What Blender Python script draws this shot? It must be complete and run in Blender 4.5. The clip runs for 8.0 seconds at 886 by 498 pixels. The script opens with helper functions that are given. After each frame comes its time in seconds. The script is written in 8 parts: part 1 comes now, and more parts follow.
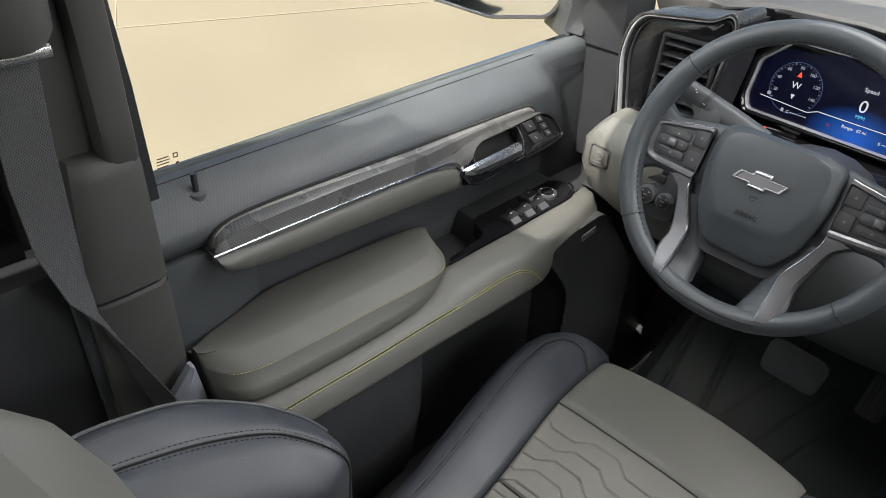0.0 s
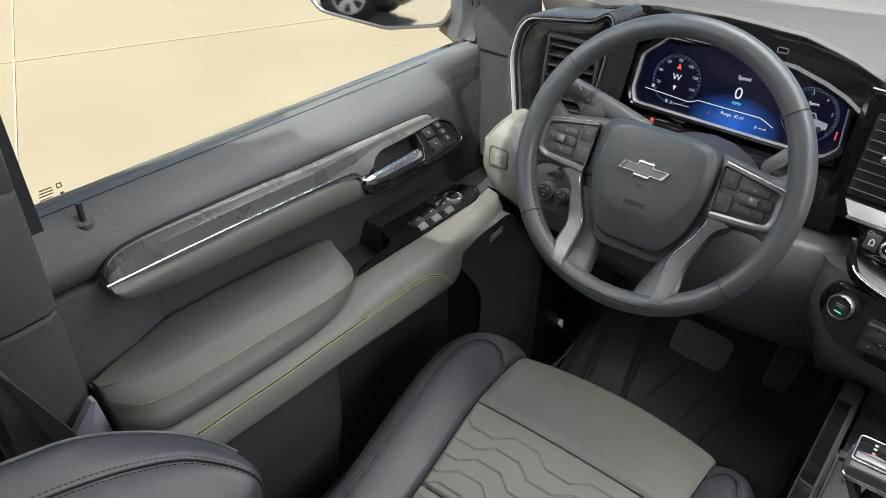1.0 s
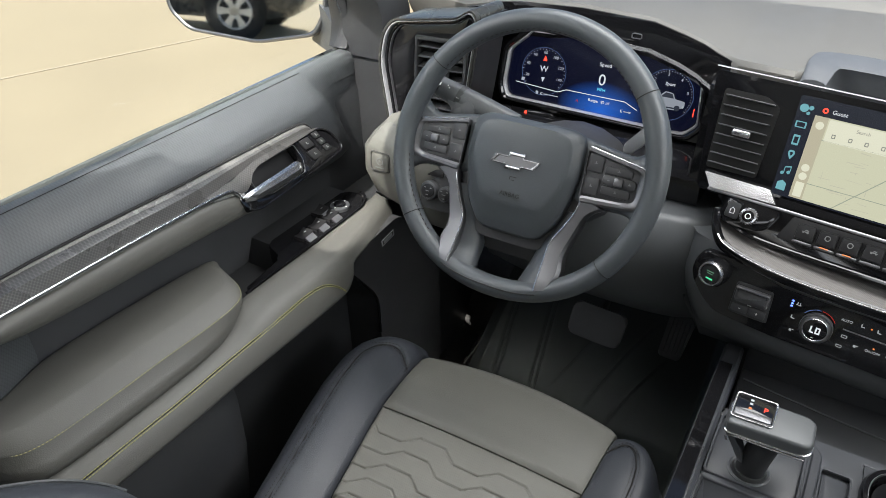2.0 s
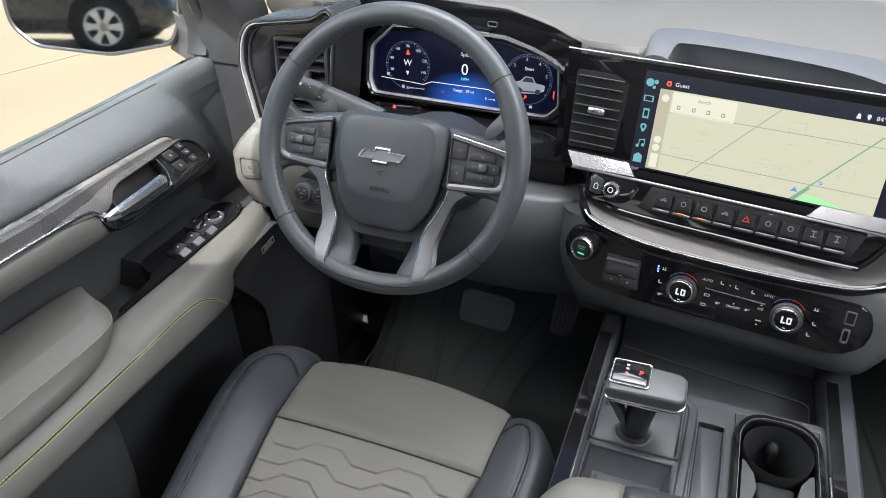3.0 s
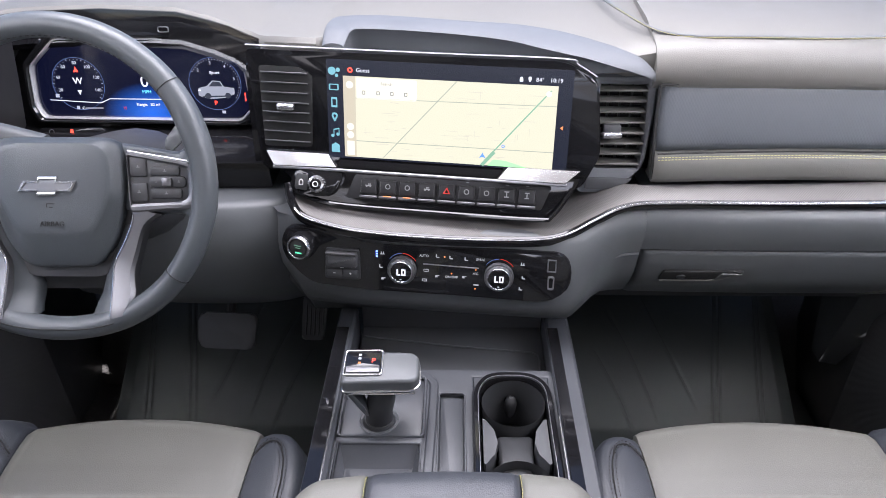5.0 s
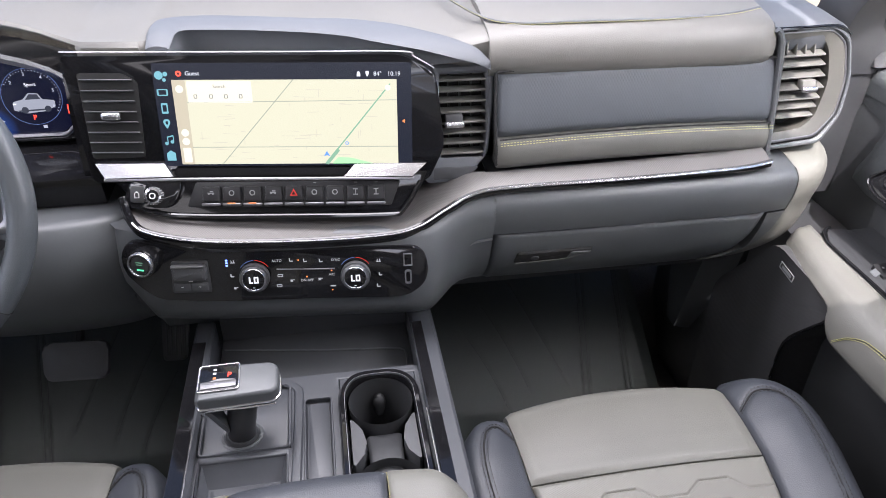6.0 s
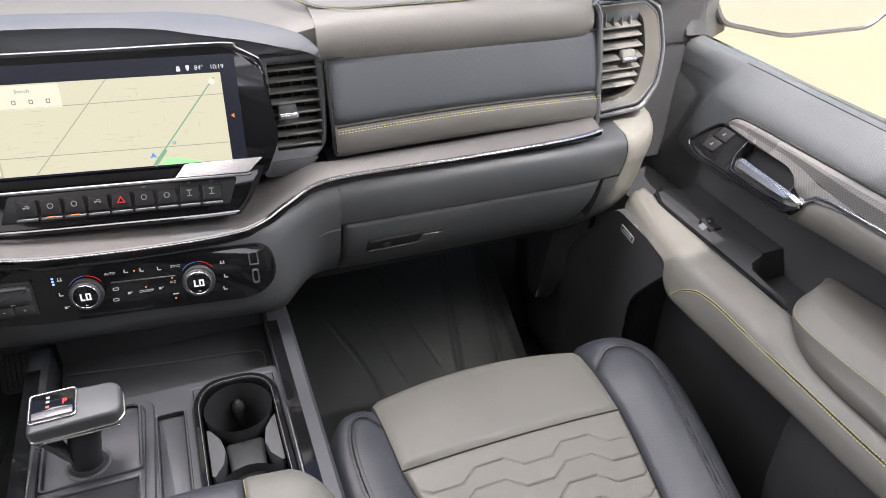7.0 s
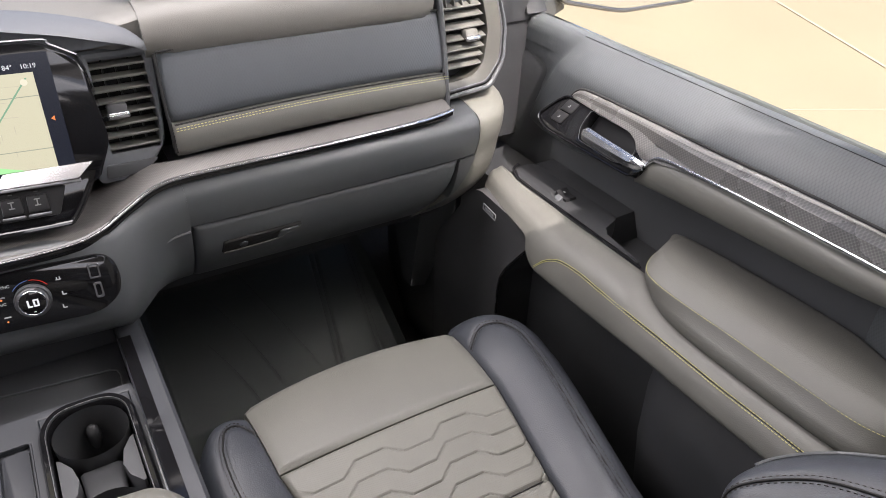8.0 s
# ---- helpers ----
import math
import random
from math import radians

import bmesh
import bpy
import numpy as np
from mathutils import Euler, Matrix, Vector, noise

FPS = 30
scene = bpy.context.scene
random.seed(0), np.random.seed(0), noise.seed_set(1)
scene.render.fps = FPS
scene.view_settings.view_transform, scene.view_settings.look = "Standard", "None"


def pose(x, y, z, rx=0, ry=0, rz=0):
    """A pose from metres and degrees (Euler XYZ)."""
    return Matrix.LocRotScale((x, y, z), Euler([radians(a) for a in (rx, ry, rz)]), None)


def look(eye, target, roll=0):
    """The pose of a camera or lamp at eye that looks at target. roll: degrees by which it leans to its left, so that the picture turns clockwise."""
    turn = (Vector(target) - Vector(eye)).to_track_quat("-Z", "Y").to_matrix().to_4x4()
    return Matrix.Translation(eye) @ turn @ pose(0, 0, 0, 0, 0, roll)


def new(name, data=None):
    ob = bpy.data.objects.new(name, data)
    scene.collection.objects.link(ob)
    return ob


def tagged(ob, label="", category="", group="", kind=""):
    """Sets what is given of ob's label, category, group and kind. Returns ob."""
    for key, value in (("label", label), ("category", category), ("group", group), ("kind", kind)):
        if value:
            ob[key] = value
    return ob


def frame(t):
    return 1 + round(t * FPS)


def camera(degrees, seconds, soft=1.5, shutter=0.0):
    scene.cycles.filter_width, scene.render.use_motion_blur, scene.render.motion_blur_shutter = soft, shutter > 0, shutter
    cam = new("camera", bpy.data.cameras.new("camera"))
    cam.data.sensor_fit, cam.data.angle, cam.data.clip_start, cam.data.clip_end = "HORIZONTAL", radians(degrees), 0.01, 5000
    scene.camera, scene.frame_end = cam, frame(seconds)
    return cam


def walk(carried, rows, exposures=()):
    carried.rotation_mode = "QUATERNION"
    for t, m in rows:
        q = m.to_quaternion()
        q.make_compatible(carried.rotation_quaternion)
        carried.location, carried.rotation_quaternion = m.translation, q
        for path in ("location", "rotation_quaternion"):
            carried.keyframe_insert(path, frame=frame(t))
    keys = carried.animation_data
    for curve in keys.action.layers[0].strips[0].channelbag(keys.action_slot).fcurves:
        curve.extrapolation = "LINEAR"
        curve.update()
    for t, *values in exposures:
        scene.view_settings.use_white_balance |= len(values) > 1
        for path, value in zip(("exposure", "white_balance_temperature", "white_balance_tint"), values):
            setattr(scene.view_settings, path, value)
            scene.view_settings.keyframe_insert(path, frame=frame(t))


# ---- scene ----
cam = camera(62.7, 8.0, soft=0.5)
PATH = [
    (0, (-0.168, 0.079, 1.186), (-1.316, 1.242, 0.032), 2.4),
    (0.5, (-0.149, 0.087, 1.185), (-1.245, 1.314, 0.048), 1.8),
    (1, (-0.13, 0.099, 1.187), (-1.161, 1.394, 0.064), 1.2),
    (1.5, (-0.111, 0.111, 1.189), (-1.06, 1.475, 0.076), 0.3),
    (3, (-0.055, 0.135, 1.182), (-0.677, 1.675, 0.068), -1.2),
    (3.5, (-0.034, 0.143, 1.176), (-0.533, 1.729, 0.065), -1.4),
    (4, (-0.015, 0.152, 1.167), (-0.371, 1.777, 0.057), -1.3),
    (4.5, (0.005, 0.161, 1.16), (-0.196, 1.816, 0.055), -0.9),
    (5.8, (0.052, 0.173, 1.152), (0.27, 1.823, 0.044), 0.2),
    (6, (0.061, 0.171, 1.149), (0.34, 1.813, 0.041), 0.4),
    (6.5, (0.082, 0.168, 1.146), (0.522, 1.769, 0.031), 0.8),
    (7, (0.101, 0.165, 1.141), (0.694, 1.709, 0.016), 1.1),
    (7.5, (0.113, 0.163, 1.126), (0.858, 1.64, 0.001), 1.6),
    (8, (0.134, 0.152, 1.118), (1.004, 1.564, 0.0), 1.5),
]
walk(cam, [(t, look(eye, target, roll)) for t, eye, target, roll in PATH], [(0.0, 0.70, 6400, 10), (0.5, 0.90, 6350, 9), (1.5, 0.77, 6350, 9), (3.0, 1.04, 6200, 11), (3.5, 1.19, 6160, 13), (4.0, 1.23, 6120, 16), (4.5, 1.47, 6050, 20), (6.0, 1.42, 6150, 19), (7.0, 1.18, 6450, 18), (8.0, 1.06, 6550, 18)])

# ---- light ----
world = bpy.data.worlds.new("sky")
scene.world = world
world.use_nodes = True
sky = world.node_tree.nodes.new("ShaderNodeTexSky")
sky.sky_type, sky.sun_disc = "NISHITA", False
sky.sun_elevation, sky.sun_rotation = radians(58), radians(180)
world.node_tree.links.new(sky.outputs[0], world.node_tree.nodes["Background"].inputs[0])
world.node_tree.nodes["Background"].inputs[1].default_value = 0.09
sun = new("sun", bpy.data.lights.new("sun", "SUN"))
sun.data.energy, sun.data.angle, sun.data.color = 4.5, radians(0.6), (1.0, 0.95, 0.87)
sun.matrix_world = look((0.0, -5.3, 8.48), (0, 0, 0))


def window_light(name, at, to, wide, high, watts, colour=(1.0, 0.975, 0.93)):
    """Sky light that enters through a window opening."""
    a = new(name, bpy.data.lights.new(name, "AREA"))
    a.data.shape, a.data.size, a.data.size_y, a.data.energy, a.data.color = "RECTANGLE", wide, high, watts, colour
    a.matrix_world = look(at, to)
    return a


window_light("windscreen_sky", (0, 1.08, 1.37), (0, 0.90, 0.40), 1.20, 0.34, 8.2)
for s in (-1, 1):
    window_light("side_window_sky", (s * 0.80, 0.62, 1.23), (-s * 0.40, 1.08, 0.10), 0.62, 0.32, 1.9 if s < 0 else 3.2)
    window_light("rear_window_sky", (s * 0.80, -0.45, 1.10), (0, 0.2, 0.5), 0.85, 0.45, 1.1 if s < 0 else 0.6)
window_light("back_window_sky", (0, -1.10, 1.25), (0, 0.95, 0.15), 1.2, 0.35, 2.2)


# ---- materials ----
def material(name, colour, rough=0.5, metal=0.0, grain=0.0, grain_scale=900.0, vary=0.08, vary_scale=14.0, wear=0.06, pattern="noise", plane="xy",
             bump=0.15, coat=0.0, second=None, spec=0.5, emit=0.0):
    """A procedural surface: colour with coarse and fine variation, gloss that wanders, and a fine relief."""
    m = bpy.data.materials.new(name)
    m.use_nodes = True
    n, l = m.node_tree.nodes, m.node_tree.links
    b = n["Principled BSDF"]
    b.inputs["Roughness"].default_value, b.inputs["Metallic"].default_value = rough, metal
    b.inputs["Specular IOR Level"].default_value = spec
    b.inputs["Coat Weight"].default_value = coat
    b.inputs["Coat Roughness"].default_value = 0.04
    co = n.new("ShaderNodeTexCoord")
    big = n.new("ShaderNodeTexNoise")
    big.inputs["Scale"].default_value, big.inputs["Detail"].default_value = vary_scale, 6
    l.new(co.outputs["Object"], big.inputs["Vector"])
    fine = n.new("ShaderNodeTexNoise")
    fine.inputs["Scale"].default_value, fine.inputs["Detail"].default_value = vary_scale * 22, 3
    l.new(co.outputs["Object"], fine.inputs["Vector"])
    mixf = n.new("ShaderNodeMath")
    mixf.operation = "MULTIPLY_ADD"
    mixf.inputs[1].default_value = 0.35
    l.new(fine.outputs["Fac"], mixf.inputs[0])
    l.new(big.outputs["Fac"], mixf.inputs[2])
    ramp = n.new("ShaderNodeMapRange")
    ramp.inputs["From Min"].default_value, ramp.inputs["From Max"].default_value = 0.35, 1.0
    ramp.inputs["To Min"].default_value, ramp.inputs["To Max"].default_value = 1 - vary, 1 + vary
    l.new(mixf.outputs[0], ramp.inputs["Value"])
    tint = n.new("ShaderNodeVectorMath")
    tint.operation = "SCALE"
    tint.inputs[0].default_value = colour
    l.new(ramp.outputs[0], tint.inputs["Scale"])
    out = tint.outputs[0]
    height = None
    if pattern == "pebble":
        tex = n.new("ShaderNodeTexVoronoi")
        tex.inputs["Scale"].default_value = grain_scale
        l.new(co.outputs["Object"], tex.inputs["Vector"])
        height = tex.outputs["Distance"]
    elif pattern in ("weave", "dots"):
        sep, com = n.new("ShaderNodeSeparateXYZ"), n.new("ShaderNodeCombineXYZ")
        l.new(co.outputs["Object"], sep.inputs[0])
        for k, axis in enumerate(plane):
            l.new(sep.outputs["xyz".index(axis)], com.inputs[k])
        turn = n.new("ShaderNodeMapping")
        turn.inputs["Rotation"].default_value = (0, 0, radians(45))
        turn.inputs["Scale"].default_value = (1, 1, 1) if pattern == "dots" else (1, 0.55, 1)
        l.new(com.outputs[0], turn.inputs["Vector"])
        tex = n.new("ShaderNodeTexVoronoi")
        tex.voronoi_dimensions = "2D"
        tex.inputs["Randomness"].default_value = 0.0 if pattern == "dots" else 0.12
        tex.inputs["Scale"].default_value = grain_scale
        l.new(turn.outputs[0], tex.inputs["Vector"])
        height = tex.outputs["Distance"]
    else:
        tex = n.new("ShaderNodeTexNoise")
        tex.inputs["Scale"].default_value, tex.inputs["Detail"].default_value = grain_scale, 2
        l.new(co.outputs["Object"], tex.inputs["Vector"])
        height = tex.outputs["Fac"]
    if second:
        mixc = n.new("ShaderNodeMix")
        mixc.data_type = "RGBA"
        step = n.new("ShaderNodeMapRange")
        step.inputs["From Min"].default_value, step.inputs["From Max"].default_value = 0.3, 0.7
        l.new(height, step.inputs["Value"])
        l.new(step.outputs[0], mixc.inputs["Factor"])
        l.new(out, mixc.inputs[6])
        mixc.inputs[7].default_value = (*second, 1)
        out = mixc.outputs[2]
    l.new(out, b.inputs["Base Color"])
    rr = n.new("ShaderNodeMapRange")
    rr.inputs["From Min"].default_value, rr.inputs["From Max"].default_value = 0.3, 0.7
    rr.inputs["To Min"].default_value, rr.inputs["To Max"].default_value = max(0.02, rough - wear), min(1, rough + wear)
    l.new(big.outputs["Fac"], rr.inputs["Value"])
    l.new(rr.outputs[0], b.inputs["Roughness"])
    if grain:
        bp = n.new("ShaderNodeBump")
        bp.inputs["Strength"].default_value, bp.inputs["Distance"].default_value = bump, grain
        l.new(height, bp.inputs["Height"])
        l.new(bp.outputs[0], b.inputs["Normal"])
    return m


def glowing(name, colour, strength):
    m = bpy.data.materials.new(name)
    m.use_nodes = True
    b = m.node_tree.nodes["Principled BSDF"]
    b.inputs["Base Color"].default_value = (0.01, 0.01, 0.01, 1)
    b.inputs["Roughness"].default_value = 0.25
    b.inputs["Emission Color"].default_value = (*colour, 1)
    b.inputs["Emission Strength"].default_value = strength
    return m


LEATHER_BLACK = material("black leather", (0.038, 0.042, 0.05), 0.42, grain=0.0006, grain_scale=700, pattern="pebble", bump=0.25, vary=0.1)
LEATHER_OLIVE = material("olive grey leather", (0.126, 0.125, 0.11), 0.48, grain=0.0005, grain_scale=750, pattern="pebble", bump=0.22, vary=0.06)
LEATHER_DOOR = material("olive grey door leather", (0.1, 0.099, 0.089), 0.5, grain=0.0005, grain_scale=750, pattern="pebble", bump=0.22, vary=0.06)
LEATHER_PERF = material("perforated olive grey leather", (0.14, 0.138, 0.12), 0.5, grain=0.0006, grain_scale=420, pattern="dots", bump=0.3, vary=0.06)
DASH_PAD = material("grey dash skin", (0.125, 0.121, 0.110), 0.5, grain=0.0005, grain_scale=800, pattern="pebble", bump=0.2, vary=0.05)
PLASTIC_DARK = material("charcoal moulded plastic", (0.052, 0.054, 0.058), 0.55, grain=0.0004, grain_scale=1100, bump=0.2)
PLASTIC_BLACK = material("black moulded plastic", (0.03, 0.031, 0.033), 0.5, grain=0.0004, grain_scale=1100, bump=0.2)
PLASTIC_GREY = material("slate grey plastic", (0.075, 0.08, 0.084), 0.42, grain=0.0004, grain_scale=1100, bump=0.15)
SOFT_DOOR = material("woven slate door skin", (0.068, 0.074, 0.078), 0.5, grain=0.0006, grain_scale=340, pattern="weave", bump=0.32, plane="yz", second=(0.048, 0.052, 0.056))
DECK = material("dark slate console plastic", (0.042, 0.045, 0.051), 0.40, grain=0.0004, grain_scale=1000, bump=0.2)
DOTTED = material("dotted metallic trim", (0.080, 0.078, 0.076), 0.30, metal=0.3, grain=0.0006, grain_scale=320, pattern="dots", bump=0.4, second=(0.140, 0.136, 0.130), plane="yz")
DOTTED_SHELF = material("dotted metallic shelf trim", (0.125, 0.12, 0.114), 0.45, metal=0.3, grain=0.0005, grain_scale=440, pattern="dots", bump=0.4, second=(0.185, 0.177, 0.170), plane="xy")
GLOSS = material("gloss black", (0.008, 0.008, 0.009), 0.06, spec=0.5, vary=0.05, wear=0.02)
CHROME = material("satin chrome", (0.62, 0.62, 0.64), 0.22, metal=0.95, vary=0.04, wear=0.05)
SILVER = material("brushed dark silver", (0.24, 0.24, 0.25), 0.36, metal=0.9, vary=0.05)
RUBBER = material("black ribbed rubber", (0.05, 0.057, 0.053), 0.6, grain=0.0006, grain_scale=500, bump=0.3)
CARPET = material("black carpet", (0.075, 0.073, 0.07), 0.95, grain=0.003, grain_scale=500, bump=0.8, vary=0.25)
WHEEL_SKIN = material("black wheel leather", (0.053, 0.06, 0.066), 0.4, grain=0.0005, grain_scale=800, pattern="pebble", bump=0.2)
YELLOW = material("yellow thread", (0.4, 0.38, 0.14), 0.6)
DARK_THREAD = material("dark brown thread", (0.014, 0.011, 0.010), 0.7)
SATIN = material("satin silver trim", (0.50, 0.50, 0.52), 0.34, metal=0.55, vary=0.04)
KEY_PRINT = material("grey key print", (0.18, 0.185, 0.185), 0.5)
SLAT = material("grey vent slat plastic", (0.12, 0.118, 0.108), 0.45)
OLIVE_TRIM = material("olive grey satin trim", (0.07, 0.068, 0.06), 0.38)
SLATE_MATT = material("matt slate dash plastic", (0.085, 0.091, 0.1), 0.62, grain=0.0004, grain_scale=1000, bump=0.2)
KEY_BLACK = material("satin black key", (0.016, 0.016, 0.017), 0.42, spec=0.35)
SPOKE = material("satin silver spoke trim", (0.155, 0.155, 0.162), 0.40, metal=0.85, vary=0.05)
GRAPHITE = material("satin graphite trim", (0.040, 0.040, 0.036), 0.28, vary=0.05)
WHITE = material("white print", (0.75, 0.75, 0.73), 0.5)
BELT = material("black seat belt webbing", (0.085, 0.085, 0.088), 0.6, grain=0.0009, grain_scale=600, pattern="weave", bump=1.0, plane="yz", second=(0.016, 0.016, 0.018))
PILLAR = material("brown grey pillar trim", (0.057, 0.056, 0.053), 0.6, grain=0.0004, grain_scale=900, bump=0.2)
BODY_PAINT = material("black body paint", (0.012, 0.013, 0.016), 0.12, coat=1.0)
HEADLINER = material("grey headliner", (0.30, 0.29, 0.27), 0.95, grain=0.001, grain_scale=600)
MATT = material("dark vent throat", (0.009, 0.009, 0.009), 0.8)
RED = glowing("red lamp", (1.0, 0.06, 0.03), 1.2)
AMBER = glowing("amber lamp", (1.0, 0.30, 0.08), 0.55)
BLUE_LAMP = glowing("blue lamp", (0.15, 0.25, 1.0), 1.5)
GREEN_LAMP = glowing("green lamp", (0.1, 0.8, 0.35), 0.6)
LIT_WHITE = glowing("lit white symbol", (0.85, 0.88, 0.9), 0.48)


# ---- mesh helpers ----
def empty(name, label, category, at=(0, 0, 0), group="", kind=""):
    ob = new(name)
    ob.empty_display_size = 0.05
    ob.location = at
    bpy.context.view_layer.update()
    return tagged(ob, label, category, group, kind)


def part(name, bm, mat, parent=None, label="", sharp=38, kind=""):
    me = bpy.data.meshes.new(name)
    bmesh.ops.recalc_face_normals(bm, faces=bm.faces[:])
    bm.to_mesh(me)
    bm.free()
    for mm in (mat if isinstance(mat, (list, tuple)) else (mat,)):
        me.materials.append(mm)
    me.polygons.foreach_set("use_smooth", [True] * len(me.polygons))
    me.set_sharp_from_angle(angle=radians(sharp))
    ob = new(name, me)
    if parent is not None:
        top = parent
        off = Vector()
        while top is not None:
            off += top.location
            top = top.parent
        ob.parent = parent
        ob.location = -off
    return tagged(ob, label, "", "", kind)


def axes(o, u, v):
    """A frame at o with in-plane directions u and v; its third axis is u x v."""
    u, v = Vector(u).normalized(), Vector(v)
    v = (v - u * v.dot(u)).normalized()
    n = u.cross(v)
    m = Matrix((u, v, n)).transposed().to_4x4()
    m.translation = o
    return m


def rounded(pts, r, seg=4):
    """The polygon with its corners rounded; r is one radius or one per corner."""
    out, k = [], len(pts)
    for i in range(k):
        ri = r[i] if isinstance(r, (list, tuple)) else r
        p, a, b = Vector(pts[i]), Vector(pts[i - 1]), Vector(pts[(i + 1) % k])
        if ri <= 0:
            out.append(p)
            continue
        ra = min(ri, 0.48 * (a - p).length)
        rb = min(ri, 0.48 * (b - p).length)
        s, e = p + (a - p).normalized() * ra, p + (b - p).normalized() * rb
        for j in range(seg + 1):
            f = j / seg
            out.append(s * (1 - f) ** 2 + p * 2 * f * (1 - f) + e * f ** 2)
    return out


def prism(bm, pts, m, depth, bevel=0.0, seg=2):
    """A plate: the polygon pts in the frame m, its face at 0 and its back at -depth, the front edge bevelled."""
    front = [bm.verts.new(m @ Vector((p[0], p[1], 0))) for p in pts]
    back = [bm.verts.new(m @ Vector((p[0], p[1], -depth))) for p in pts]
    f = bm.faces.new(front)
    bm.faces.new(back[::-1])
    k = len(pts)
    for i in range(k):
        bm.faces.new((front[i], back[i], back[(i + 1) % k], front[(i + 1) % k]))
    if bevel:
        bmesh.ops.bevel(bm, geom=list(f.edges), offset=bevel, segments=seg, affect="EDGES", profile=0.5)
    return bm


def plate(pts, m, depth, bevel=0.0, seg=2):
    return prism(bmesh.new(), pts, m, depth, bevel, seg)


def ring(outer, inner, m, depth, bevel=0.0):
    """A frame between two polygons with the same number of corners."""
    bm = bmesh.new()
    k = len(outer)
    rows = [[bm.verts.new(m @ Vector((p[0], p[1], d))) for p in ps] for ps, d in ((outer, -depth), (outer, -bevel), ([Vector(o).lerp(Vector(i), 0.3) for o, i in zip(outer, inner)], 0), ([Vector(o).lerp(Vector(i), 0.7) for o, i in zip(outer, inner)], 0), (inner, -bevel), (inner, -depth))]
    for r in range(6):
        a, b = rows[r], rows[(r + 1) % 6]
        for i in range(k):
            bm.faces.new((a[i], a[(i + 1) % k], b[(i + 1) % k], b[i]))
    return bm


def box(cx, cy, cz, sx, sy, sz, bevel=0.003, seg=2, m=None):
    bm = bmesh.new()
    bmesh.ops.create_cube(bm, size=1)
    for v in bm.verts:
        v.co = Vector((cx + v.co.x * sx, cy + v.co.y * sy, cz + v.co.z * sz))
    if bevel:
        bmesh.ops.bevel(bm, geom=bm.edges[:], offset=bevel, segments=seg, affect="EDGES", profile=0.5)
    if m is not None:
        bm.transform(m)
    return bm


def loft(sections, bm=None, closed=True, caps=True):
    """Skin over a list of cross-sections with equal counts."""
    bm = bm or bmesh.new()
    rows = [[bm.verts.new(p) for p in s] for s in sections]
    k = len(rows[0])
    for a, b in zip(rows, rows[1:]):
        for i in range(k if closed else k - 1):
            bm.faces.new((a[i], a[(i + 1) % k], b[(i + 1) % k], b[i]))
    if caps and closed:
        bm.faces.new(rows[0][::-1])
        bm.faces.new(rows[-1])
    return bm


def smooth_path(pts, n=8, closed=False):
    """Catmull-Rom points through pts."""
    p = [Vector(q) for q in pts]
    out = []
    k = len(p)
    for i in range(k if closed else k - 1):
        a, b = p[i], p[(i + 1) % k]
        z0 = p[i - 1] if (i > 0 or closed) else a
        z1 = p[(i + 2) % k] if (i + 2 < k or closed) else b
        for j in range(n):
            f = j / n
            out.append(0.5 * ((2 * a) + (b - z0) * f + (2 * z0 - 5 * a + 4 * b - z1) * f * f + (3 * a - z0 - 3 * b + z1) * f ** 3))
    if not closed:
        out.append(p[-1])
    return out


def tube(pts, ru, rv=None, up=(0, 0, 1), k=8, closed=False, bm=None, scale=None):
    """A bar of elliptic section along pts; ru across, rv along up."""
    rv = rv or ru
    pts = [Vector(p) for p in pts]
    secs = []
    n = len(pts)
    for i, p in enumerate(pts):
        d = (pts[(i + 1) % n] if (i + 1 < n or closed) else p) - (pts[i - 1] if (i or closed) else p)
        d.normalize()
        side = d.cross(Vector(up))
        side = side.normalized() if side.length > 1e-5 else Vector((1, 0, 0))
        top = side.cross(d)
        s = scale[i] if scale else 1
        secs.append([p + side * ru * s * math.cos(2 * math.pi * j / k) + top * rv * s * math.sin(2 * math.pi * j / k) for j in range(k)])
    if closed:
        secs.append(secs[0])
    return loft(secs, bm, True, not closed)


def dense(secs, n=3):
    """Sections smoothed along a loft."""
    return [list(row) for row in zip(*[smooth_path([s_[k] for s_ in secs], n) for k in range(len(secs[0]))])]


def stitches(pts, length=0.0032, gap=0.0011, r=0.00045, lift=(0, 0, 0), bm=None):
    """Short thread stitches laid end to end along a path."""
    bm = bm or bmesh.new()
    pts = [Vector(p) + Vector(lift) for p in pts]
    dist = [0.0]
    for a, b in zip(pts, pts[1:]):
        dist.append(dist[-1] + (b - a).length)

    def where(s):
        for i in range(len(pts) - 1):
            if s <= dist[i + 1]:
                f = (s - dist[i]) / max(1e-9, dist[i + 1] - dist[i])
                return pts[i].lerp(pts[i + 1], f)
        return pts[-1]
    s = 0.0
    while s + length < dist[-1]:
        a, b = where(s), where(s + length)
        d = (b - a).normalized()
        u = d.orthogonal().normalized()
        w = d.cross(u)
        secs = []
        for f, q in ((0, 0.3), (0.2, 1), (0.8, 1), (1, 0.3)):
            c = a.lerp(b, f)
            secs.append([c + (u * math.cos(t) + w * math.sin(t)) * r * q for t in (0, 1.571, 3.142, 4.712)])
        loft(secs, bm)
        s += length + gap
    return bm


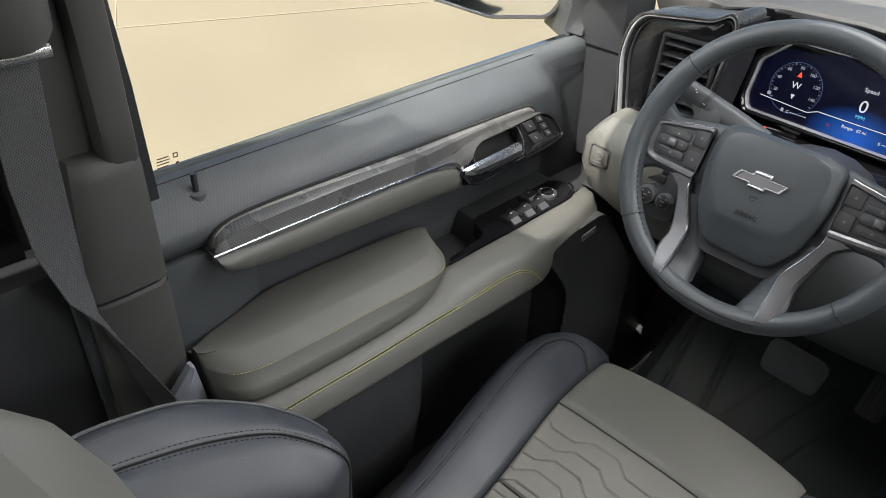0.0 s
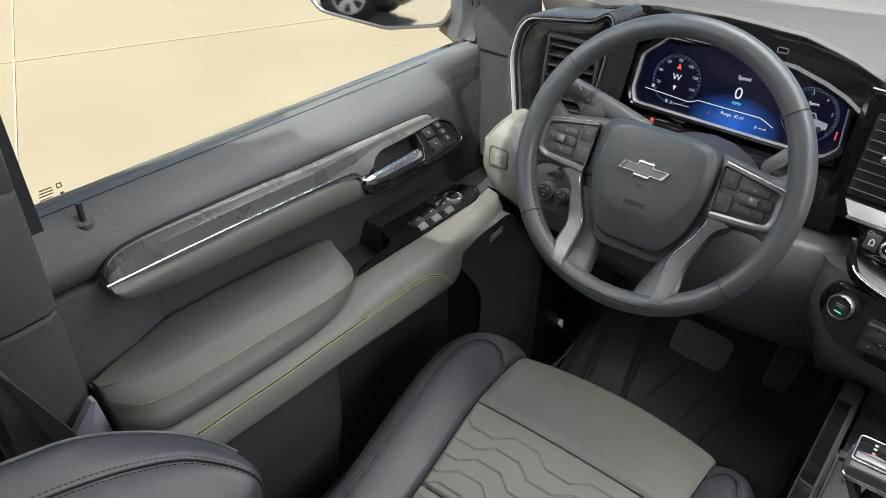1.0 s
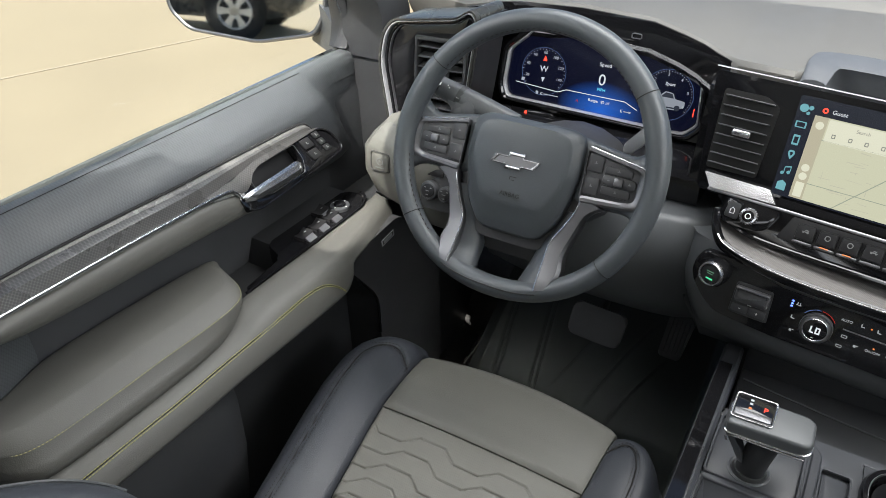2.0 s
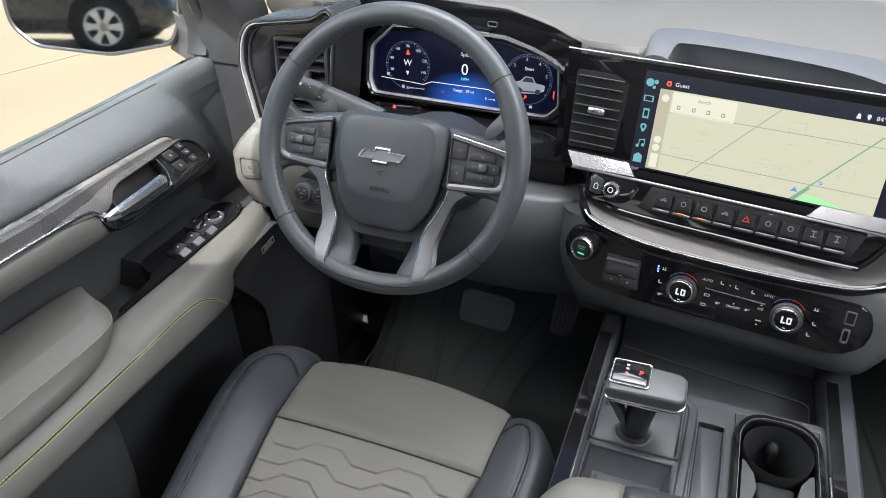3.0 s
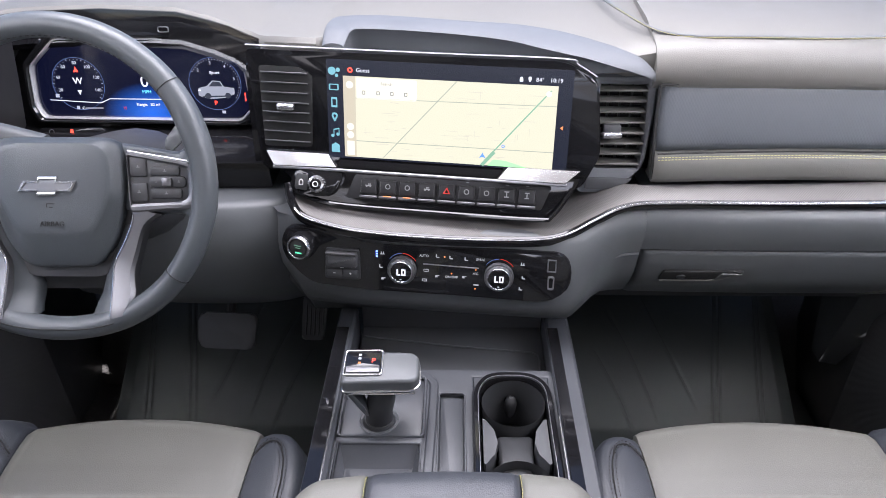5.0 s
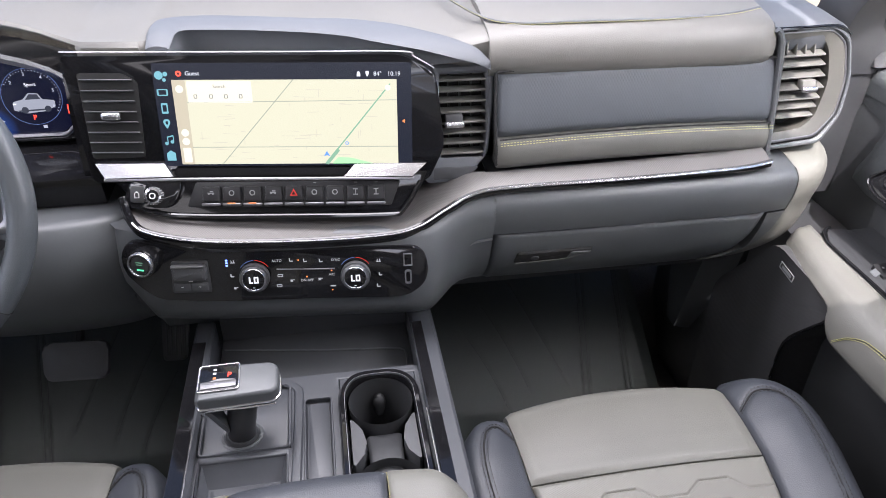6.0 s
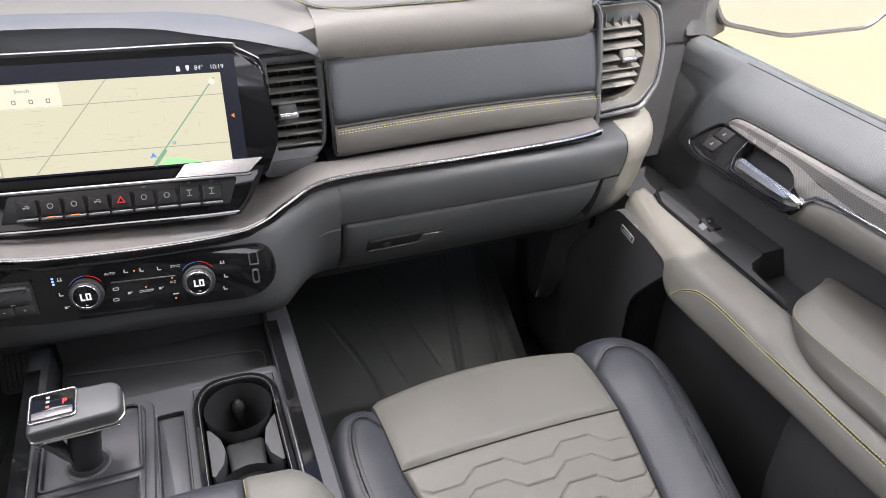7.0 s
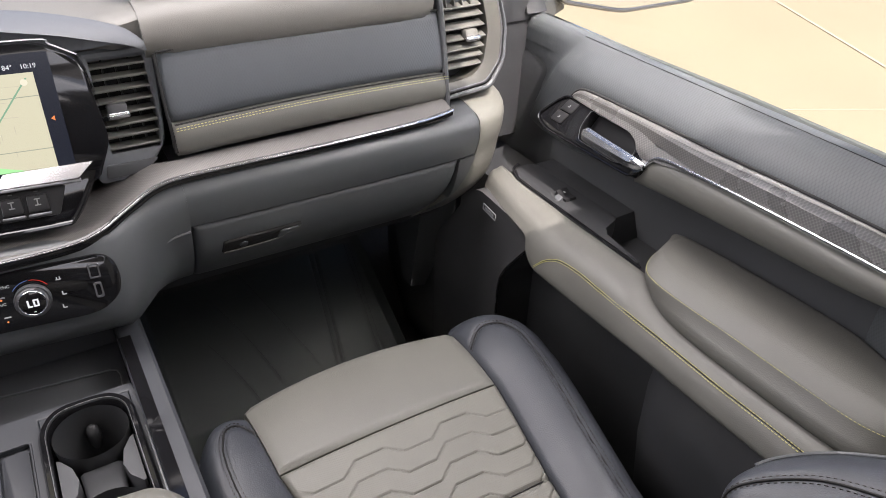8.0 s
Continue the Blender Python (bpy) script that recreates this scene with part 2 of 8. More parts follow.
def sheet(fn, nu, nv, thick):
    """A closed padded sheet: fn(u, v) gives its face, thick the way to its back."""
    bm = bmesh.new()
    t = Vector(thick)
    top = [[bm.verts.new(fn(i / nu, j / nv)) for j in range(nv + 1)] for i in range(nu + 1)]
    low = [[bm.verts.new(top[i][j].co + t) for j in range(nv + 1)] for i in range(nu + 1)]
    for i in range(nu):
        for j in range(nv):
            bm.faces.new((top[i][j], top[i + 1][j], top[i + 1][j + 1], top[i][j + 1]))
            bm.faces.new((low[i][j], low[i][j + 1], low[i + 1][j + 1], low[i + 1][j]))
    for i in range(nu):
        bm.faces.new((top[i][0], low[i][0], low[i + 1][0], top[i + 1][0]))
        bm.faces.new((top[i][nv], top[i + 1][nv], low[i + 1][nv], low[i][nv]))
    for j in range(nv):
        bm.faces.new((top[0][j], top[0][j + 1], low[0][j + 1], low[0][j]))
        bm.faces.new((top[nu][j], low[nu][j], low[nu][j + 1], top[nu][j + 1]))
    return bm


def words(text, m, size, mat, parent, depth=0.0003, name="lettering", align="CENTER", stretch=1.0):
    cu = bpy.data.curves.new(name, "FONT")
    cu.body, cu.size, cu.extrude, cu.align_x, cu.align_y = text, size, depth, align, "CENTER"
    cu.resolution_u = 3
    tmp = new(name, cu)
    bpy.context.view_layer.update()
    me = bpy.data.meshes.new_from_object(tmp.evaluated_get(bpy.context.evaluated_depsgraph_get()))
    bpy.data.objects.remove(tmp)
    bpy.data.curves.remove(cu)
    me.transform(m @ Matrix.Diagonal((stretch, 1, 1, 1)))
    bm = bmesh.new()
    bm.from_mesh(me)
    bpy.data.meshes.remove(me)
    return part(name, bm, mat, parent)


def pillow(pts, m, depth, r, steps=4):
    """A plate with a rounded-over front edge: the outline draws in by r towards the face."""
    c = sum((Vector(p) for p in pts), Vector((0, 0))) / len(pts)
    half = max((Vector(p) - c).length for p in pts)
    secs = [[m @ Vector((p[0], p[1], -depth)) for p in pts]]
    for k in range(steps + 1):
        a = k / steps * math.pi / 2
        secs.append([m @ Vector((*(Vector(p) - (Vector(p) - c).normalized() * r * (1 - math.cos(a))), -r * (1 - math.sin(a)))) for p in pts])
    return loft(secs)


def mirror_x(bm, s):
    if s > 0:
        for v in bm.verts:
            v.co.x = -v.co.x
    return bm


def bars(bm, m, items, depth=0.0004):
    """Small printed bars: (u, v, width, height) in the frame m."""
    for u, v, w, h in items:
        prism(bm, [(u - w / 2, v - h / 2), (u + w / 2, v - h / 2), (u + w / 2, v + h / 2), (u - w / 2, v + h / 2)], m, depth)
    return bm


def discs(bm, m, items, depth=0.0004, k=16):
    for u, v, r in items:
        prism(bm, [(u + r * math.cos(2 * math.pi * i / k), v + r * math.sin(2 * math.pi * i / k)) for i in range(k)], m, depth)
    return bm


def circle(u, v, r, k=24):
    return [(u + r * math.cos(2 * math.pi * i / k), v + r * math.sin(2 * math.pi * i / k)) for i in range(k)]

# ---- surroundings and cab shell ----
CONCRETE = material("sunlit tan concrete", (0.37, 0.307, 0.198), 0.85, grain=0.004, grain_scale=90, bump=0.3, vary=0.06, vary_scale=0.8)
JOINT = material("pale joint sealant", (0.50, 0.425, 0.30), 0.8)
GROUND_Z = -0.78
bm = bmesh.new()
vs = [bm.verts.new((x, y, GROUND_Z)) for x, y in ((-400, -400), (400, -400), (400, 400), (-400, 400))]
bm.faces.new(vs)
tagged(part("ground", bm, CONCRETE), "tan sunlit concrete pavement of the yard", "ground", "", "structure")
for (ax, ay), (bx, by), w in (((-5.96, 2.25), (-5.1, 4.36), 0.018), ((-6.43, 2.41), (-4.47, 1.52), 0.012), ((6.71, 4.74), (5.88, 3.05), 0.030), ((4.47, 2.87), (5.08, 2.55), 0.012)):
    d = Vector((bx - ax, by - ay, 0))
    jm = axes((ax - 3 * d.x, ay - 3 * d.y, GROUND_Z + 0.003 + 0.001 * w * 100), d, (-d.y, d.x, 0))
    tagged(part("pavement_joint", plate([(0, -w / 2), (7 * d.length, -w / 2), (7 * d.length, w / 2), (0, w / 2)], jm, 0.002), JOINT), "pale straight joint in the concrete pavement", "joint", "pavement joints", "structure")


def shell(name, sections, mat, label, closed=True):
    return tagged(part(name, loft(sections, None, closed), mat), label, "car body", "", "structure")


def strip(name, pts, wide, deep, mat, label):
    """A cab pillar: rectangular bar through pts, wide along x, deep along y."""
    r = 0.22 * min(wide, deep)
    w, d = wide / 2, deep / 2
    pts = smooth_path(pts, 3)
    lip = [pts[0] + Vector((0, 0, 0.004)), *pts[1:]]
    edge = [(-w + r, -d), (w - r, -d), (w - 0.3 * r, -d + 0.3 * r), (w, -d + r), (w, d - r), (w - 0.3 * r, d - 0.3 * r), (w - r, d), (-w + r, d), (-w + 0.3 * r, d - 0.3 * r), (-w, d - r), (-w, -d + r), (-w + 0.3 * r, -d + 0.3 * r)]
    secs = [[pts[0] + Vector((0.86 * a, 0.86 * b, 0)) for a, b in edge]] + [[q + Vector((a, b, 0)) for a, b in edge] for q in lip]
    return shell(name, secs, mat, label)


TINTED = material("dark privacy glass", (0.010, 0.011, 0.012), 0.08)
# floor, toe board, roof, back wall
tagged(part("floor", box(0, 0.10, 0.0, 1.62, 2.5, 0.05, 0.005), CARPET), "black carpeted cab floor", "floor", "", "structure")
shell("wall_north", [[Vector((x, 1.30, -0.02)), Vector((x, 1.60, 0.45)), Vector((x, 1.66, 0.80)), Vector((x, 1.72, 0.80)), Vector((x, 1.66, 0.42)), Vector((x, 1.34, -0.06))] for x in (-0.82, 0.82)], CARPET, "black carpeted toe board below the dashboard")
# unseen front edge of the roof, cut back at the sides to shape the sun patches
ROOF_SHADOW_EDGE = ((-0.86, 0.24), (-0.72, 0.25), (-0.704, 0.26), (-0.7, 0.74), (-0.66, 0.8), (-0.55, 0.87), (-0.3, 0.93), (0, 0.95), (0.3, 0.93), (0.55, 0.87), (0.66, 0.8), (0.7, 0.74), (0.704, 0.26), (0.72, 0.25), (0.86, 0.24))
tagged(part("ceiling", loft([[Vector((x, -1.2, 1.445 - 0.25 * max(0, abs(x) - 0.7))), Vector((x, y, 1.445 - 0.25 * max(0, abs(x) - 0.7))), Vector((x, y, 1.495 - 0.25 * max(0, abs(x) - 0.7))), Vector((x, -1.2, 1.495 - 0.25 * max(0, abs(x) - 0.7)))] for x, y in ROOF_SHADOW_EDGE]), HEADLINER), "grey fabric headliner under the roof", "ceiling", "", "structure")
tagged(part("wall_south", box(0, -1.18, 0.60, 1.60, 0.06, 1.2, 0.01), PILLAR), "dark cloth back wall of the cab", "wall", "", "structure")
for s in (-1, 1):
    side = "wall_west" if s < 0 else "wall_east"
    o = 0.0 if s < 0 else 0.016
    strip(side, [(s * 0.868 + o, 0.262, -0.02), (s * 0.868 + o, 0.262, 0.70), (s * 0.866 + o, 0.262, 0.862), (s * 0.848 + o, 0.255, 1.15), (s * 0.79, 0.23, 1.46)], 0.08, 0.10, PILLAR, "brown grey trimmed pillar behind the front door")
    for z0, z1, nm in ((0.06, 0.7035, 0), (0.7065, 0.858, 1)):
        secs = []
        for z, k in ((z0, 0.004), (z0 + 0.003, 0.0), (z1 - (0.020 if nm else 0.003), 0.0), (z1 - 0.006, 0.002 if nm else 0.001), (z1, 0.010 if nm else 0.004)):
            yb = 0.225 + 0.015 * max(0, (z - 0.70) / 0.14)
            secs.append([Vector((s * a + o, y, z)) for a, y in ((0.804 + k, yb + k * 0.3), (0.7985 + k, yb + 0.010), (0.797 + k, 0.262), (0.799 + k, 0.298 - k * 0.2), (0.806 + k, 0.3085 - k * 0.3), (0.846, 0.3085), (0.846, yb))])
        tagged(part("trim", loft(secs), PILLAR, None, "", 50), "brown grey moulded lower pillar cover", "trim", "", "structure")
    strip("trim", [(s * 0.893, 1.152, 0.772), (s * 0.885, 1.150, 0.86), (s * 0.835, 0.98, 1.12), (s * 0.735, 0.72, 1.46)], 0.045, 0.095, PLASTIC_BLACK, "dark grey windscreen pillar trim")
    foot = [[Vector((s * x + o, y + d, z)) for x, d in ((xi + 0.006, -0.038), (xi, -0.030), (xi - 0.002, 0.005), (xi + 0.004, 0.045), (0.880, 0.045), (0.880, -0.038))] for z, y, xi in ((0.764, 1.152, 0.792), (0.80, 1.150, 0.790), (0.86, 1.146, 0.795), (0.93, 1.104, 0.812), (1.00, 1.058, 0.836))]
    tagged(part("trim", loft(dense(foot)), PLASTIC_BLACK, None, "", 50), "dark grey foot of the windscreen pillar trim", "trim", "", "structure")
    side_fill = [[Vector((s * x + o, y, z)) for x, y in ((xi, 1.118), (xi - 0.004, 1.150), (xi, 1.195), (0.880, 1.195), (0.880, 1.118))] for z, xi in ((0.560, 0.800), (0.60, 0.797), (0.70, 0.797), (0.758, 0.802), (0.763, 0.808))]
    tagged(part("trim", loft(side_fill), PLASTIC_BLACK, None, "", 50), "black filler panel between door and dashboard", "trim", "", "structure")
    tagged(part("wall_east" if s > 0 else "wall_west", box(s * 0.885, -0.50, 0.34, 0.10, 1.44, 0.80, 0.01), PLASTIC_BLACK), "black trimmed rear door below its window", "wall", "", "structure")
    strip("trim", [(s * 0.818 + o, 0.2915, 0.846), (s * 0.815 + o, 0.2905, 1.0), (s * 0.792, 0.275, 1.2), (s * 0.75, 0.25, 1.46)], 0.036, 0.034, PILLAR, "grey pillar edge trim beside the belt")
    strip("trim", [(s * 0.86, -1.12, 0.70), (s * 0.74, -1.12, 1.46)], 0.09, 0.12, PILLAR, "grey rear corner pillar trim")
    tagged(part("window_1" if s < 0 else "window_2", box(s * 0.882, -0.47, 1.08, 0.010, 1.46, 0.74, 0.002), TINTED), "dark tinted rear side window", "window", "", "structure")
    tagged(part("trim", box(s * 0.80, 0.65, 0.075, 0.10, 1.05, 0.11, 0.015), PLASTIC_BLACK), "black plastic door sill trim", "trim", "", "structure")
    tagged(part("trim", box(s * 0.800, 1.30, 0.38, 0.08, 0.24, 0.75, 0.012), PLASTIC_BLACK), "black plastic kick panel beside the footwell", "trim", "", "structure")

# plain underbody that carries the cab over the ground
tagged(part("trim", box(0, 0.25, -0.17, 1.66, 3.0, 0.26, 0.03), PLASTIC_BLACK), "plain black underbody below the cab floor", "car body", "", "structure")
for s in (-1, 1):
    for wy in (-1.0, 1.95):
        ring_at = [2 * math.pi * j / 32 for j in range(32)]
        tagged(part("trim", tube([Vector((s * 0.80, wy + 0.27 * math.cos(a), GROUND_Z + 0.40 + 0.27 * math.sin(a))) for a in ring_at], 0.13, 0.11, (1, 0, 0), 10, True), RUBBER), "black tyre under the truck body", "tyre", "", "structure")
    tagged(part("trim", box(s * 0.40, 1.95, -0.33, 0.80, 0.14, 0.14, 0.02), PLASTIC_BLACK), "plain black front axle beam", "car body", "", "structure")
    tagged(part("trim", box(s * 0.40, -1.0, -0.33, 0.80, 0.14, 0.14, 0.02), PLASTIC_BLACK), "plain black rear axle beam", "car body", "", "structure")
tagged(part("trim", box(0, 1.95, -0.10, 0.9, 0.9, 0.40, 0.05), PLASTIC_BLACK), "plain black front frame section", "car body", "", "structure")

GLASS = bpy.data.materials.new("window glass")
GLASS.use_nodes = True
_b = GLASS.node_tree.nodes["Principled BSDF"]
_b.inputs["Transmission Weight"].default_value, _b.inputs["Roughness"].default_value, _b.inputs["IOR"].default_value = 1.0, 0.0, 1.2
_b.inputs["Base Color"].default_value = (0.97, 0.99, 0.98, 1)


# paler copy of the dotted trim; the light on the band's top is in its colour
DOTTED_LIT = material("dotted trim paled for light", (0.150, 0.146, 0.140), 0.30, metal=0.3, grain=0.0005, grain_scale=320, pattern="dots", bump=0.3, second=(0.175, 0.170, 0.162), plane="yz")
HANDLE = material("satin handle chrome", (0.50, 0.51, 0.53), 0.22, metal=0.95, vary=0.04)
SPEAKER = material("black speaker grille", (0.036, 0.036, 0.0378), 0.6, grain=0.0005, grain_scale=520, pattern="dots", bump=0.5, plane="yz")
LABEL_INK = material("brown glass print", (0.10, 0.06, 0.03), 0.7)


def at(m, u, v, w=0.0):
    return axes(m @ Vector((u, v, w)), m.col[0].xyz, m.col[1].xyz)


def reach(poly, c, a):
    """How far the outline lies from c in the direction a."""
    d = Vector((math.cos(a), math.sin(a)))
    best = 0.0
    for p, q in zip(poly, list(poly[1:]) + [poly[0]]):
        e, w = Vector(q) - Vector(p), Vector(p) - c
        den = d.x * e.y - d.y * e.x
        if abs(den) > 1e-12:
            k, f = (w.x * e.y - w.y * e.x) / den, (w.x * d.y - w.y * d.x) / den
            if k > 0 and -1e-6 <= f <= 1 + 1e-6:
                best = max(best, k)
    return c + d * best


def pierced(outer, inner, m, depth, bevel):
    """A plate with the outline outer and an opening inner through it."""
    c = sum((Vector(p) for p in inner), Vector((0, 0))) / len(inner)
    turns = sorted({round(math.atan2(p[1] - c.y, p[0] - c.x), 4) for p in [*outer, *inner]} | {round(-math.pi + 2 * math.pi * j / 24, 4) for j in range(24)})
    return ring([reach(outer, c, a) for a in turns], [reach(inner, c, a) for a in turns], m, depth, bevel)


# ---- doors ----
def P(a, y, z):
    return Vector((-a, y, z))


def door(s):
    left = s < 0
    d = empty("driver_door" if left else "passenger_door", "closed black and olive grey truck door with a chrome pull handle" if left else "closed black and olive grey passenger door with padded armrest", "car door", (s * 0.9, 0.7, 0.0))

    def add(name, bm, mat, parent=None, label="", sharp=38):
        mirror_x(bm, s)
        if s > 0:
            bm.transform(Matrix.Translation((0.016, 0, 0)))
        return part(name, bm, mat, parent or d, label, sharp)

    # outer skin and inner core
    add("outer_skin", loft([[P(0.90, y, -0.02), P(0.90, y, 0.762), P(0.935, y, 0.757), P(1.0, y, 0.62), P(1.02, y, 0.30), P(0.97, y, -0.02)] for y in (0.12, 0.4, 0.8, 1.2, 1.24)]), BODY_PAINT, None, "black painted outer skin")
    add("inner_panel", loft([[P(0.858, y, 0.06), P(0.858, y, 0.50), P(0.862, y, 0.70), P(0.878, y, 0.752), P(0.897, y, 0.764), P(0.899, y, 0.06)] for y in (0.20, 0.5, 0.8, 1.1, 1.20)]), PLASTIC_DARK)
    # window seal
    add("window_seal", tube([P(0.899, 0.12, 0.769), P(0.899, 0.7, 0.771), P(0.899, 1.17, 0.763)], 0.006, 0.005), RUBBER)
    # padded upper skin that runs round the front of the handle
    secs = []
    for y, e, low, k in ((0.215, 0.0, 0.700, 0), (0.40, 0.0, 0.700, 0), (0.60, 0.0, 0.700, 0), (0.74, 0.0, 0.690, 0), (0.80, 0.002, 0.650, 0), (0.85, 0.002, 0.618, 0), (0.90, 0.002, 0.606, 0.3), (0.935, 0.004, 0.606, 0.8), (0.955, 0.010, 0.610, 1.0), (0.972, 0.022, 0.618, 1.0), (0.982, 0.030, 0.628, 1.0), (1.02, 0.038, 0.64, 0.7), (1.09, 0.042, 0.64, 0.4), (1.16, 0.046, 0.64, 0.0)):
        ring_ = [(0.896, 0.767), (0.885, 0.775), (0.868, 0.772 - e * 0.1), (0.850 + e * 0.4, 0.762 - e * 0.3), (0.836 + e * 0.7, 0.748 - e * 0.4), (0.826 + e, 0.733), (0.8235 + e, 0.722), (0.828 + e, 0.5 * (0.712 + low)), (0.834 + e, low + 0.006), (0.842 + e, low), (0.87, low - 0.004), (0.896, low - 0.004)]
        secs.append([P(a, y + k * 0.10 * (0.775 - z) / 0.15, z) for a, z in ring_])
    pad = add("upper_skin", loft(secs), SOFT_DOOR, None, "woven slate grey padded skin", 75)
    add("sill_line", tube([P(0.8725, y, 0.7730) for y in (0.330, 0.5, 0.7, 0.90)] + [P(0.8735, 0.98, 0.7725)], 0.0007), MATT, pad, "fine moulded line below the window")
    # dotted metallic band
    secs = []
    for y, zt, zb, xt, xb in ((0.366, 0.708, 0.705, 0.812, 0.806), (0.378, 0.722, 0.706, 0.822, 0.803), (0.42, 0.730, 0.7065, 0.825, 0.800), (0.55, 0.730, 0.706, 0.823, 0.799), (0.66, 0.727, 0.7045, 0.821, 0.798), (0.74, 0.726, 0.708, 0.821, 0.803), (0.80, 0.725, 0.712, 0.820, 0.806), (0.88, 0.723, 0.713, 0.820, 0.807), (0.915, 0.719, 0.709, 0.818, 0.808), (0.932, 0.700, 0.696, 0.814, 0.809)):
        m0, m1 = xb + 0.22 * (xt - xb), zb + 0.72 * (zt - zb)
        secs.append([P(xt, y, zt), P(m0, y, m1), P(xb, y, zb), P(xb + 0.006, y, zb - 0.004), P(0.845, y, zb - 0.004), P(0.845, y, zt - 0.004)])
    secs = dense(secs)
    band = add("trim_band", loft(secs), DOTTED, None, "dotted dark metallic trim band")
    # upper side of the band as a paler strip, in place of its sheen
    ledge = []
    for s_ in secs:
        low = s_[1].lerp(s_[0], 0.82 - 0.42 * max(0.0, min(1.0, (s_[0].y - 0.42) / 0.34)))
        ledge.append([low + Vector((0.0006, 0, 0.0)), low.lerp(s_[0], 0.5) + Vector((0.0008, 0, 0.0014)), s_[0] + Vector((0, 0, 0.0008)), s_[0] - Vector((0, 0, 0.003)), low - Vector((0.002, 0, 0.002))])
    add("band_gap", tube([q[0] + Vector((0.0010, 0, 0.0022)) for q in secs], 0.0022, 0.0016), MATT, band, "black gap above the band")
    add("band_lit_side", loft(ledge), DOTTED_LIT, band, "upper side of the dotted band, paler to stand for light", 60)
    chrome = smooth_path([P(0.803, 0.362, 0.703), P(0.797, 0.45, 0.7065), P(0.796, 0.58, 0.7045), P(0.795, 0.68, 0.7015), P(0.795, 0.722, 0.698), P(0.793, 0.737, 0.690), P(0.791, 0.752, 0.668)], 6)
    add("chrome_strip", tube(chrome, 0.0022, 0.0027), HANDLE, band, "bright chrome strip")
    # padded pull below the strip
    secs = []
    for y, zt, zb, o in ((0.364, 0.702, 0.697, 0.004), (0.372, 0.702, 0.682, 0.0), (0.40, 0.703, 0.672, 0.0), (0.46, 0.703, 0.664, 0.0), (0.56, 0.702, 0.658, 0.0), (0.66, 0.699, 0.652, 0.0), (0.715, 0.696, 0.648, 0.0), (0.745, 0.684, 0.645, 0.001), (0.762, 0.664, 0.643, 0.004)):
        h = zt - zb
        secs.append([P(0.799 + o, y, zt), P(0.792 + o, y, zt - 0.2 * h), P(0.790 + o, y, zt - 0.5 * h), P(0.793 + o, y, zb + 0.16 * h), P(0.800 + o, y, zb + 0.03 * h), P(0.815, y, zb - 0.001), P(0.86, y, zb), P(0.86, y, zt)])
    add("pull_pad", loft(dense(secs)), LEATHER_DOOR, None, "olive grey padded grip", 60)
    # handle bezel, tipped to face up into the cab; its u runs forward
    def bp(w=0.0):
        m = axes(P(0.795, 0.0, 0.69), (0, 1, 0), (-0.6, 0, 1))
        return at(m, 0, 0, w)
    outline = rounded([(0.738, -0.012), (0.744, 0.003), (0.762, 0.013), (0.785, 0.021), (0.860, 0.0225), (0.936, 0.0215), (0.953, 0.010), (0.964, -0.0190), (0.956, -0.0265), (0.900, -0.0305), (0.765, -0.0365), (0.746, -0.0325)], [0.006, 0.008, 0.010, 0.010, 0, 0.010, 0.010, 0.007, 0.008, 0, 0.008, 0.008])
    if not left:
        outline = rounded([(0.742, -0.010), (0.746, 0.003), (0.762, 0.013), (0.785, 0.021), (0.860, 0.0235), (0.928, 0.0225), (0.943, 0.008), (0.9645, -0.021), (0.957, -0.0295), (0.9330, -0.0354), (0.7585, -0.0325), (0.748, -0.023)], [0.006, 0.008, 0.010, 0.010, 0, 0.010, 0.010, 0.007, 0.010, 0.008, 0.006, 0.006])
    cup = rounded([(0.768, 0.000), (0.776, 0.0125), (0.793, 0.0185), (0.872, 0.0190), (0.876, -0.0060), (0.868, -0.0250), (0.790, -0.0270), (0.772, -0.0180)], [0.008, 0.008, 0.008, 0.004, 0.006, 0.006, 0.008, 0.008])
    tip = 0.0 if left else 0.012
    bez = add("handle_bezel", pierced(outline, cup, bp(), 0.030, 0.0022), GLOSS, None, "gloss black handle bezel")
    add("pull_cup", plate(rounded([(0.760, -0.032), (0.760, 0.022), (0.880, 0.022), (0.880, -0.030)], 0.006), bp(-0.020), 0.006, 0.001), KEY_BLACK, bez, "black recessed cup")
    add("bezel_lip", tube([bp(0.0004) @ Vector((*p, 0)) for p in outline[next(n for n, p in enumerate(outline) if p[0] > 0.85):]], 0.0016, None, (-0.6, 0, 1), 8), GLOSS, bez)
    add("bezel_tab", plate([(0.912 - tip, 0.0225), (0.914 - tip, 0.0250), (0.933 - tip, 0.0240), (0.935 - tip, 0.0210)], bp(0.0012), 0.003, 0.0006), SPOKE, bez)
    add("cup_line", tube([bp(0.0006) @ Vector((*p, 0)) for p in cup], 0.0004, None, (-0.6, 0, 1), 6, True), PLASTIC_GREY, bez)
    grip = []
    for u, v0, v1, w0, w1 in ((0.742, -0.0165, -0.0095, 0.0000, 0.0045), (0.750, -0.0205, -0.0080, 0.0000, 0.0080), (0.764, -0.0235, -0.0065, 0.0010, 0.0110), (0.790, -0.0240, -0.0055, 0.0030, 0.0130), (0.825, -0.0240, -0.0045, 0.0035, 0.0130), (0.850, -0.0238, -0.0035, 0.0035, 0.0125), (0.858, -0.0228, -0.0040, 0.0035, 0.0115), (0.863, -0.0200, -0.0070, 0.0030, 0.0080)):
        a, c = v0 + 0.0070, v1 - 0.0045
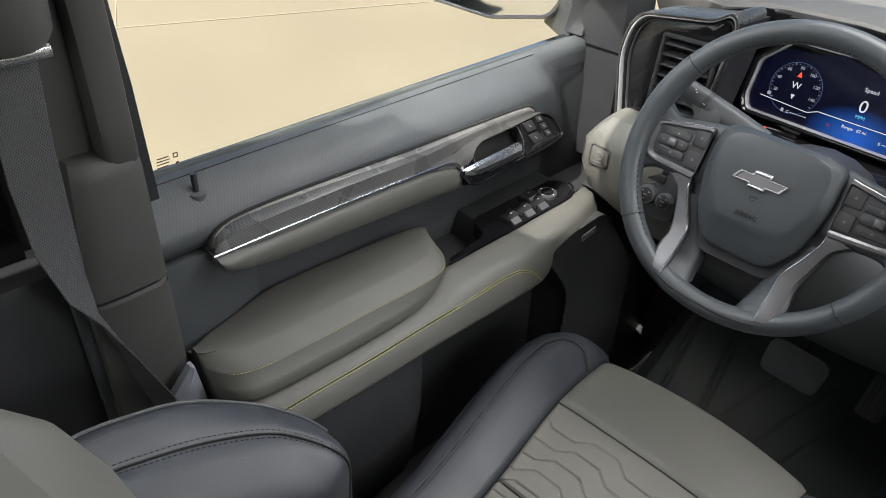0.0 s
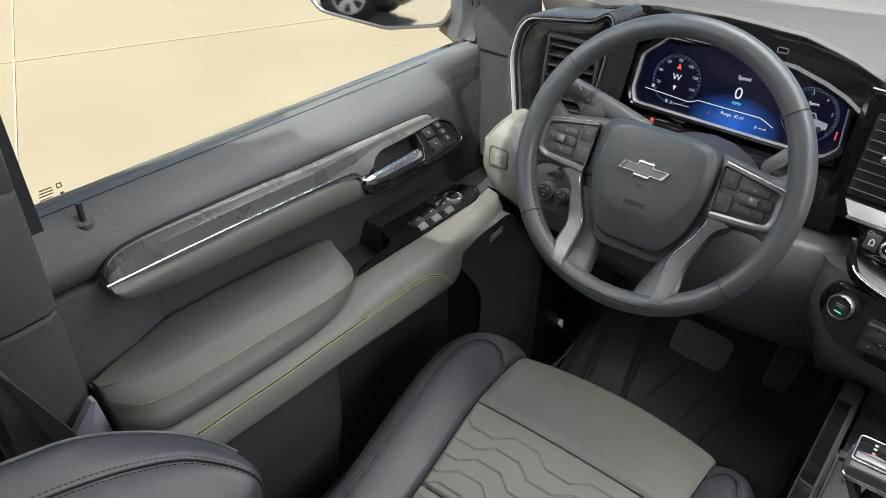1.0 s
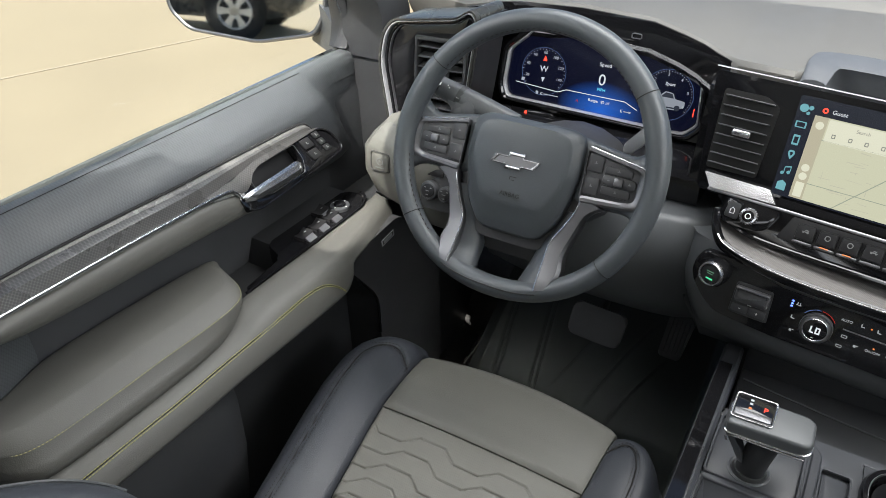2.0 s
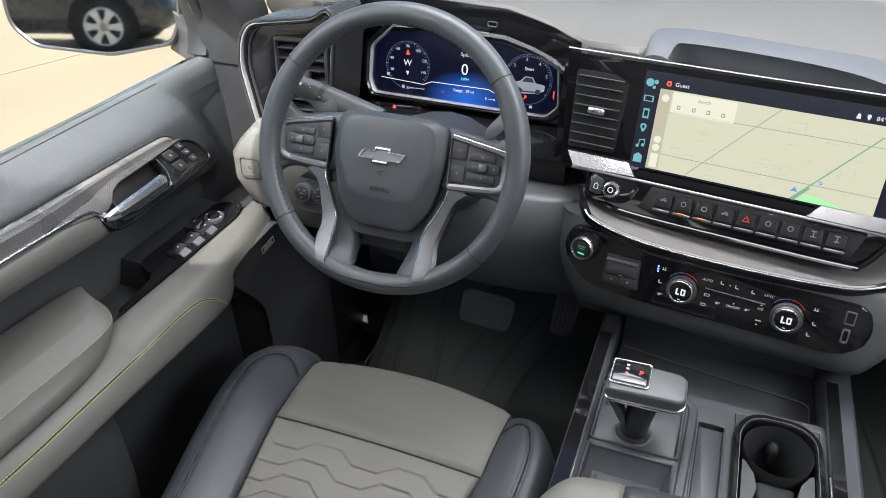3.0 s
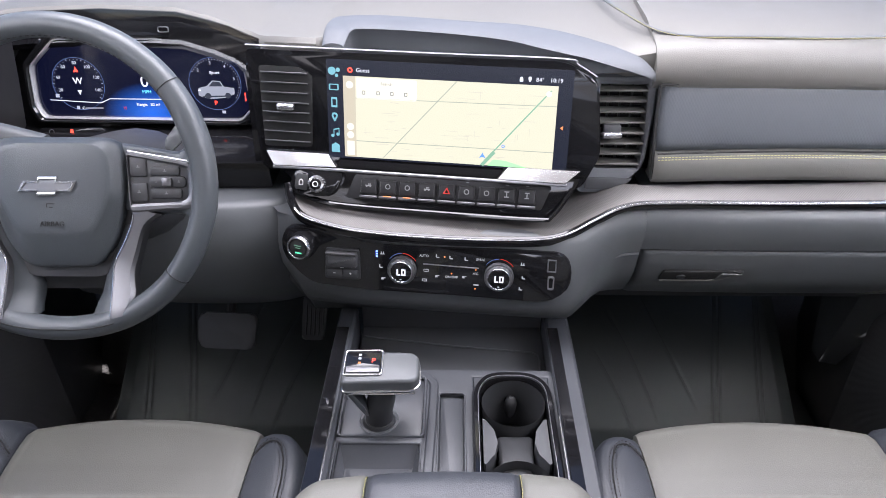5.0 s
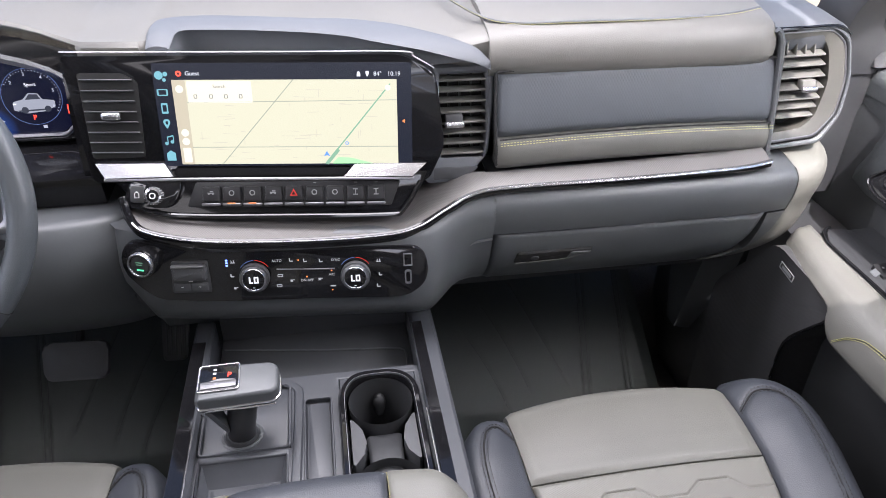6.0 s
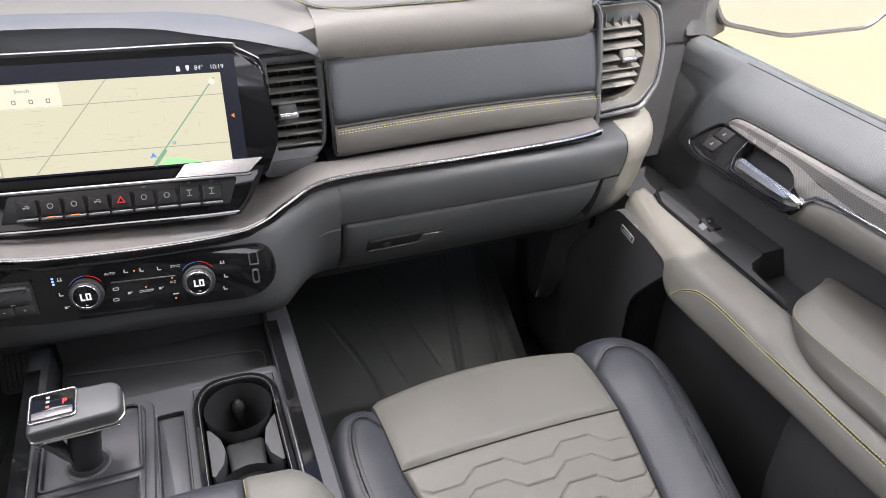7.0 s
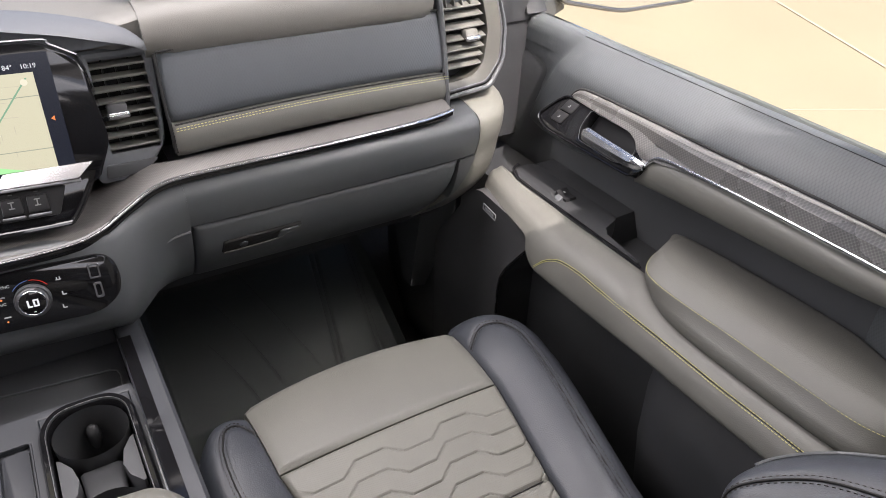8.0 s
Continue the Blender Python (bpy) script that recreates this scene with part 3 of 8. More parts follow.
        grip.append([bp() @ Vector((u, *q)) for q in ((v0, w0), (v0, w1 - 0.0065), (v0 + 0.0012, w1 - 0.0045), (a, w1 - 0.0006), (c, w1), (v1, w1 - 0.0045), (v1, w0))])
    add("pull_handle", loft(dense(grip, 2)), HANDLE, None, "satin chrome pull handle", 24)
    keys = ((0.897, 0.0105, 0.021, 0.0165), (0.902, -0.0095, 0.021, 0.0165), (0.9220, 0.0150, 0.013, 0.0105), (0.9268, 0.0025, 0.013, 0.0105), (0.9316, -0.0100, 0.013, 0.0105)) if left else ((0.9120, 0.0095, 0.024, 0.0175), (0.921, -0.0100, 0.024, 0.0175))
    for u, v, w, h in keys:
        key = add("door_button", plate(rounded([(u - w / 2 + h * 0.18, v - h / 2), (u + w / 2 + h * 0.18, v - h / 2), (u + w / 2 - h * 0.18, v + h / 2), (u - w / 2 - h * 0.18, v + h / 2)], 0.0018, 2), bp(0.0022), 0.003, 0.0010), KEY_BLACK, bez)
        add("button_symbol", bars(bmesh.new(), bp(0.0026), [(u - 0.0008, v + 0.0008, 0.0016, 0.0030), (u + 0.0010, v - 0.0012, 0.0034, 0.0012)]), KEY_PRINT, key)
    add("band_end", plate([(0.650, 0.0105), (0.690, 0.0165), (0.740, 0.0185), (0.775, 0.0250), (0.800, 0.0275), (0.880, 0.0275), (0.905, 0.0270), (0.925 - tip, 0.0252), (0.928 - tip, 0.0222), (0.875, 0.0205), (0.793, 0.0198), (0.777, 0.0140), (0.768, 0.0015), (0.754, -0.0050), (0.739, -0.0035), (0.725, 0.002)], bp(0.0026), 0.02, 0.0015), DOTTED, band)
    # dark recessed panel between grip and armrest
    add("recess_panel", loft([[P(0.846, y, 0.52), P(0.848, y, 0.60), P(0.846, y, 0.655), P(0.87, y, 0.66), P(0.87, y, 0.52)] for y in (0.30, 0.6, 0.95, 1.0)]), PLASTIC_DARK)
    secs = []
    for y, x in ((0.215, 0.822), (0.32, 0.8215), (0.350, 0.8225), (0.385, 0.828), (0.42, 0.842), (0.445, 0.854), (0.455, 0.858)):
        secs.append([P(x, y, 0.56), P(x - 0.002, y, 0.63), P(x - 0.001, y, 0.70), P(0.87, y, 0.70), P(0.87, y, 0.56)])
    add("rear_panel", loft(secs), SOFT_DOOR, None, "woven slate grey rear corner skin")
    # armrest
    secs = []
    for y, back, edge, low in ((0.316, 0.806, 0.777, 0.764), (0.323, 0.808, 0.763, 0.745), (0.334, 0.812, 0.750, 0.731), (0.350, 0.818, 0.741, 0.723), (0.38, 0.826, 0.735, 0.719), (0.415, 0.836, 0.733, 0.717), (0.45, 0.842, 0.732, 0.716), (0.52, 0.840, 0.731, 0.715), (0.57, 0.836, 0.7285, 0.716), (0.61, 0.833, 0.7280, 0.721), (0.638, 0.830, 0.7300, 0.731), (0.656, 0.828, 0.735, 0.742), (0.670, 0.826, 0.746, 0.757), (0.682, 0.824, 0.766, 0.778), (0.690, 0.820, 0.796, 0.800)):
        secs.append([P(back + 0.004, y, 0.580), P(back, y, 0.5945), P(back - 0.006, y, 0.597), P(0.5 * (back + edge), y, 0.5968), P(min(edge + 0.030, back - 0.012), y, 0.5962), P(min(edge + 0.025, back - 0.010), y, 0.5950), P(edge + 0.003, y, 0.5830), P(edge, y, 0.5805), P(edge - 0.0005, y, 0.5770), P(0.5 * (edge + low) - 0.003, y, 0.568), P(low - 0.0005, y, 0.5555), P(low + 0.002, y, 0.548), P(low + 0.02, y, 0.542), P(0.86, y, 0.540), P(0.86, y, 0.575)])
    arm = add("armrest", loft(dense(secs)), LEATHER_DOOR, None, "olive grey padded armrest", 60)
    add("armrest_gap", tube([(q[1] + q[2]) / 2 + Vector((-0.0020, 0, -0.0030)) for q in secs[1:-1]], 0.0018), MATT, arm, "black gap behind the armrest")
    path = [Vector((-e, y, z)) for y, e, z in ((0.322, 0.768, 0.5808), (0.334, 0.7505, 0.5808), (0.350, 0.7415, 0.5808), (0.38, 0.7355, 0.5808), (0.45, 0.7325, 0.5808), (0.52, 0.7315, 0.5808), (0.57, 0.7290, 0.5808), (0.61, 0.7285, 0.5808), (0.638, 0.7305, 0.5808), (0.656, 0.7355, 0.5808), (0.670, 0.7465, 0.5808), (0.682, 0.7665, 0.5808), (0.689, 0.794, 0.583))]
    add("stitching", stitches(smooth_path(path, 4), 0.0030, 0.0014, 0.0005), YELLOW, arm, "yellow stitching")
    # padded rail below the armrest that runs on to the switch plate
    secs = []
    rail_rows = ((0.318, 0.775, 0.546, 0.705, 0.512), (0.330, 0.775, 0.549, 0.694, 0.508), (0.36, 0.775, 0.551, 0.688, 0.506), (0.50, 0.775, 0.552, 0.684, 0.505), (0.58, 0.775, 0.553, 0.684, 0.505), (0.63, 0.762, 0.558, 0.683, 0.505), (0.66, 0.752, 0.566, 0.682, 0.505), (0.72, 0.750, 0.568, 0.681, 0.504), (0.80, 0.749, 0.568, 0.679, 0.505), (0.825, 0.749, 0.568, 0.680, 0.508), (0.842, 0.749, 0.568, 0.684, 0.520), (0.856, 0.750, 0.568, 0.692, 0.534), (0.90, 0.752, 0.568, 0.700, 0.535), (0.95, 0.755, 0.568, 0.708, 0.535), (0.98, 0.757, 0.568, 0.713, 0.535), (1.000, 0.759, 0.5672, 0.7185, 0.5352), (1.012, 0.7625, 0.565, 0.726, 0.536), (1.020, 0.767, 0.561, 0.735, 0.538), (1.026, 0.773, 0.556, 0.746, 0.541), (1.029, 0.779, 0.550, 0.757, 0.545))
    for y, top, zt, inn, zb in rail_rows:
        hgt, k = zt - zb, min(1.0, (top - inn) / 0.062)
        secs.append([P(top, y, zt - 0.004), P(top - 0.003, y, zt), P(top - 0.014 * k, y, zt + 0.0005), P(inn + max(0.5 * (top - inn), 0.032 * k), y, zt - 0.003), P(inn + 0.024 * k, y, zt - 0.10 * hgt), P(inn + 0.014 * k, y, zt - 0.24 * hgt), P(inn + 0.006 * k, y, zt - 0.50 * hgt), P(inn + 0.001, y, zb + 0.22 * hgt), P(inn, y, zb + 0.006), P(inn + 0.002, y, zb + 0.001), P(inn + 0.010, y, zb - 0.001), P(0.80 if y < 0.64 else top + 0.003, y, zb), P(0.80 if y < 0.64 else top + 0.003, y, zt - 0.01)])
    def rail_face(y, z):
        for a, b in zip(rail_rows, rail_rows[1:]):
            if a[0] <= y <= b[0]:
                f = (y - a[0]) / (b[0] - a[0])
                _, _, zt, inn, zb = [p + (q - p) * f for p, q in zip(a, b)]
                k = (zt - z) / (zt - zb)
                for (k0, d0), (k1, d1) in zip(((0.0, 0.030), (0.10, 0.024), (0.24, 0.014), (0.50, 0.006), (0.78, 0.001)), ((0.10, 0.024), (0.24, 0.014), (0.50, 0.006), (0.78, 0.001), (1.0, 0.0))):
                    if k <= k1:
                        return inn + d0 + (d1 - d0) * (k - k0) / (k1 - k0)
        return 0.68

    rail = add("door_rail", loft(dense(secs)), LEATHER_DOOR, None, "olive grey padded rail", 60)
    arch = ((0.330, 0.5365), (0.36, 0.5382), (0.43, 0.5390), (0.50, 0.5395), (0.585, 0.5407), (0.64, 0.5435), (0.692, 0.5462), (0.734, 0.5478), (0.768, 0.5455), (0.782, 0.5410), (0.796, 0.5325), (0.806, 0.5220), (0.815, 0.5115))
    for off in (-0.0014, 0.0014):
        path = [P(rail_face(y, z - off) - 0.0008, y, z - off) for y, z in arch]
        add("stitching", stitches(smooth_path(path, 4), 0.0034, 0.0009, 0.00062), YELLOW, rail, "yellow stitching")
    add("rail_seam", tube(smooth_path([P(rail_face(y, z) + 0.0002, y, z) for y, z in arch], 4), 0.0008), MATT, rail, "dark stitched seam")
    line = smooth_path([P(0.7495, y, z) for y, z in ((0.682, 0.5690), (0.72, 0.5705), (0.85, 0.5710), (0.945, 0.5712))] + [P(0.7535, 0.968, 0.5712), P(0.764, 0.988, 0.571), P(0.780, 0.998, 0.570)], 5)
    add("rail_edge", tube(line, 0.0024, 0.0016), GLOSS, rail, "gloss black edge line")
    # switch plate
    top = axes((0, 0, 0.5715), (1, 0, 0), (0, 1, 0))
    pl = rounded([(-0.752, 0.69), (-0.748, 0.80), (-0.750, 0.955), (-0.770, 0.992), (-0.806, 0.985), (-0.808, 0.79), (-0.764, 0.772), (-0.7565, 0.69)], [0.001, 0.0, 0.02, 0.012, 0.01, 0.01, 0.008, 0.001])
    sw = add("switch_plate", plate(pl, top, 0.03, 0.003), GLOSS if left else PLASTIC_BLACK, None, "black switch plate")
    add("pull_well", loft([[P(0.752, y, 0.51), P(0.755, y, z), P(0.846, y, z + 0.002), P(0.846, y, 0.51)] for y, z in ((0.66, 0.528), (0.780, 0.528), (0.796, 0.5655), (0.99, 0.5655))]), PLASTIC_BLACK)
    for y, x in (((0.835, 0.772), (0.868, 0.772), (0.901, 0.772), (0.905, 0.795)) if left else ((0.873, 0.778),)):
        b = bmesh.new()
        w, l, lip = 0.010, 0.013, 0.010 if left else 0.007
        secs = [[P(x - w, y - l, 0.571), P(x - w, y - l * 0.9, 0.5755), P(x + w, y - l * 0.9, 0.5755), P(x + w, y - l, 0.571)], [P(x - w, y, 0.571), P(x - w, y, 0.574), P(x + w, y, 0.574), P(x + w, y, 0.571)], [P(x - w, y + l, 0.571), P(x - w, y + l * 0.9, 0.580), P(x + w, y + l * 0.9, 0.580), P(x + w, y + l, 0.571)]]
        tog = add("window_switch", loft(secs, b), KEY_BLACK, sw)
        add("switch_edge", loft([[P(x - w - 0.0005, y + k, 0.5772 + 0.05 * k), P(x - w - lip, y + k, 0.5722), P(x - w - lip, y + k, 0.5705), P(x - w - 0.0005, y + k, 0.5705)] for k in (-lip + 0.001, 0.0, lip - 0.001)]), SPOKE if left else PLASTIC_GREY, tog, "satin switch lip")
        add("switch_symbol", bars(bmesh.new(), axes(P(x, y, 0.5748 + 0.0035), (0, 1, 0), (1, 0, 0)), [(0.004, 0, 0.004, 0.0025)]), KEY_PRINT, tog)
    if left:
        kn = add("mirror_knob", prism(bmesh.new(), circle(-0.777, 0.935, 0.017), axes((0, 0, 0.5775), (1, 0, 0), (0, 1, 0)), 0.008, 0.002), PLASTIC_DARK, sw)
        add("knob_cap", prism(bmesh.new(), circle(-0.777, 0.935, 0.010), axes((0, 0, 0.5805), (1, 0, 0), (0, 1, 0)), 0.004, 0.0015), GLOSS, kn)
        add("knob_mark", bars(bmesh.new(), axes((0, 0, 0.5780), (1, 0, 0), (0, 1, 0)), [(-0.790, 0.935, 0.003, 0.002), (-0.764, 0.935, 0.003, 0.002), (-0.777, 0.948, 0.002, 0.003), (-0.777, 0.922, 0.002, 0.003)]), WHITE, kn)
    # loudspeaker panel below the front of the rail
    m = axes(P(0.703, 0, 0), (0, 1, 0), (0, 0, 1))
    spk = add("speaker_panel", plate(rounded([(0.838, 0.535), (0.990, 0.545), (1.012, 0.536), (1.130, 0.385), (1.135, 0.10), (0.930, 0.10), (0.926, 0.415), (0.886, 0.471)], [0.008, 0.01, 0.012, 0.03, 0.03, 0.02, 0.02, 0.015]), m, 0.09, 0.007, 3), SPEAKER, None, "black perforated speaker panel")
    add("speaker_rim", tube(smooth_path([m @ Vector(p) for p in ((0.842, 0.528, 0.0), (0.885, 0.474, 0.0), (0.922, 0.415, 0.0), (0.926, 0.34, 0.0))], 4), 0.0022), GLOSS, spk)
    tilt = axes(m @ Vector((0.963, 0.5195, 0.001)), (0, 1, 0.12), (0, 0, 1))
    add("speaker_badge", ring(rounded([(-0.018, -0.006), (0.018, -0.006), (0.018, 0.006), (-0.018, 0.006)], 0.001, 2), rounded([(-0.0165, -0.0045), (0.0165, -0.0045), (0.0165, 0.0045), (-0.0165, 0.0045)], 0.001, 2), tilt, 0.002, 0.0003), SATIN, spk, "small silver badge frame")
    add("badge_print", bars(bmesh.new(), tilt, [(0.0, 0.0, 0.024, 0.0045)], 0.001), SATIN, spk)
    # lower panel and map pocket
    add("lower_panel", loft([[P(0.80, y, 0.08), P(0.775, y, 0.20), P(0.775, y, 0.40), P(0.78, y, 0.51), P(0.87, y, 0.53), P(0.87, y, 0.06)] for y in (0.20, 0.6, 1.0, 1.16)]), PLASTIC_BLACK)
    secs = []
    for y, i in ((0.22, 0.715), (0.34, 0.700), (0.50, 0.698), (0.57, 0.704), (0.60, 0.722), (0.612, 0.758)):
        secs.append([P(i, y, 0.495), P(i - 0.008, y, 0.45), P(i - 0.006, y, 0.36), P(i + 0.012, y, 0.24), P(0.78, y, 0.16), P(0.80, y, 0.16), P(0.80, y, 0.495)])
    add("map_pocket", loft(secs), PLASTIC_BLACK, None, "charcoal moulded map pocket")
    # lock pin on the sill
    if left:
        pin = add("lock_pin", tube([P(0.852, 0.377, 0.762), P(0.852, 0.377, 0.772), P(0.852, 0.377, 0.776), P(0.852, 0.377, 0.782), P(0.852, 0.377, 0.784)], 0.0036, None, (0, 1, 0), 12), PLASTIC_BLACK)
        add("pin_collar", tube([P(0.852, 0.377, 0.752), P(0.852, 0.377, 0.7605), P(0.852, 0.377, 0.7615)], 0.0105, None, (0, 1, 0), 20, scale=[1, 1, 0.8]), PLASTIC_GREY, pin)
    # window frame and pane
    add("window_frame", loft([[P(x - 0.025, y - 0.02, z), P(x + 0.02, y - 0.02, z), P(x + 0.02, y + 0.02, z), P(x - 0.025, y + 0.02, z)] for x, y, z in ((0.885, 0.318, 0.742), (0.883, 0.318, 0.746), (0.875, 0.312, 0.90), (0.84, 0.285, 1.15), (0.785, 0.255, 1.42))]), PLASTIC_BLACK)
    pane = add("pane", loft([[P(0.902, 0.20, 0.76), P(0.905, 0.20, 0.76), P(0.905, 1.16, 0.76), P(0.902, 1.16, 0.76)], [P(0.708, 0.22, 1.42), P(0.711, 0.22, 1.42), P(0.711, 0.72, 1.42), P(0.708, 0.72, 1.42)]]), GLASS, None, "clear side window glass")
    pane.visible_shadow = False
    if left:
        lm = axes((-0.8995, 0.372, 0.778), (0, 1, 0), (0, 0, 1))
        add("window_label", bars(bmesh.new(), lm, [(-0.006, 0.010, 0.014, 0.0012), (-0.006, 0.0065, 0.016, 0.0012), (-0.007, 0.003, 0.015, 0.0012), (-0.008, -0.001, 0.014, 0.0012), (-0.013, -0.007, 0.005, 0.004), (0.010, -0.001, 0.004, 0.003)]), LABEL_INK, pane, "small brown printed glass label")
        add("label_box", ring([(0.006, 0.006), (0.012, 0.006), (0.012, 0.012), (0.006, 0.012)], [(0.0072, 0.0072), (0.0108, 0.0072), (0.0108, 0.0108), (0.0072, 0.0108)], lm, 0.0005), LABEL_INK, pane)
    return d


door(-1)
door(1)

# ---- dashboard ----
dash = empty("dashboard", "black and olive grey dashboard with yellow stitching", "dashboard", (0, 1.2, 0.5))


def yz(rows, xs=None):
    """Sections for a loft along x: rows of (x, [(y, z), ...])."""
    return [[Vector((x, y, z)) for y, z in prof] for x, prof in rows]


# hidden core that carries everything
part("core", loft(yz([(x, [(1.20, 0.46), (1.20, 0.62), (1.20, 0.74), (1.22, 0.80), (1.62, 0.84), (1.66, 0.46)]) for x in (-0.80, -0.4, 0.0, 0.4, 0.80)])), PLASTIC_BLACK, dash)
# top pad: passenger side rolls over to the fascia
secs = []
for x, fy, dz in ((0.268, 1.046, -0.004), (0.30, 1.040, 0.0), (0.45, 1.036, 0.002), (0.60, 1.034, 0.002), (0.640, 1.036, 0.001), (0.655, 1.044, -0.004)):
    secs.append((x, [(fy + 0.004, 0.818), (fy - 0.003, 0.826), (fy - 0.005, 0.838), (fy - 0.003, 0.852 + dz), (fy + 0.003, 0.863 + dz), (fy + 0.012, 0.871 + dz), (fy + 0.028, 0.877 + dz), (1.13, 0.884), (1.30, 0.893), (1.62, 0.880), (1.62, 0.80), (fy + 0.03, 0.80)]))
part("top_pad", loft(yz(secs)), DASH_PAD, dash, "olive grey padded top")
# top pad over the middle and the driver's side
secs = []
for x, fy, fz in ((-0.80, 1.20, 0.872), (-0.70, 1.165, 0.874), (-0.66, 1.150, 0.876), (-0.615, 1.168, 0.881), (-0.575, 1.174, 0.884), (-0.477, 1.187, 0.884), (-0.363, 1.170, 0.884), (-0.314, 1.154, 0.877), (-0.262, 1.132, 0.866), (-0.242, 1.120, 0.862), (-0.230, 1.105, 0.865), (-0.160, 1.090, 0.867), (-0.149, 1.098, 0.866), (-0.138, 1.150, 0.866), (-0.10, 1.155, 0.867), (-0.03, 1.142, 0.867), (0.04, 1.124, 0.867), (0.096, 1.108, 0.867), (0.135, 1.096, 0.866), (0.163, 1.086, 0.865), (0.195, 1.069, 0.862), (0.235, 1.056, 0.860), (0.274, 1.054, 0.868)):
    secs.append((x, [(fy, fz - 0.03), (fy, fz - 0.006), (fy + 0.006, fz), (fy + 0.04, fz + 0.004), (1.30, 0.892), (1.45, 0.893), (1.62, 0.875), (1.62, 0.80), (fy + 0.03, 0.80)]))
part("top_pad", loft(yz(secs)), DASH_PAD, dash, "grey padded top")
# passenger fascia: woven insert, stitched olive roll
def fascia(z0, z1, y0, y1, mat, name, label, bulge):
    def fn(u, v):
        x = 0.277 + (0.667 - 0.277) * u + (0.006 * (1 - v) if u > 0.99 else 0)
        e = min(u, 1 - u) * 0.39 / 0.012
        f = min(v, 1 - v) * (z1 - z0) / 0.010
        rnd = (1 - min(1, e)) ** 2 + (1 - min(1, f)) ** 2
        return Vector((x, y0 + (y1 - y0) * v - bulge * math.sin(math.pi * v) + 0.006 * min(1.5, rnd), z0 + (z1 - z0) * v + 0.004 * math.sin(math.pi * u)))
    return part(name, sheet(fn, 40, 14, (0, 0.03, 0)), mat, dash, label)


FASCIA = material("charcoal woven fascia", (0.0648, 0.072, 0.081), 0.52, grain=0.0006, grain_scale=360, pattern="weave", bump=0.35, plane="xz")
fascia(0.742, 0.824, 1.018, 1.040, FASCIA, "fascia_insert", "charcoal woven insert", 0.002)
roll = fascia(0.699, 0.741, 1.012, 1.017, LEATHER_DOOR, "fascia_roll", "olive grey padded roll", 0.005)
part("stitching", stitches([Vector((0.279 + 0.386 * i / 30, 1.0108, 0.7385 + 0.004 * math.sin(math.pi * i / 30))) for i in range(31)]), YELLOW, roll, "yellow stitching")
part("stitching", stitches([Vector((0.279 + 0.386 * i / 30, 1.0100, 0.7355 + 0.004 * math.sin(math.pi * i / 30))) for i in range(31)]), YELLOW, roll, "yellow stitching")
part("fascia_gap", tube([Vector((0.277 + 0.390 * i / 30, 1.0395, 0.8255 + 0.004 * math.sin(math.pi * i / 30))) for i in range(31)], 0.0022, 0.0014), MATT, dash, "black gap above the insert")
part("fascia_gap", tube(smooth_path([(0.2755, 1.040, 0.824), (0.2745, 1.030, 0.780), (0.2745, 1.020, 0.742), (0.2755, 1.017, 0.705)], 4), 0.0022), MATT, dash, "black gap beside the insert")
part("fascia_gap", tube([Vector((0.279 + 0.386 * i / 30, 1.0165, 0.7412 + 0.004 * math.sin(math.pi * i / 30))) for i in range(31)], 0.0012), MATT, dash, "dark seam over the roll")
# stitched seam on the top pad
seam = smooth_path([(0.200, 1.30, 0.8935), (0.215, 1.22, 0.890), (0.240, 1.14, 0.8865), (0.270, 1.085, 0.8800), (0.31, 1.062, 0.8780), (0.38, 1.056, 0.8790), (0.46, 1.052, 0.8790), (0.54, 1.054, 0.8790), (0.60, 1.062, 0.8795), (0.648, 1.082, 0.8795)], 6)
part("stitching", stitches(seam), YELLOW, dash, "yellow stitching")
part("seam_edge", tube([p + Vector((0, 0.006, -0.0005)) for p in seam], 0.0025, 0.0018), PLASTIC_GREY, dash)

# lower dash: one swept form; past a slanting line its passenger end is olive, for sunlight
def table(x, rows):
    for (a, p), (b, q) in zip(rows, rows[1:]):
        if x <= b:
            f = max(0.0, min(1.0, (x - a) / (b - a)))
            return p + (q - p) * f
    return rows[-1][1]


PLAN = [(p.x, p.y) for p in smooth_path([(0.262, 0.9775, 0), (0.36, 0.9735, 0), (0.50, 0.9700, 0), (0.62, 0.9690, 0), (0.68, 0.9715, 0), (0.72, 0.9800, 0), (0.752, 0.9965, 0), (0.774, 1.0200, 0), (0.786, 1.0550, 0), (0.790, 1.0900, 0)], 6)]
PROFILE = [(p.x, p.y) for p in smooth_path([(0.470, 0.105, 0), (0.500, 0.072, 0), (0.540, 0.036, 0), (0.580, 0.018, 0), (0.612, 0.010, 0), (0.640, 0.001, 0), (0.662, 0.000, 0), (0.674, 0.006, 0), (0.681, 0.020, 0), (0.685, 0.050, 0)], 5)]


def swept(x, z, rise=0.0):
    return Vector((x, table(x, PLAN) + table(z, PROFILE), z + rise))


part("lower_roll", sheet(lambda u, v: swept(0.2685 + (0.699 - 0.2685) * u, 0.6155 + 0.0695 * v, 0.004 * u), 60, 18, (0, 0.06, 0)), PLASTIC_GREY, dash, "slate grey lower roll", 70)


def cap_sun_line(z):
    return table(z, ((0.47, 0.630), (0.50, 0.650), (0.54, 0.678), (0.58, 0.694), (0.61, 0.7005), (0.70, 0.7005)))


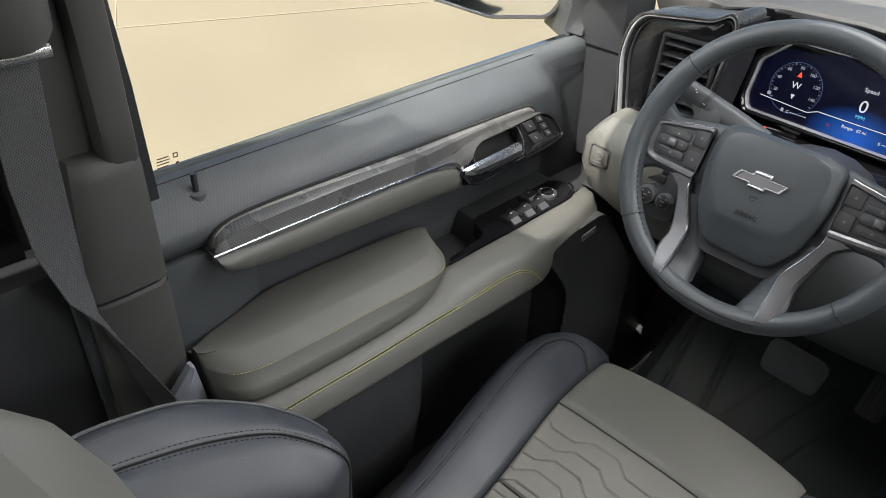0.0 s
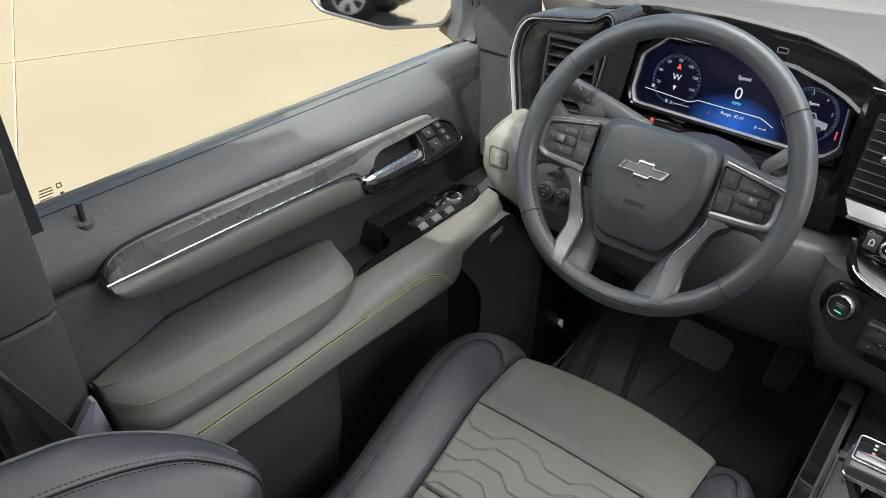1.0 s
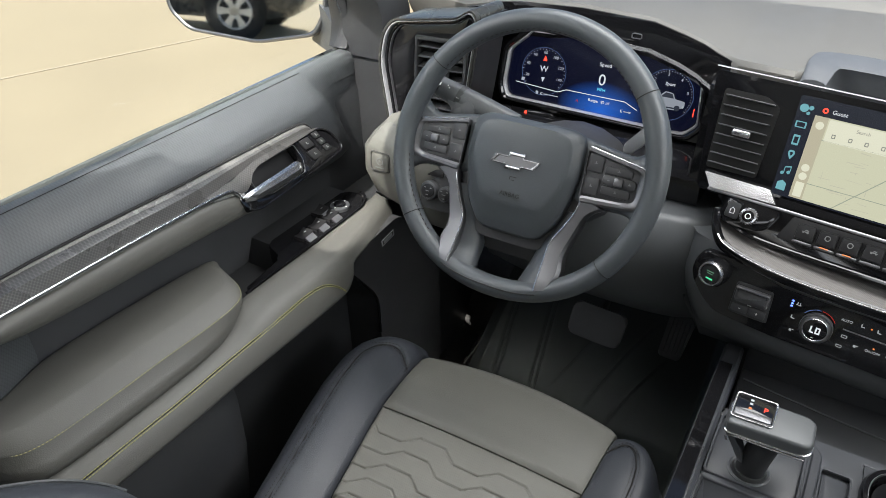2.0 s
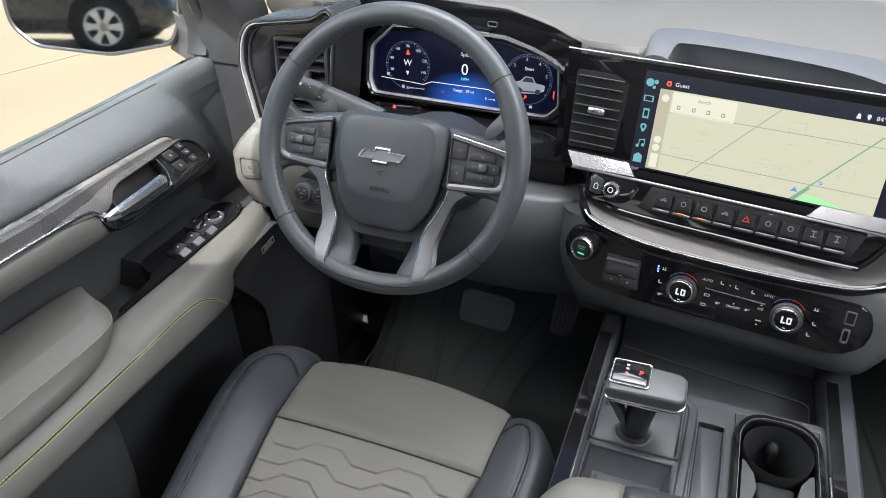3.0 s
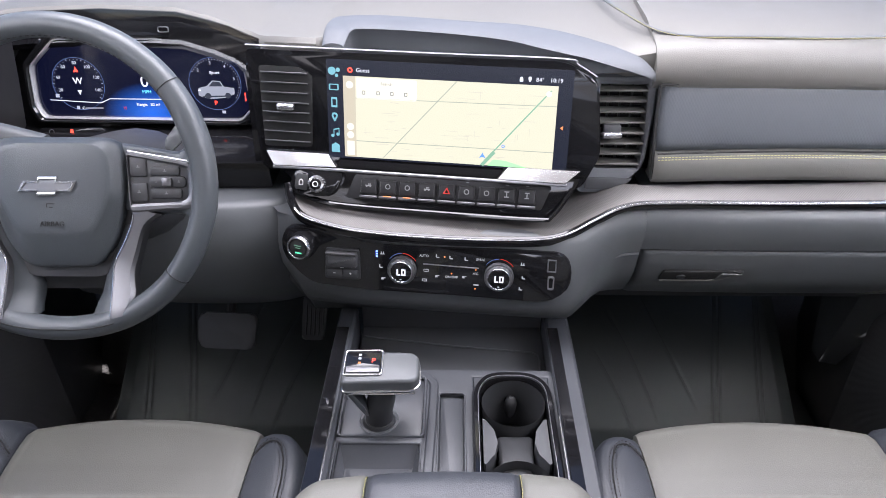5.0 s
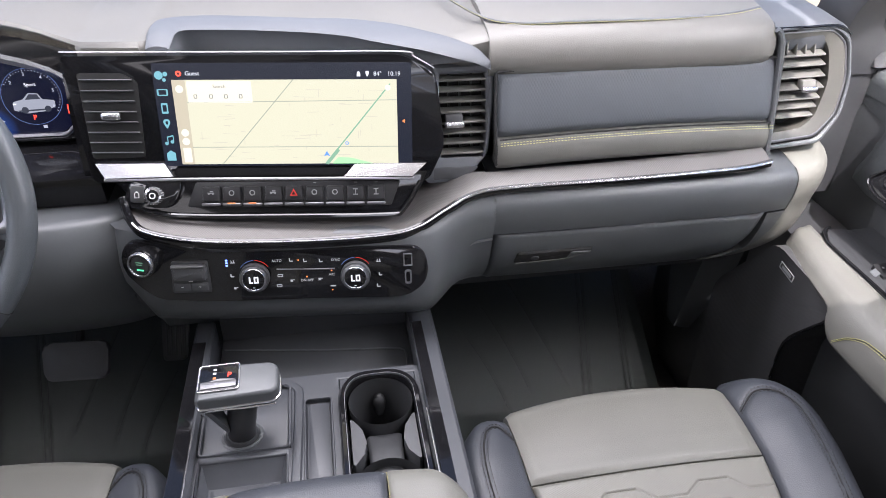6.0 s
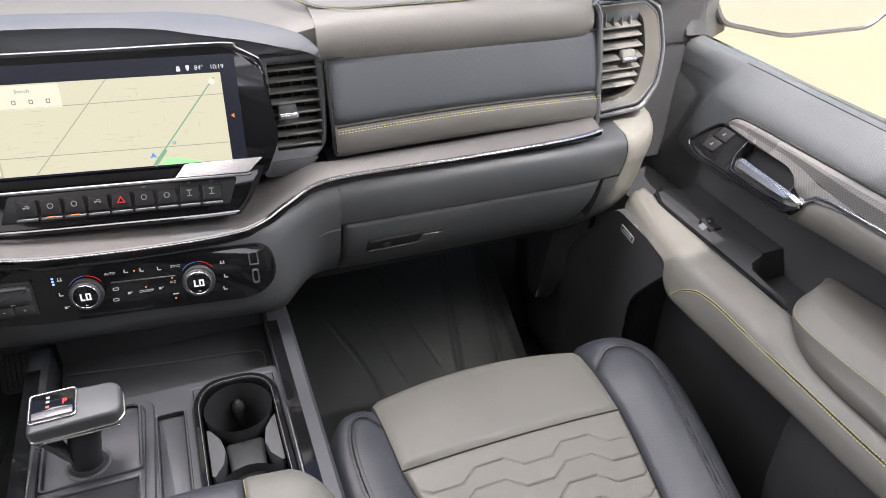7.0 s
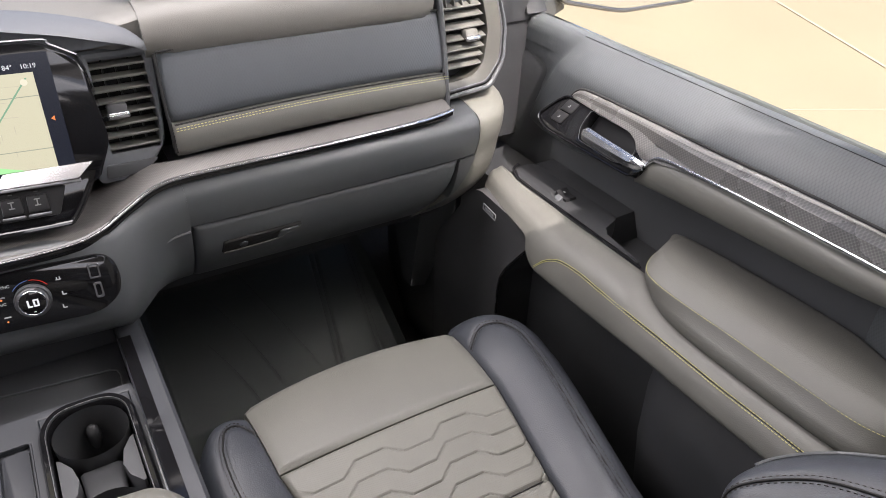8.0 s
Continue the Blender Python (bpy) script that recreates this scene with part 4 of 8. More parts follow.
part("corner_cap", sheet(lambda u, v: swept(cap_sun_line(0.475 + 0.21 * v) + (0.789 - cap_sun_line(0.475 + 0.21 * v)) * u, 0.475 + 0.21 * v, 0.004), 36, 30, (0, 0.05, 0)), LEATHER_OLIVE, dash, "end cap in sunlit olive grey", 70)
part("end_filler", sheet(lambda u, v: swept(0.6705 + (cap_sun_line(0.50 + 0.1135 * v) - 0.0010 - 0.6705) * u, 0.50 + 0.1135 * v, 0.002), 10, 20, (0, 0.05, 0)), PLASTIC_GREY, dash, "", 70)
part("vent_gap", box(0.6685, 1.050, 0.770, 0.008, 0.02, 0.125, 0.002), MATT, dash)
for sx in (0.732,):
    part("lower_end", loft([[Vector((sx - w, 1.165 + d, z)), Vector((sx + w, 1.155 + d, z)), Vector((sx + w + 0.01, 1.26, z)), Vector((sx - w, 1.26, z))] for z, w, d in ((0.20, 0.014, 0.06), (0.28, 0.024, 0.03), (0.36, 0.032, 0.0), (0.48, 0.034, -0.03))]), PLASTIC_GREY, dash, "slate grey lower end panel")
# glovebox door
def glove_edge(z):
    return table(z, ((0.49, 0.628), (0.53, 0.650), (0.57, 0.663), (0.613, 0.6690)))


glove = part("glovebox_door", sheet(lambda u, v: swept(0.2725 + (glove_edge(0.495 + 0.118 * v) - 0.2725) * u, 0.495 + 0.118 * v, 0.003 * u) + Vector((0, 0.004 * max(0.0, 1 - min(u, 1 - u) * 0.39 / 0.004, 1 - (1 - v) * 0.118 / 0.004), 0)), 60, 24, (0, 0.05, 0)), PLASTIC_GREY, dash, "slate grey glovebox door", 70)
gm = axes((0.305, 1.0035, 0.5520), (1, -0.03, 0.02), (0, -0.58, 1))
hb = part("handle_pocket", plate(rounded([(0, 0), (0.075, 0.0), (0.112, 0.022), (0.112, 0.026), (0.004, 0.026)], [0.004, 0.02, 0.003, 0.003, 0.004]), gm, 0.004, 0.001), MATT, glove, "black recessed latch pocket")
part("latch", plate(rounded([(0.078, 0.004), (0.108, 0.022), (0.082, 0.023)], 0.003), axes(gm @ Vector((0, 0, 0.002)), gm.col[0].xyz, gm.col[1].xyz), 0.003, 0.001), PLASTIC_GREY, hb)
# the highlight on the pocket's lower edge, made as a paler bar
part("pocket_highlight", tube([gm @ Vector((*p, 0.0008)) for p in ((0.003, 0.0005), (0.070, 0.0005), (0.082, 0.003), (0.110, 0.021))], 0.0011), SLAT, hb, "highlight on the lower lip, set in a paler colour")
part("lock", prism(bmesh.new(), circle(0.030, 0.012, 0.006), axes(gm @ Vector((0, 0, 0.002)), gm.col[0].xyz, gm.col[1].xyz), 0.003, 0.001), PLASTIC_DARK, hb)
# the first panel is added under the driver's end cap to block stray sun
part("under_panel", loft(yz([(x, [(1.045, 0.548), (1.065, 0.525), (1.26, 0.500), (1.26, 0.545), (1.10, 0.560)]) for x in (-0.785, -0.68, -0.565)])), PLASTIC_BLACK, dash)
part("under_panel", loft(yz([(x, [(1.055, 0.505), (1.075, 0.47), (1.15, 0.44), (1.30, 0.45), (1.30, 0.52), (1.10, 0.52)]) for x in (0.20, 0.50, 0.69)])), PLASTIC_BLACK, dash)

# centre stack body below the strip, flowing back into the lower roll
secs = []
for x, e, f in ((-0.240, 0.07, 0), (-0.222, 0.028, 0), (-0.19, 0.006, 0), (-0.10, 0.0, 0), (0.0, 0.0, 0), (0.14, 0.0, 0), (0.172, 0.001, 0.0), (0.184, 0.0, 0.14), (0.200, 0.0, 0.42), (0.216, 0.0, 0.70), (0.232, 0.0, 0.88), (0.250, 0.0, 0.98), (0.269, 0.0, 1.0)):
    d = -0.10 * (x + 0.05) + e
    near = [(0.995 + d * 0.6, 0.650), (0.981 + d, 0.648), (0.9765 + d, 0.640), (0.968 + d, 0.606), (0.960 + d, 0.570), (0.960 + d, 0.548), (0.970 + d, 0.528), (0.985 + d, 0.512), (1.01 + d * 0.5, 0.500), (1.03, 0.478), (1.12, 0.478), (1.12, 0.650)]
    far = [(1.000, 0.678), (0.990, 0.677), (0.978, 0.667), (0.977, 0.643), (0.988, 0.608), (0.999, 0.570), (1.012, 0.545), (1.030, 0.520), (1.05, 0.500), (1.08, 0.49), (1.12, 0.488), (1.12, 0.678)]
    lift = 0.10 * max(0.0, (-0.19 - x) / 0.05) ** 1.5
    secs.append((x, [(a[0] + (b[0] - a[0]) * f, a[1] + (b[1] - a[1]) * f + lift * (0.65 - a[1]) / 0.17) for a, b in zip(near, far)]))
part("stack_body", loft(yz(secs)), PLASTIC_GREY, dash, "charcoal centre stack", 60)
part("flank_edge", tube(smooth_path([(0.180, 0.951, 0.583), (0.200, 0.972, 0.587), (0.225, 0.983, 0.598), (0.245, 0.985, 0.606), (0.268, 0.986, 0.608)], 4), 0.0016), SILVER, dash)

# dotted shelf and chrome strip that step up to the passenger side
strip_path = smooth_path([(-0.205, 1.03, 0.690), (-0.198, 1.012, 0.668), (-0.175, 0.992, 0.655), (-0.10, 0.972, 0.647), (0.02, 0.962, 0.643), (0.12, 0.960, 0.643), (0.163, 0.965, 0.6485), (0.20, 0.976, 0.664), (0.238, 0.984, 0.680), (0.29, 0.986, 0.685), (0.45, 0.982, 0.687), (0.60, 0.980, 0.691), (0.655, 0.985, 0.695)], 6)
slim = [1.0 - 0.22 * max(0.0, min(1.0, (p.x - 0.16) / 0.08)) for p in strip_path]
part("gloss_strip", tube(strip_path, 0.006, 0.0075, scale=slim), GLOSS, dash, "gloss black strip")
# chrome line, widened on the passenger side to imitate the gloss strip's reflection
part("chrome_strip", tube([p + Vector((0, -0.0046 * k, 0.0060 * k)) for p, k in zip(strip_path[8:], slim[8:])], 0.0018, 0.0013, scale=[1.0 + 4.0 * (1 - k) for k in slim[8:]]), CHROME, dash, "bright chrome strip")
secs = []
for p in strip_path[3:]:
    b = 1.045 if p.x < 0.19 else 1.045 - 0.03 * min(1, (p.x - 0.19) / 0.08)
    zb = p.z + (0.012)
    secs.append([Vector((p.x, p.y, p.z + 0.004)), Vector((p.x, 0.5 * (p.y + b), 0.5 * (p.z + zb) + 0.004)), Vector((p.x, b, zb)), Vector((p.x, b, zb - 0.02)), Vector((p.x, p.y, p.z - 0.006))])
part("dotted_shelf", loft(secs), DOTTED_SHELF, dash, "dotted dark metallic shelf")

# driver side: knee panel, column shroud, vent bezel
secs = []
for x, d in ((-0.57, 0.03), (-0.50, 0.01), (-0.40, 0.0), (-0.30, 0.0), (-0.235, 0.01), (-0.205, 0.03)):
    secs.append((x, [(1.045 + d, 0.656), (1.034 + d, 0.6555), (1.026 + d, 0.650), (1.018 + d, 0.636), (1.010 + d, 0.612), (1.007 + d, 0.585), (1.010 + d, 0.555), (1.022 + d, 0.515), (1.05 + d, 0.47), (1.10, 0.45), (1.16, 0.46), (1.16, 0.66)]))
part("knee_panel", loft(dense(yz(secs))), PLASTIC_GREY, dash, "slate grey knee panel", 60)
part("cluster_shelf", loft(yz([(x, [(1.075, 0.66), (1.07, 0.70), (1.12, 0.712), (1.17, 0.715), (1.17, 0.66)]) for x in (-0.62, -0.4, -0.24)])), GLOSS, dash, "gloss black shelf below the cluster")
# end cap on the driver's side, coloured olive for the sun on it
secs = []
for x, y0 in ((-0.765, 1.00), (-0.759, 0.974), (-0.748, 0.963), (-0.70, 0.959), (-0.65, 0.958), (-0.605, 0.968), (-0.575, 0.99)):
    k = (x + 0.765) / 0.19
    secs.append((x, [(y0 + 0.07, 0.722), (y0 + 0.03, 0.718), (y0 + 0.010, 0.700), (y0, 0.680), (y0 - 0.001, 0.640), (y0 + 0.012, 0.60 - 0.02 * k), (y0 + 0.05, 0.565 - 0.04 * k), (y0 + 0.09, 0.55 - 0.04 * k), (y0 + 0.12, 0.56), (y0 + 0.12, 0.72)]))
secs = yz(secs)
for row in secs:
    for q in row:
        q.x += max(0.0, min(1.0, (-0.65 - q.x) / 0.115)) * table(q.z, ((0.51, 0.060), (0.56, 0.044), (0.60, 0.024), (0.64, 0.013), (0.68, 0.014), (0.70, 0.026), (0.722, 0.044)))
part("corner_cap", loft(secs), LEATHER_OLIVE, dash, "end cap in sunlit olive grey", 30)
pm = axes((-0.706, 0.9575, 0.664), (1, -0.02, 0), (0, 0.08, 1))
pk = part("parking_brake_button", plate(rounded([(-0.016, -0.014), (0.016, -0.014), (0.016, 0.014), (-0.016, 0.014)], 0.004), pm, 0.006, 0.0015), LEATHER_OLIVE, dash, "olive grey parking brake button")
part("button_gap", ring(rounded([(-0.0185, -0.0165), (0.0185, -0.0165), (0.0185, 0.0165), (-0.0185, 0.0165)], 0.005), rounded([(-0.0168, -0.0148), (0.0168, -0.0148), (0.0168, 0.0148), (-0.0168, 0.0148)], 0.004), pm, 0.006, 0.0004), PILLAR, pk, "dark gap round the button")
part("button_symbol", ring(circle(0, 0.001, 0.0065, 16), circle(0, 0.001, 0.005, 16), axes(pm @ Vector((0, 0, 0.0006)), pm.col[0].xyz, pm.col[1].xyz), 0.001), KEY_PRINT, pk)
words("P", axes(pm @ Vector((0, 0.001, 0.0008)), pm.col[0].xyz, pm.col[1].xyz), 0.0075, KEY_PRINT, pk)
part("button_print", bars(bmesh.new(), axes(pm @ Vector((0, 0, 0.0006)), pm.col[0].xyz, pm.col[1].xyz), [(0, -0.0095, 0.016, 0.0016)]), KEY_PRINT, pk)
# light control panel
lm = axes((-0.597, 0.962, 0.645), (1, 0, 0), (0, 0.35, 1))
lp = part("light_panel", plate(rounded([(-0.032, -0.035), (0.030, -0.035), (0.036, 0.045), (-0.030, 0.045)], 0.008), lm, 0.03, 0.002), PLASTIC_BLACK, dash, "black light switch panel")
for ku, kr in ((-0.015, 0.0150), (0.014, 0.0125)):
    lk = part("light_knob", prism(bmesh.new(), circle(ku, -0.006, kr), axes(lm @ Vector((0, 0, 0.012)), lm.col[0].xyz, lm.col[1].xyz), 0.014, 0.003), PLASTIC_DARK, lp)
    part("knob_face", prism(bmesh.new(), circle(ku, -0.006, kr * 0.74), axes(lm @ Vector((0, 0, 0.0135)), lm.col[0].xyz, lm.col[1].xyz), 0.003, 0.001), KEY_BLACK, lk)
    part("knob_symbol", bars(bmesh.new(), axes(lm @ Vector((0, 0, 0.0138)), lm.col[0].xyz, lm.col[1].xyz), [(ku, -0.006, 0.006, 0.0012), (ku - 0.005, -0.001, 0.003, 0.0016), (ku + 0.005, -0.001, 0.003, 0.0016), (ku, -0.012, 0.004, 0.0012)]), KEY_PRINT, lk)
for i in range(2):
    part("dimmer_key", plate(rounded([(-0.026, 0.016 + 0.014 * i), (0.002, 0.016 + 0.014 * i), (0.002, 0.028 + 0.014 * i), (-0.026, 0.028 + 0.014 * i)], 0.002, 2), axes(lm @ Vector((0, 0, 0.004)), lm.col[0].xyz, lm.col[1].xyz), 0.005, 0.001), KEY_BLACK, lp)


# ---- vents ----
def vent(name, o, u, v, outline, w0, w1, h0, h1, slats, mat, tab_at, label, slat_mat=None, taper=(0.0, 0.0)):
    """An air vent: a frame, its dark throat, level slats and a chrome tab. The face spans w0..w1 by h0..h1 in the frame at o."""
    m = axes(o, u, v)
    hole = rounded([(w0, h0), (w1 - taper[0], h0), (w1, h0 + 0.3 * (h1 - h0)), (w1, h1 - 0.3 * (h1 - h0)), (w1 - taper[1], h1), (w0, h1)], 0.002, 2)
    root = part(name, pierced(outline, hole, m, 0.045, 0.003), mat, dash, label)
    part("throat", plate([(w0 - 0.004, h0 - 0.004), (w1 + 0.004, h0 - 0.004), (w1 + 0.004, h1 + 0.004), (w0 - 0.004, h1 + 0.004)], at(m, 0, 0, -0.032), 0.004), MATT, root)
    for i in range(slats):
        z = h0 + (h1 - h0) * (i + 0.5) / slats
        f = (i + 0.5) / slats
        wr = w1 - taper[0] * max(0.0, 1 - f / 0.3) - taper[1] * max(0.0, (f - 0.7) / 0.3)
        b = box((w0 + wr) / 2, z, -0.012, wr - w0 + 0.002, 0.0030, 0.020, 0.0011, 1)
        bmesh.ops.rotate(b, verts=b.verts[:], cent=((w0 + wr) / 2, z, -0.012), matrix=Matrix.Rotation(radians(10), 3, "X"))
        b.transform(m)
        part("slat", b, slat_mat or SLAT, root)
    for k in range(3):
        part("vane", box(w0 + (w1 - w0) * (k + 1) / 4, (h0 + h1) / 2, -0.027, 0.002, h1 - h0, 0.008, 0.0006, 1, m), PLASTIC_BLACK, root)
    tu, tv = tab_at
    tab = part("tab_carrier", box(tu, tv + 0.004, 0.000, 0.023, 0.015, 0.014, 0.003, 2, m), PLASTIC_DARK, root, "dark tab carrier")
    part("tab", box(tu, tv - 0.002, 0.006, 0.026, 0.0085, 0.008, 0.003, 3, m), CHROME, tab, "chrome vent tab")
    return root


RED_PAINT = glowing("dim red symbol", (0.55, 0.03, 0.02), 0.5)
SYMBOL = glowing("dim white symbol", (0.6, 0.62, 0.62), 0.32)
GREEN_PRINT = glowing("dim green print", (0.10, 0.22, 0.14), 0.4)
# right of the screen
vo = rounded([(-0.052, -0.060), (-0.048, -0.079), (0.002, -0.079), (0.036, -0.042), (0.0445, 0.045), (0.046, 0.076), (-0.048, 0.076)], [0.006, 0.006, 0.008, 0.010, 0.01, 0.004, 0.004])
cv = vent("air_vent", (0.232, 1.040, 0.758), (1, -0.02, 0), (0, 0.22, 1), vo, -0.028, 0.033, -0.046, 0.064, 8, SLATE_MATT, (-0.010, 0.002), "slate grey framed air vent", None, (0.004, 0.0))
vb = rounded([(-0.040, -0.0745), (0.006, -0.0745), (0.0235, -0.0585), (-0.038, -0.0575)], 0.003, 2)
part("blank_plate", plate(vb, at(axes((0.232, 1.040, 0.758), (1, -0.02, 0), (0, 0.22, 1)), 0, 0, 0.0012), 0.004, 0.0012), PLASTIC_DARK, cv, "small charcoal blanking plate")
# passenger's end vent: a stepped six-sided rim under the end of the dash top
vm = axes((0.702, 1.030, 0.778), (1, 0.05, 0), (0, 0.20, 1))
v_open = [(-0.033, 0.070), (0.030, 0.070), (0.043, 0.054), (0.0495, 0.008), (0.036, -0.038), (0.015, -0.054), (-0.031, -0.057)]
v_line = [(-0.036, 0.078), (0.040, 0.0780), (0.0617, 0.0612), (0.0702, 0.0109), (0.0623, -0.0355), (0.0349, -0.0630), (-0.034, -0.0665)]
v_rim = [(-0.038, 0.086), (0.0405, 0.0860), (0.0699, 0.0700), (0.0811, 0.0101), (0.0738, -0.0388), (0.0459, -0.0760), (-0.037, -0.0800)]
v_edge = [Vector(a).lerp(Vector(b), 0.28) for a, b in zip(v_line, v_rim)]
v_gap = [Vector(a).lerp(Vector(b), 0.52) for a, b in zip(v_line, v_rim)]
corner_r = [0.004, 0.010, 0.012, 0.014, 0.010, 0.010, 0.004]
v_open, v_line, v_edge, v_gap, v_rim = [rounded(q, corner_r) for q in (v_open, v_line, v_edge, v_gap, v_rim)]
pv = part("air_vent", ring(v_rim, v_gap, vm, 0.05, 0.002), PLASTIC_GREY, dash, "six-sided slate grey end vent with a satin line")
part("rim_gap", ring(v_gap, v_edge, at(vm, 0, 0, -0.004), 0.04, 0.0003), MATT, pv, "black gap in the rim")
part("rim_line", ring(v_edge, v_line, at(vm, 0, 0, -0.001), 0.04, 0.0006), SPOKE, pv, "thin satin line")
secs = [[vm @ Vector((*p, w)) for p in q] for q, w in ((v_line, -0.002), ([Vector(a).lerp(Vector(b), 0.5) for a, b in zip(v_line, v_open)], -0.004), (v_open, -0.007), (v_open, -0.045))]
part("inner_rim", loft(secs, None, True, False), OLIVE_TRIM, pv, "olive grey inner rim", 40)
part("throat", plate([(-0.040, -0.064), (0.056, -0.064), (0.056, 0.078), (-0.040, 0.078)], at(vm, 0, 0, -0.044), 0.004), MATT, pv)
for v in (0.0500, 0.0365, 0.0210, 0.0050, -0.0090, -0.0210, -0.0335):
    wr = table(v, ((-0.054, 0.015), (-0.038, 0.036), (0.008, 0.0495), (0.054, 0.043), (0.070, 0.030))) - 0.003
    b = box((wr - 0.033) / 2, v, -0.016, wr + 0.033, 0.0028, 0.018, 0.0010, 1)
    bmesh.ops.rotate(b, verts=b.verts[:], cent=((wr - 0.033) / 2, v, -0.016), matrix=Matrix.Rotation(radians(26), 3, "X"))
    b.transform(vm)
    part("slat", b, SLAT, pv)
for u in (-0.020, -0.006, 0.008, 0.022):
    part("vane", box(u, 0.060, -0.017, 0.0022, 0.022, 0.016, 0.0006, 1, vm), SLAT, pv)
carrier = part("tab_carrier", box(0.016, 0.008, -0.008, 0.022, 0.014, 0.014, 0.003, 2, vm), SLAT, pv, "grey tab carrier")
part("tab", box(0.0165, 0.002, -0.001, 0.025, 0.0080, 0.008, 0.003, 3, vm), CHROME, carrier, "chrome vent tab")
part("vent_trim", tube(smooth_path([vm @ Vector((*p, 0.001)) for p in ((-0.047, 0.085), (-0.041, 0.077), (-0.0375, 0.062), (-0.0370, 0.010), (-0.0385, -0.060), (-0.0400, -0.092))], 5), 0.0042, 0.0060, (0, 1, 0)), PLASTIC_GREY, pv, "slate grey upright trim")
# end of the dash top above the vent
secs = []
for x, fy, fz in ((0.657, 1.052, 0.866), (0.70, 1.049, 0.8675), (0.742, 1.050, 0.8675), (0.760, 1.052, 0.861), (0.774, 1.058, 0.852), (0.783, 1.072, 0.846)):
    secs.append((x, [(fy + 0.002, fz - 0.030), (fy - 0.001, fz - 0.006), (fy + 0.005, fz), (fy + 0.05, fz + 0.004), (1.30, fz + 0.012), (1.62, fz + 0.006), (1.62, 0.80), (fy + 0.03, 0.80)]))
part("end_top", loft(dense(yz(secs))), SLATE_MATT, dash, "slate grey end of the dash top", 50)
part("end_line", tube(smooth_path([(0.655, 1.049, 0.861), (0.70, 1.046, 0.8625), (0.742, 1.047, 0.8625), (0.762, 1.050, 0.8555), (0.776, 1.058, 0.846)], 5), 0.0016), GLOSS, dash, "gloss black edge line")
# driver's end vent in its large stepped bezel
db = rounded([(-0.129, -0.150), (-0.150, -0.045), (-0.142, 0.000), (-0.125, 0.022), (-0.016, 0.036), (0.008, 0.052), (0.020, 0.040), (0.004, -0.11), (-0.03, -0.155)], [0.01, 0.02, 0.015, 0.012, 0.01, 0.01, 0.02, 0.02, 0.01])
dm = axes((-0.598, 1.035, 0.848), (1, 0.06, 0), (0, 0.10, 1))
mid = Vector((-0.045, -0.05))
step = [[Vector(p).lerp(mid, k) for p in db] for k in (0.0, 0.05, 0.075, 0.13, 0.15)]
end = part("end_bezel", ring(step[0], step[1], dm, 0.10, 0.003), GRAPHITE, dash, "satin graphite end bezel")
part("bezel_flank", loft([[dm @ Vector((u + a, v, w)) for a, w in ((0.0015, -0.003), (0.0045, -0.003), (0.0045, -0.099), (0.0015, -0.099))] for u, v in ((0.019, 0.038), (0.012, -0.035), (0.004, -0.105), (-0.026, -0.150))]), KEY_BLACK, end, "satin black flank")
part("bezel_line", ring(step[1], step[2], at(dm, 0, 0, -0.001), 0.05, 0.001), SATIN, end, "thin silver line")
part("bezel_step", ring(step[2], step[3], at(dm, 0, 0, -0.008), 0.05, 0.003), GLOSS, end)
part("bezel_line", ring(step[3], step[4], at(dm, 0, 0, -0.010), 0.05, 0.001), SPOKE, end, "thin silver line")
part("end_panel", pierced(step[4], rounded([(-0.086, -0.118), (-0.006, -0.118), (-0.004, -0.006), (-0.084, -0.006)], 0.004, 2), at(dm, 0, 0, -0.014), 0.06, 0.001), GLOSS, end, "gloss black panel")
vent("air_vent", (-0.644, 1.038, 0.788), (1, 0.06, 0), (0, 0.10, 1), rounded([(-0.046, -0.066), (0.044, -0.066), (0.048, 0.060), (-0.044, 0.060)], 0.006), -0.038, 0.038, -0.056, 0.052, 7, PLASTIC_BLACK, (0.004, 0.002), "black framed air vent", PLASTIC_BLACK)

# ---- instrument cluster ----
cl = empty("instrument_cluster", "octagonal digital instrument cluster lit blue behind the steering wheel", "instrument cluster", (-0.43, 1.17, 0.77))
cm = axes((-0.434, 1.168, 0.779), (1, 0, 0), (0, 0.16, 1))
oc = [(-0.158, -0.030), (-0.154, 0.026), (-0.112, 0.064), (0.112, 0.064), (0.154, 0.028), (0.160, -0.036), (0.142, -0.054), (-0.150, -0.050)]
co = rounded([(a * 1.06, b * 1.12) for a, b in oc], 0.007)
cmid = rounded([(a * 1.004, b * 1.008) for a, b in oc], 0.007)
ci = rounded([(a * 0.985, b * 0.965) for a, b in oc], 0.007)
part("bezel", ring(co, cmid, axes(cm @ Vector((0, 0, 0.012)), cm.col[0].xyz, cm.col[1].xyz), 0.03, 0.003), GLOSS, cl, "gloss black bezel")
part("bezel_rim", ring(cmid, ci, axes(cm @ Vector((0, 0, 0.010)), cm.col[0].xyz, cm.col[1].xyz), 0.02, 0.002), SATIN, cl, "bright satin bezel rim")
part("surround", plate(rounded([(-0.185, -0.075), (-0.190, 0.02), (-0.145, 0.078), (0.140, 0.080), (0.188, 0.030), (0.188, -0.08)], 0.02), axes(cm @ Vector((0, 0, -0.004)), cm.col[0].xyz, cm.col[1].xyz), 0.03, 0.003), GLOSS, cl, "gloss black surround")


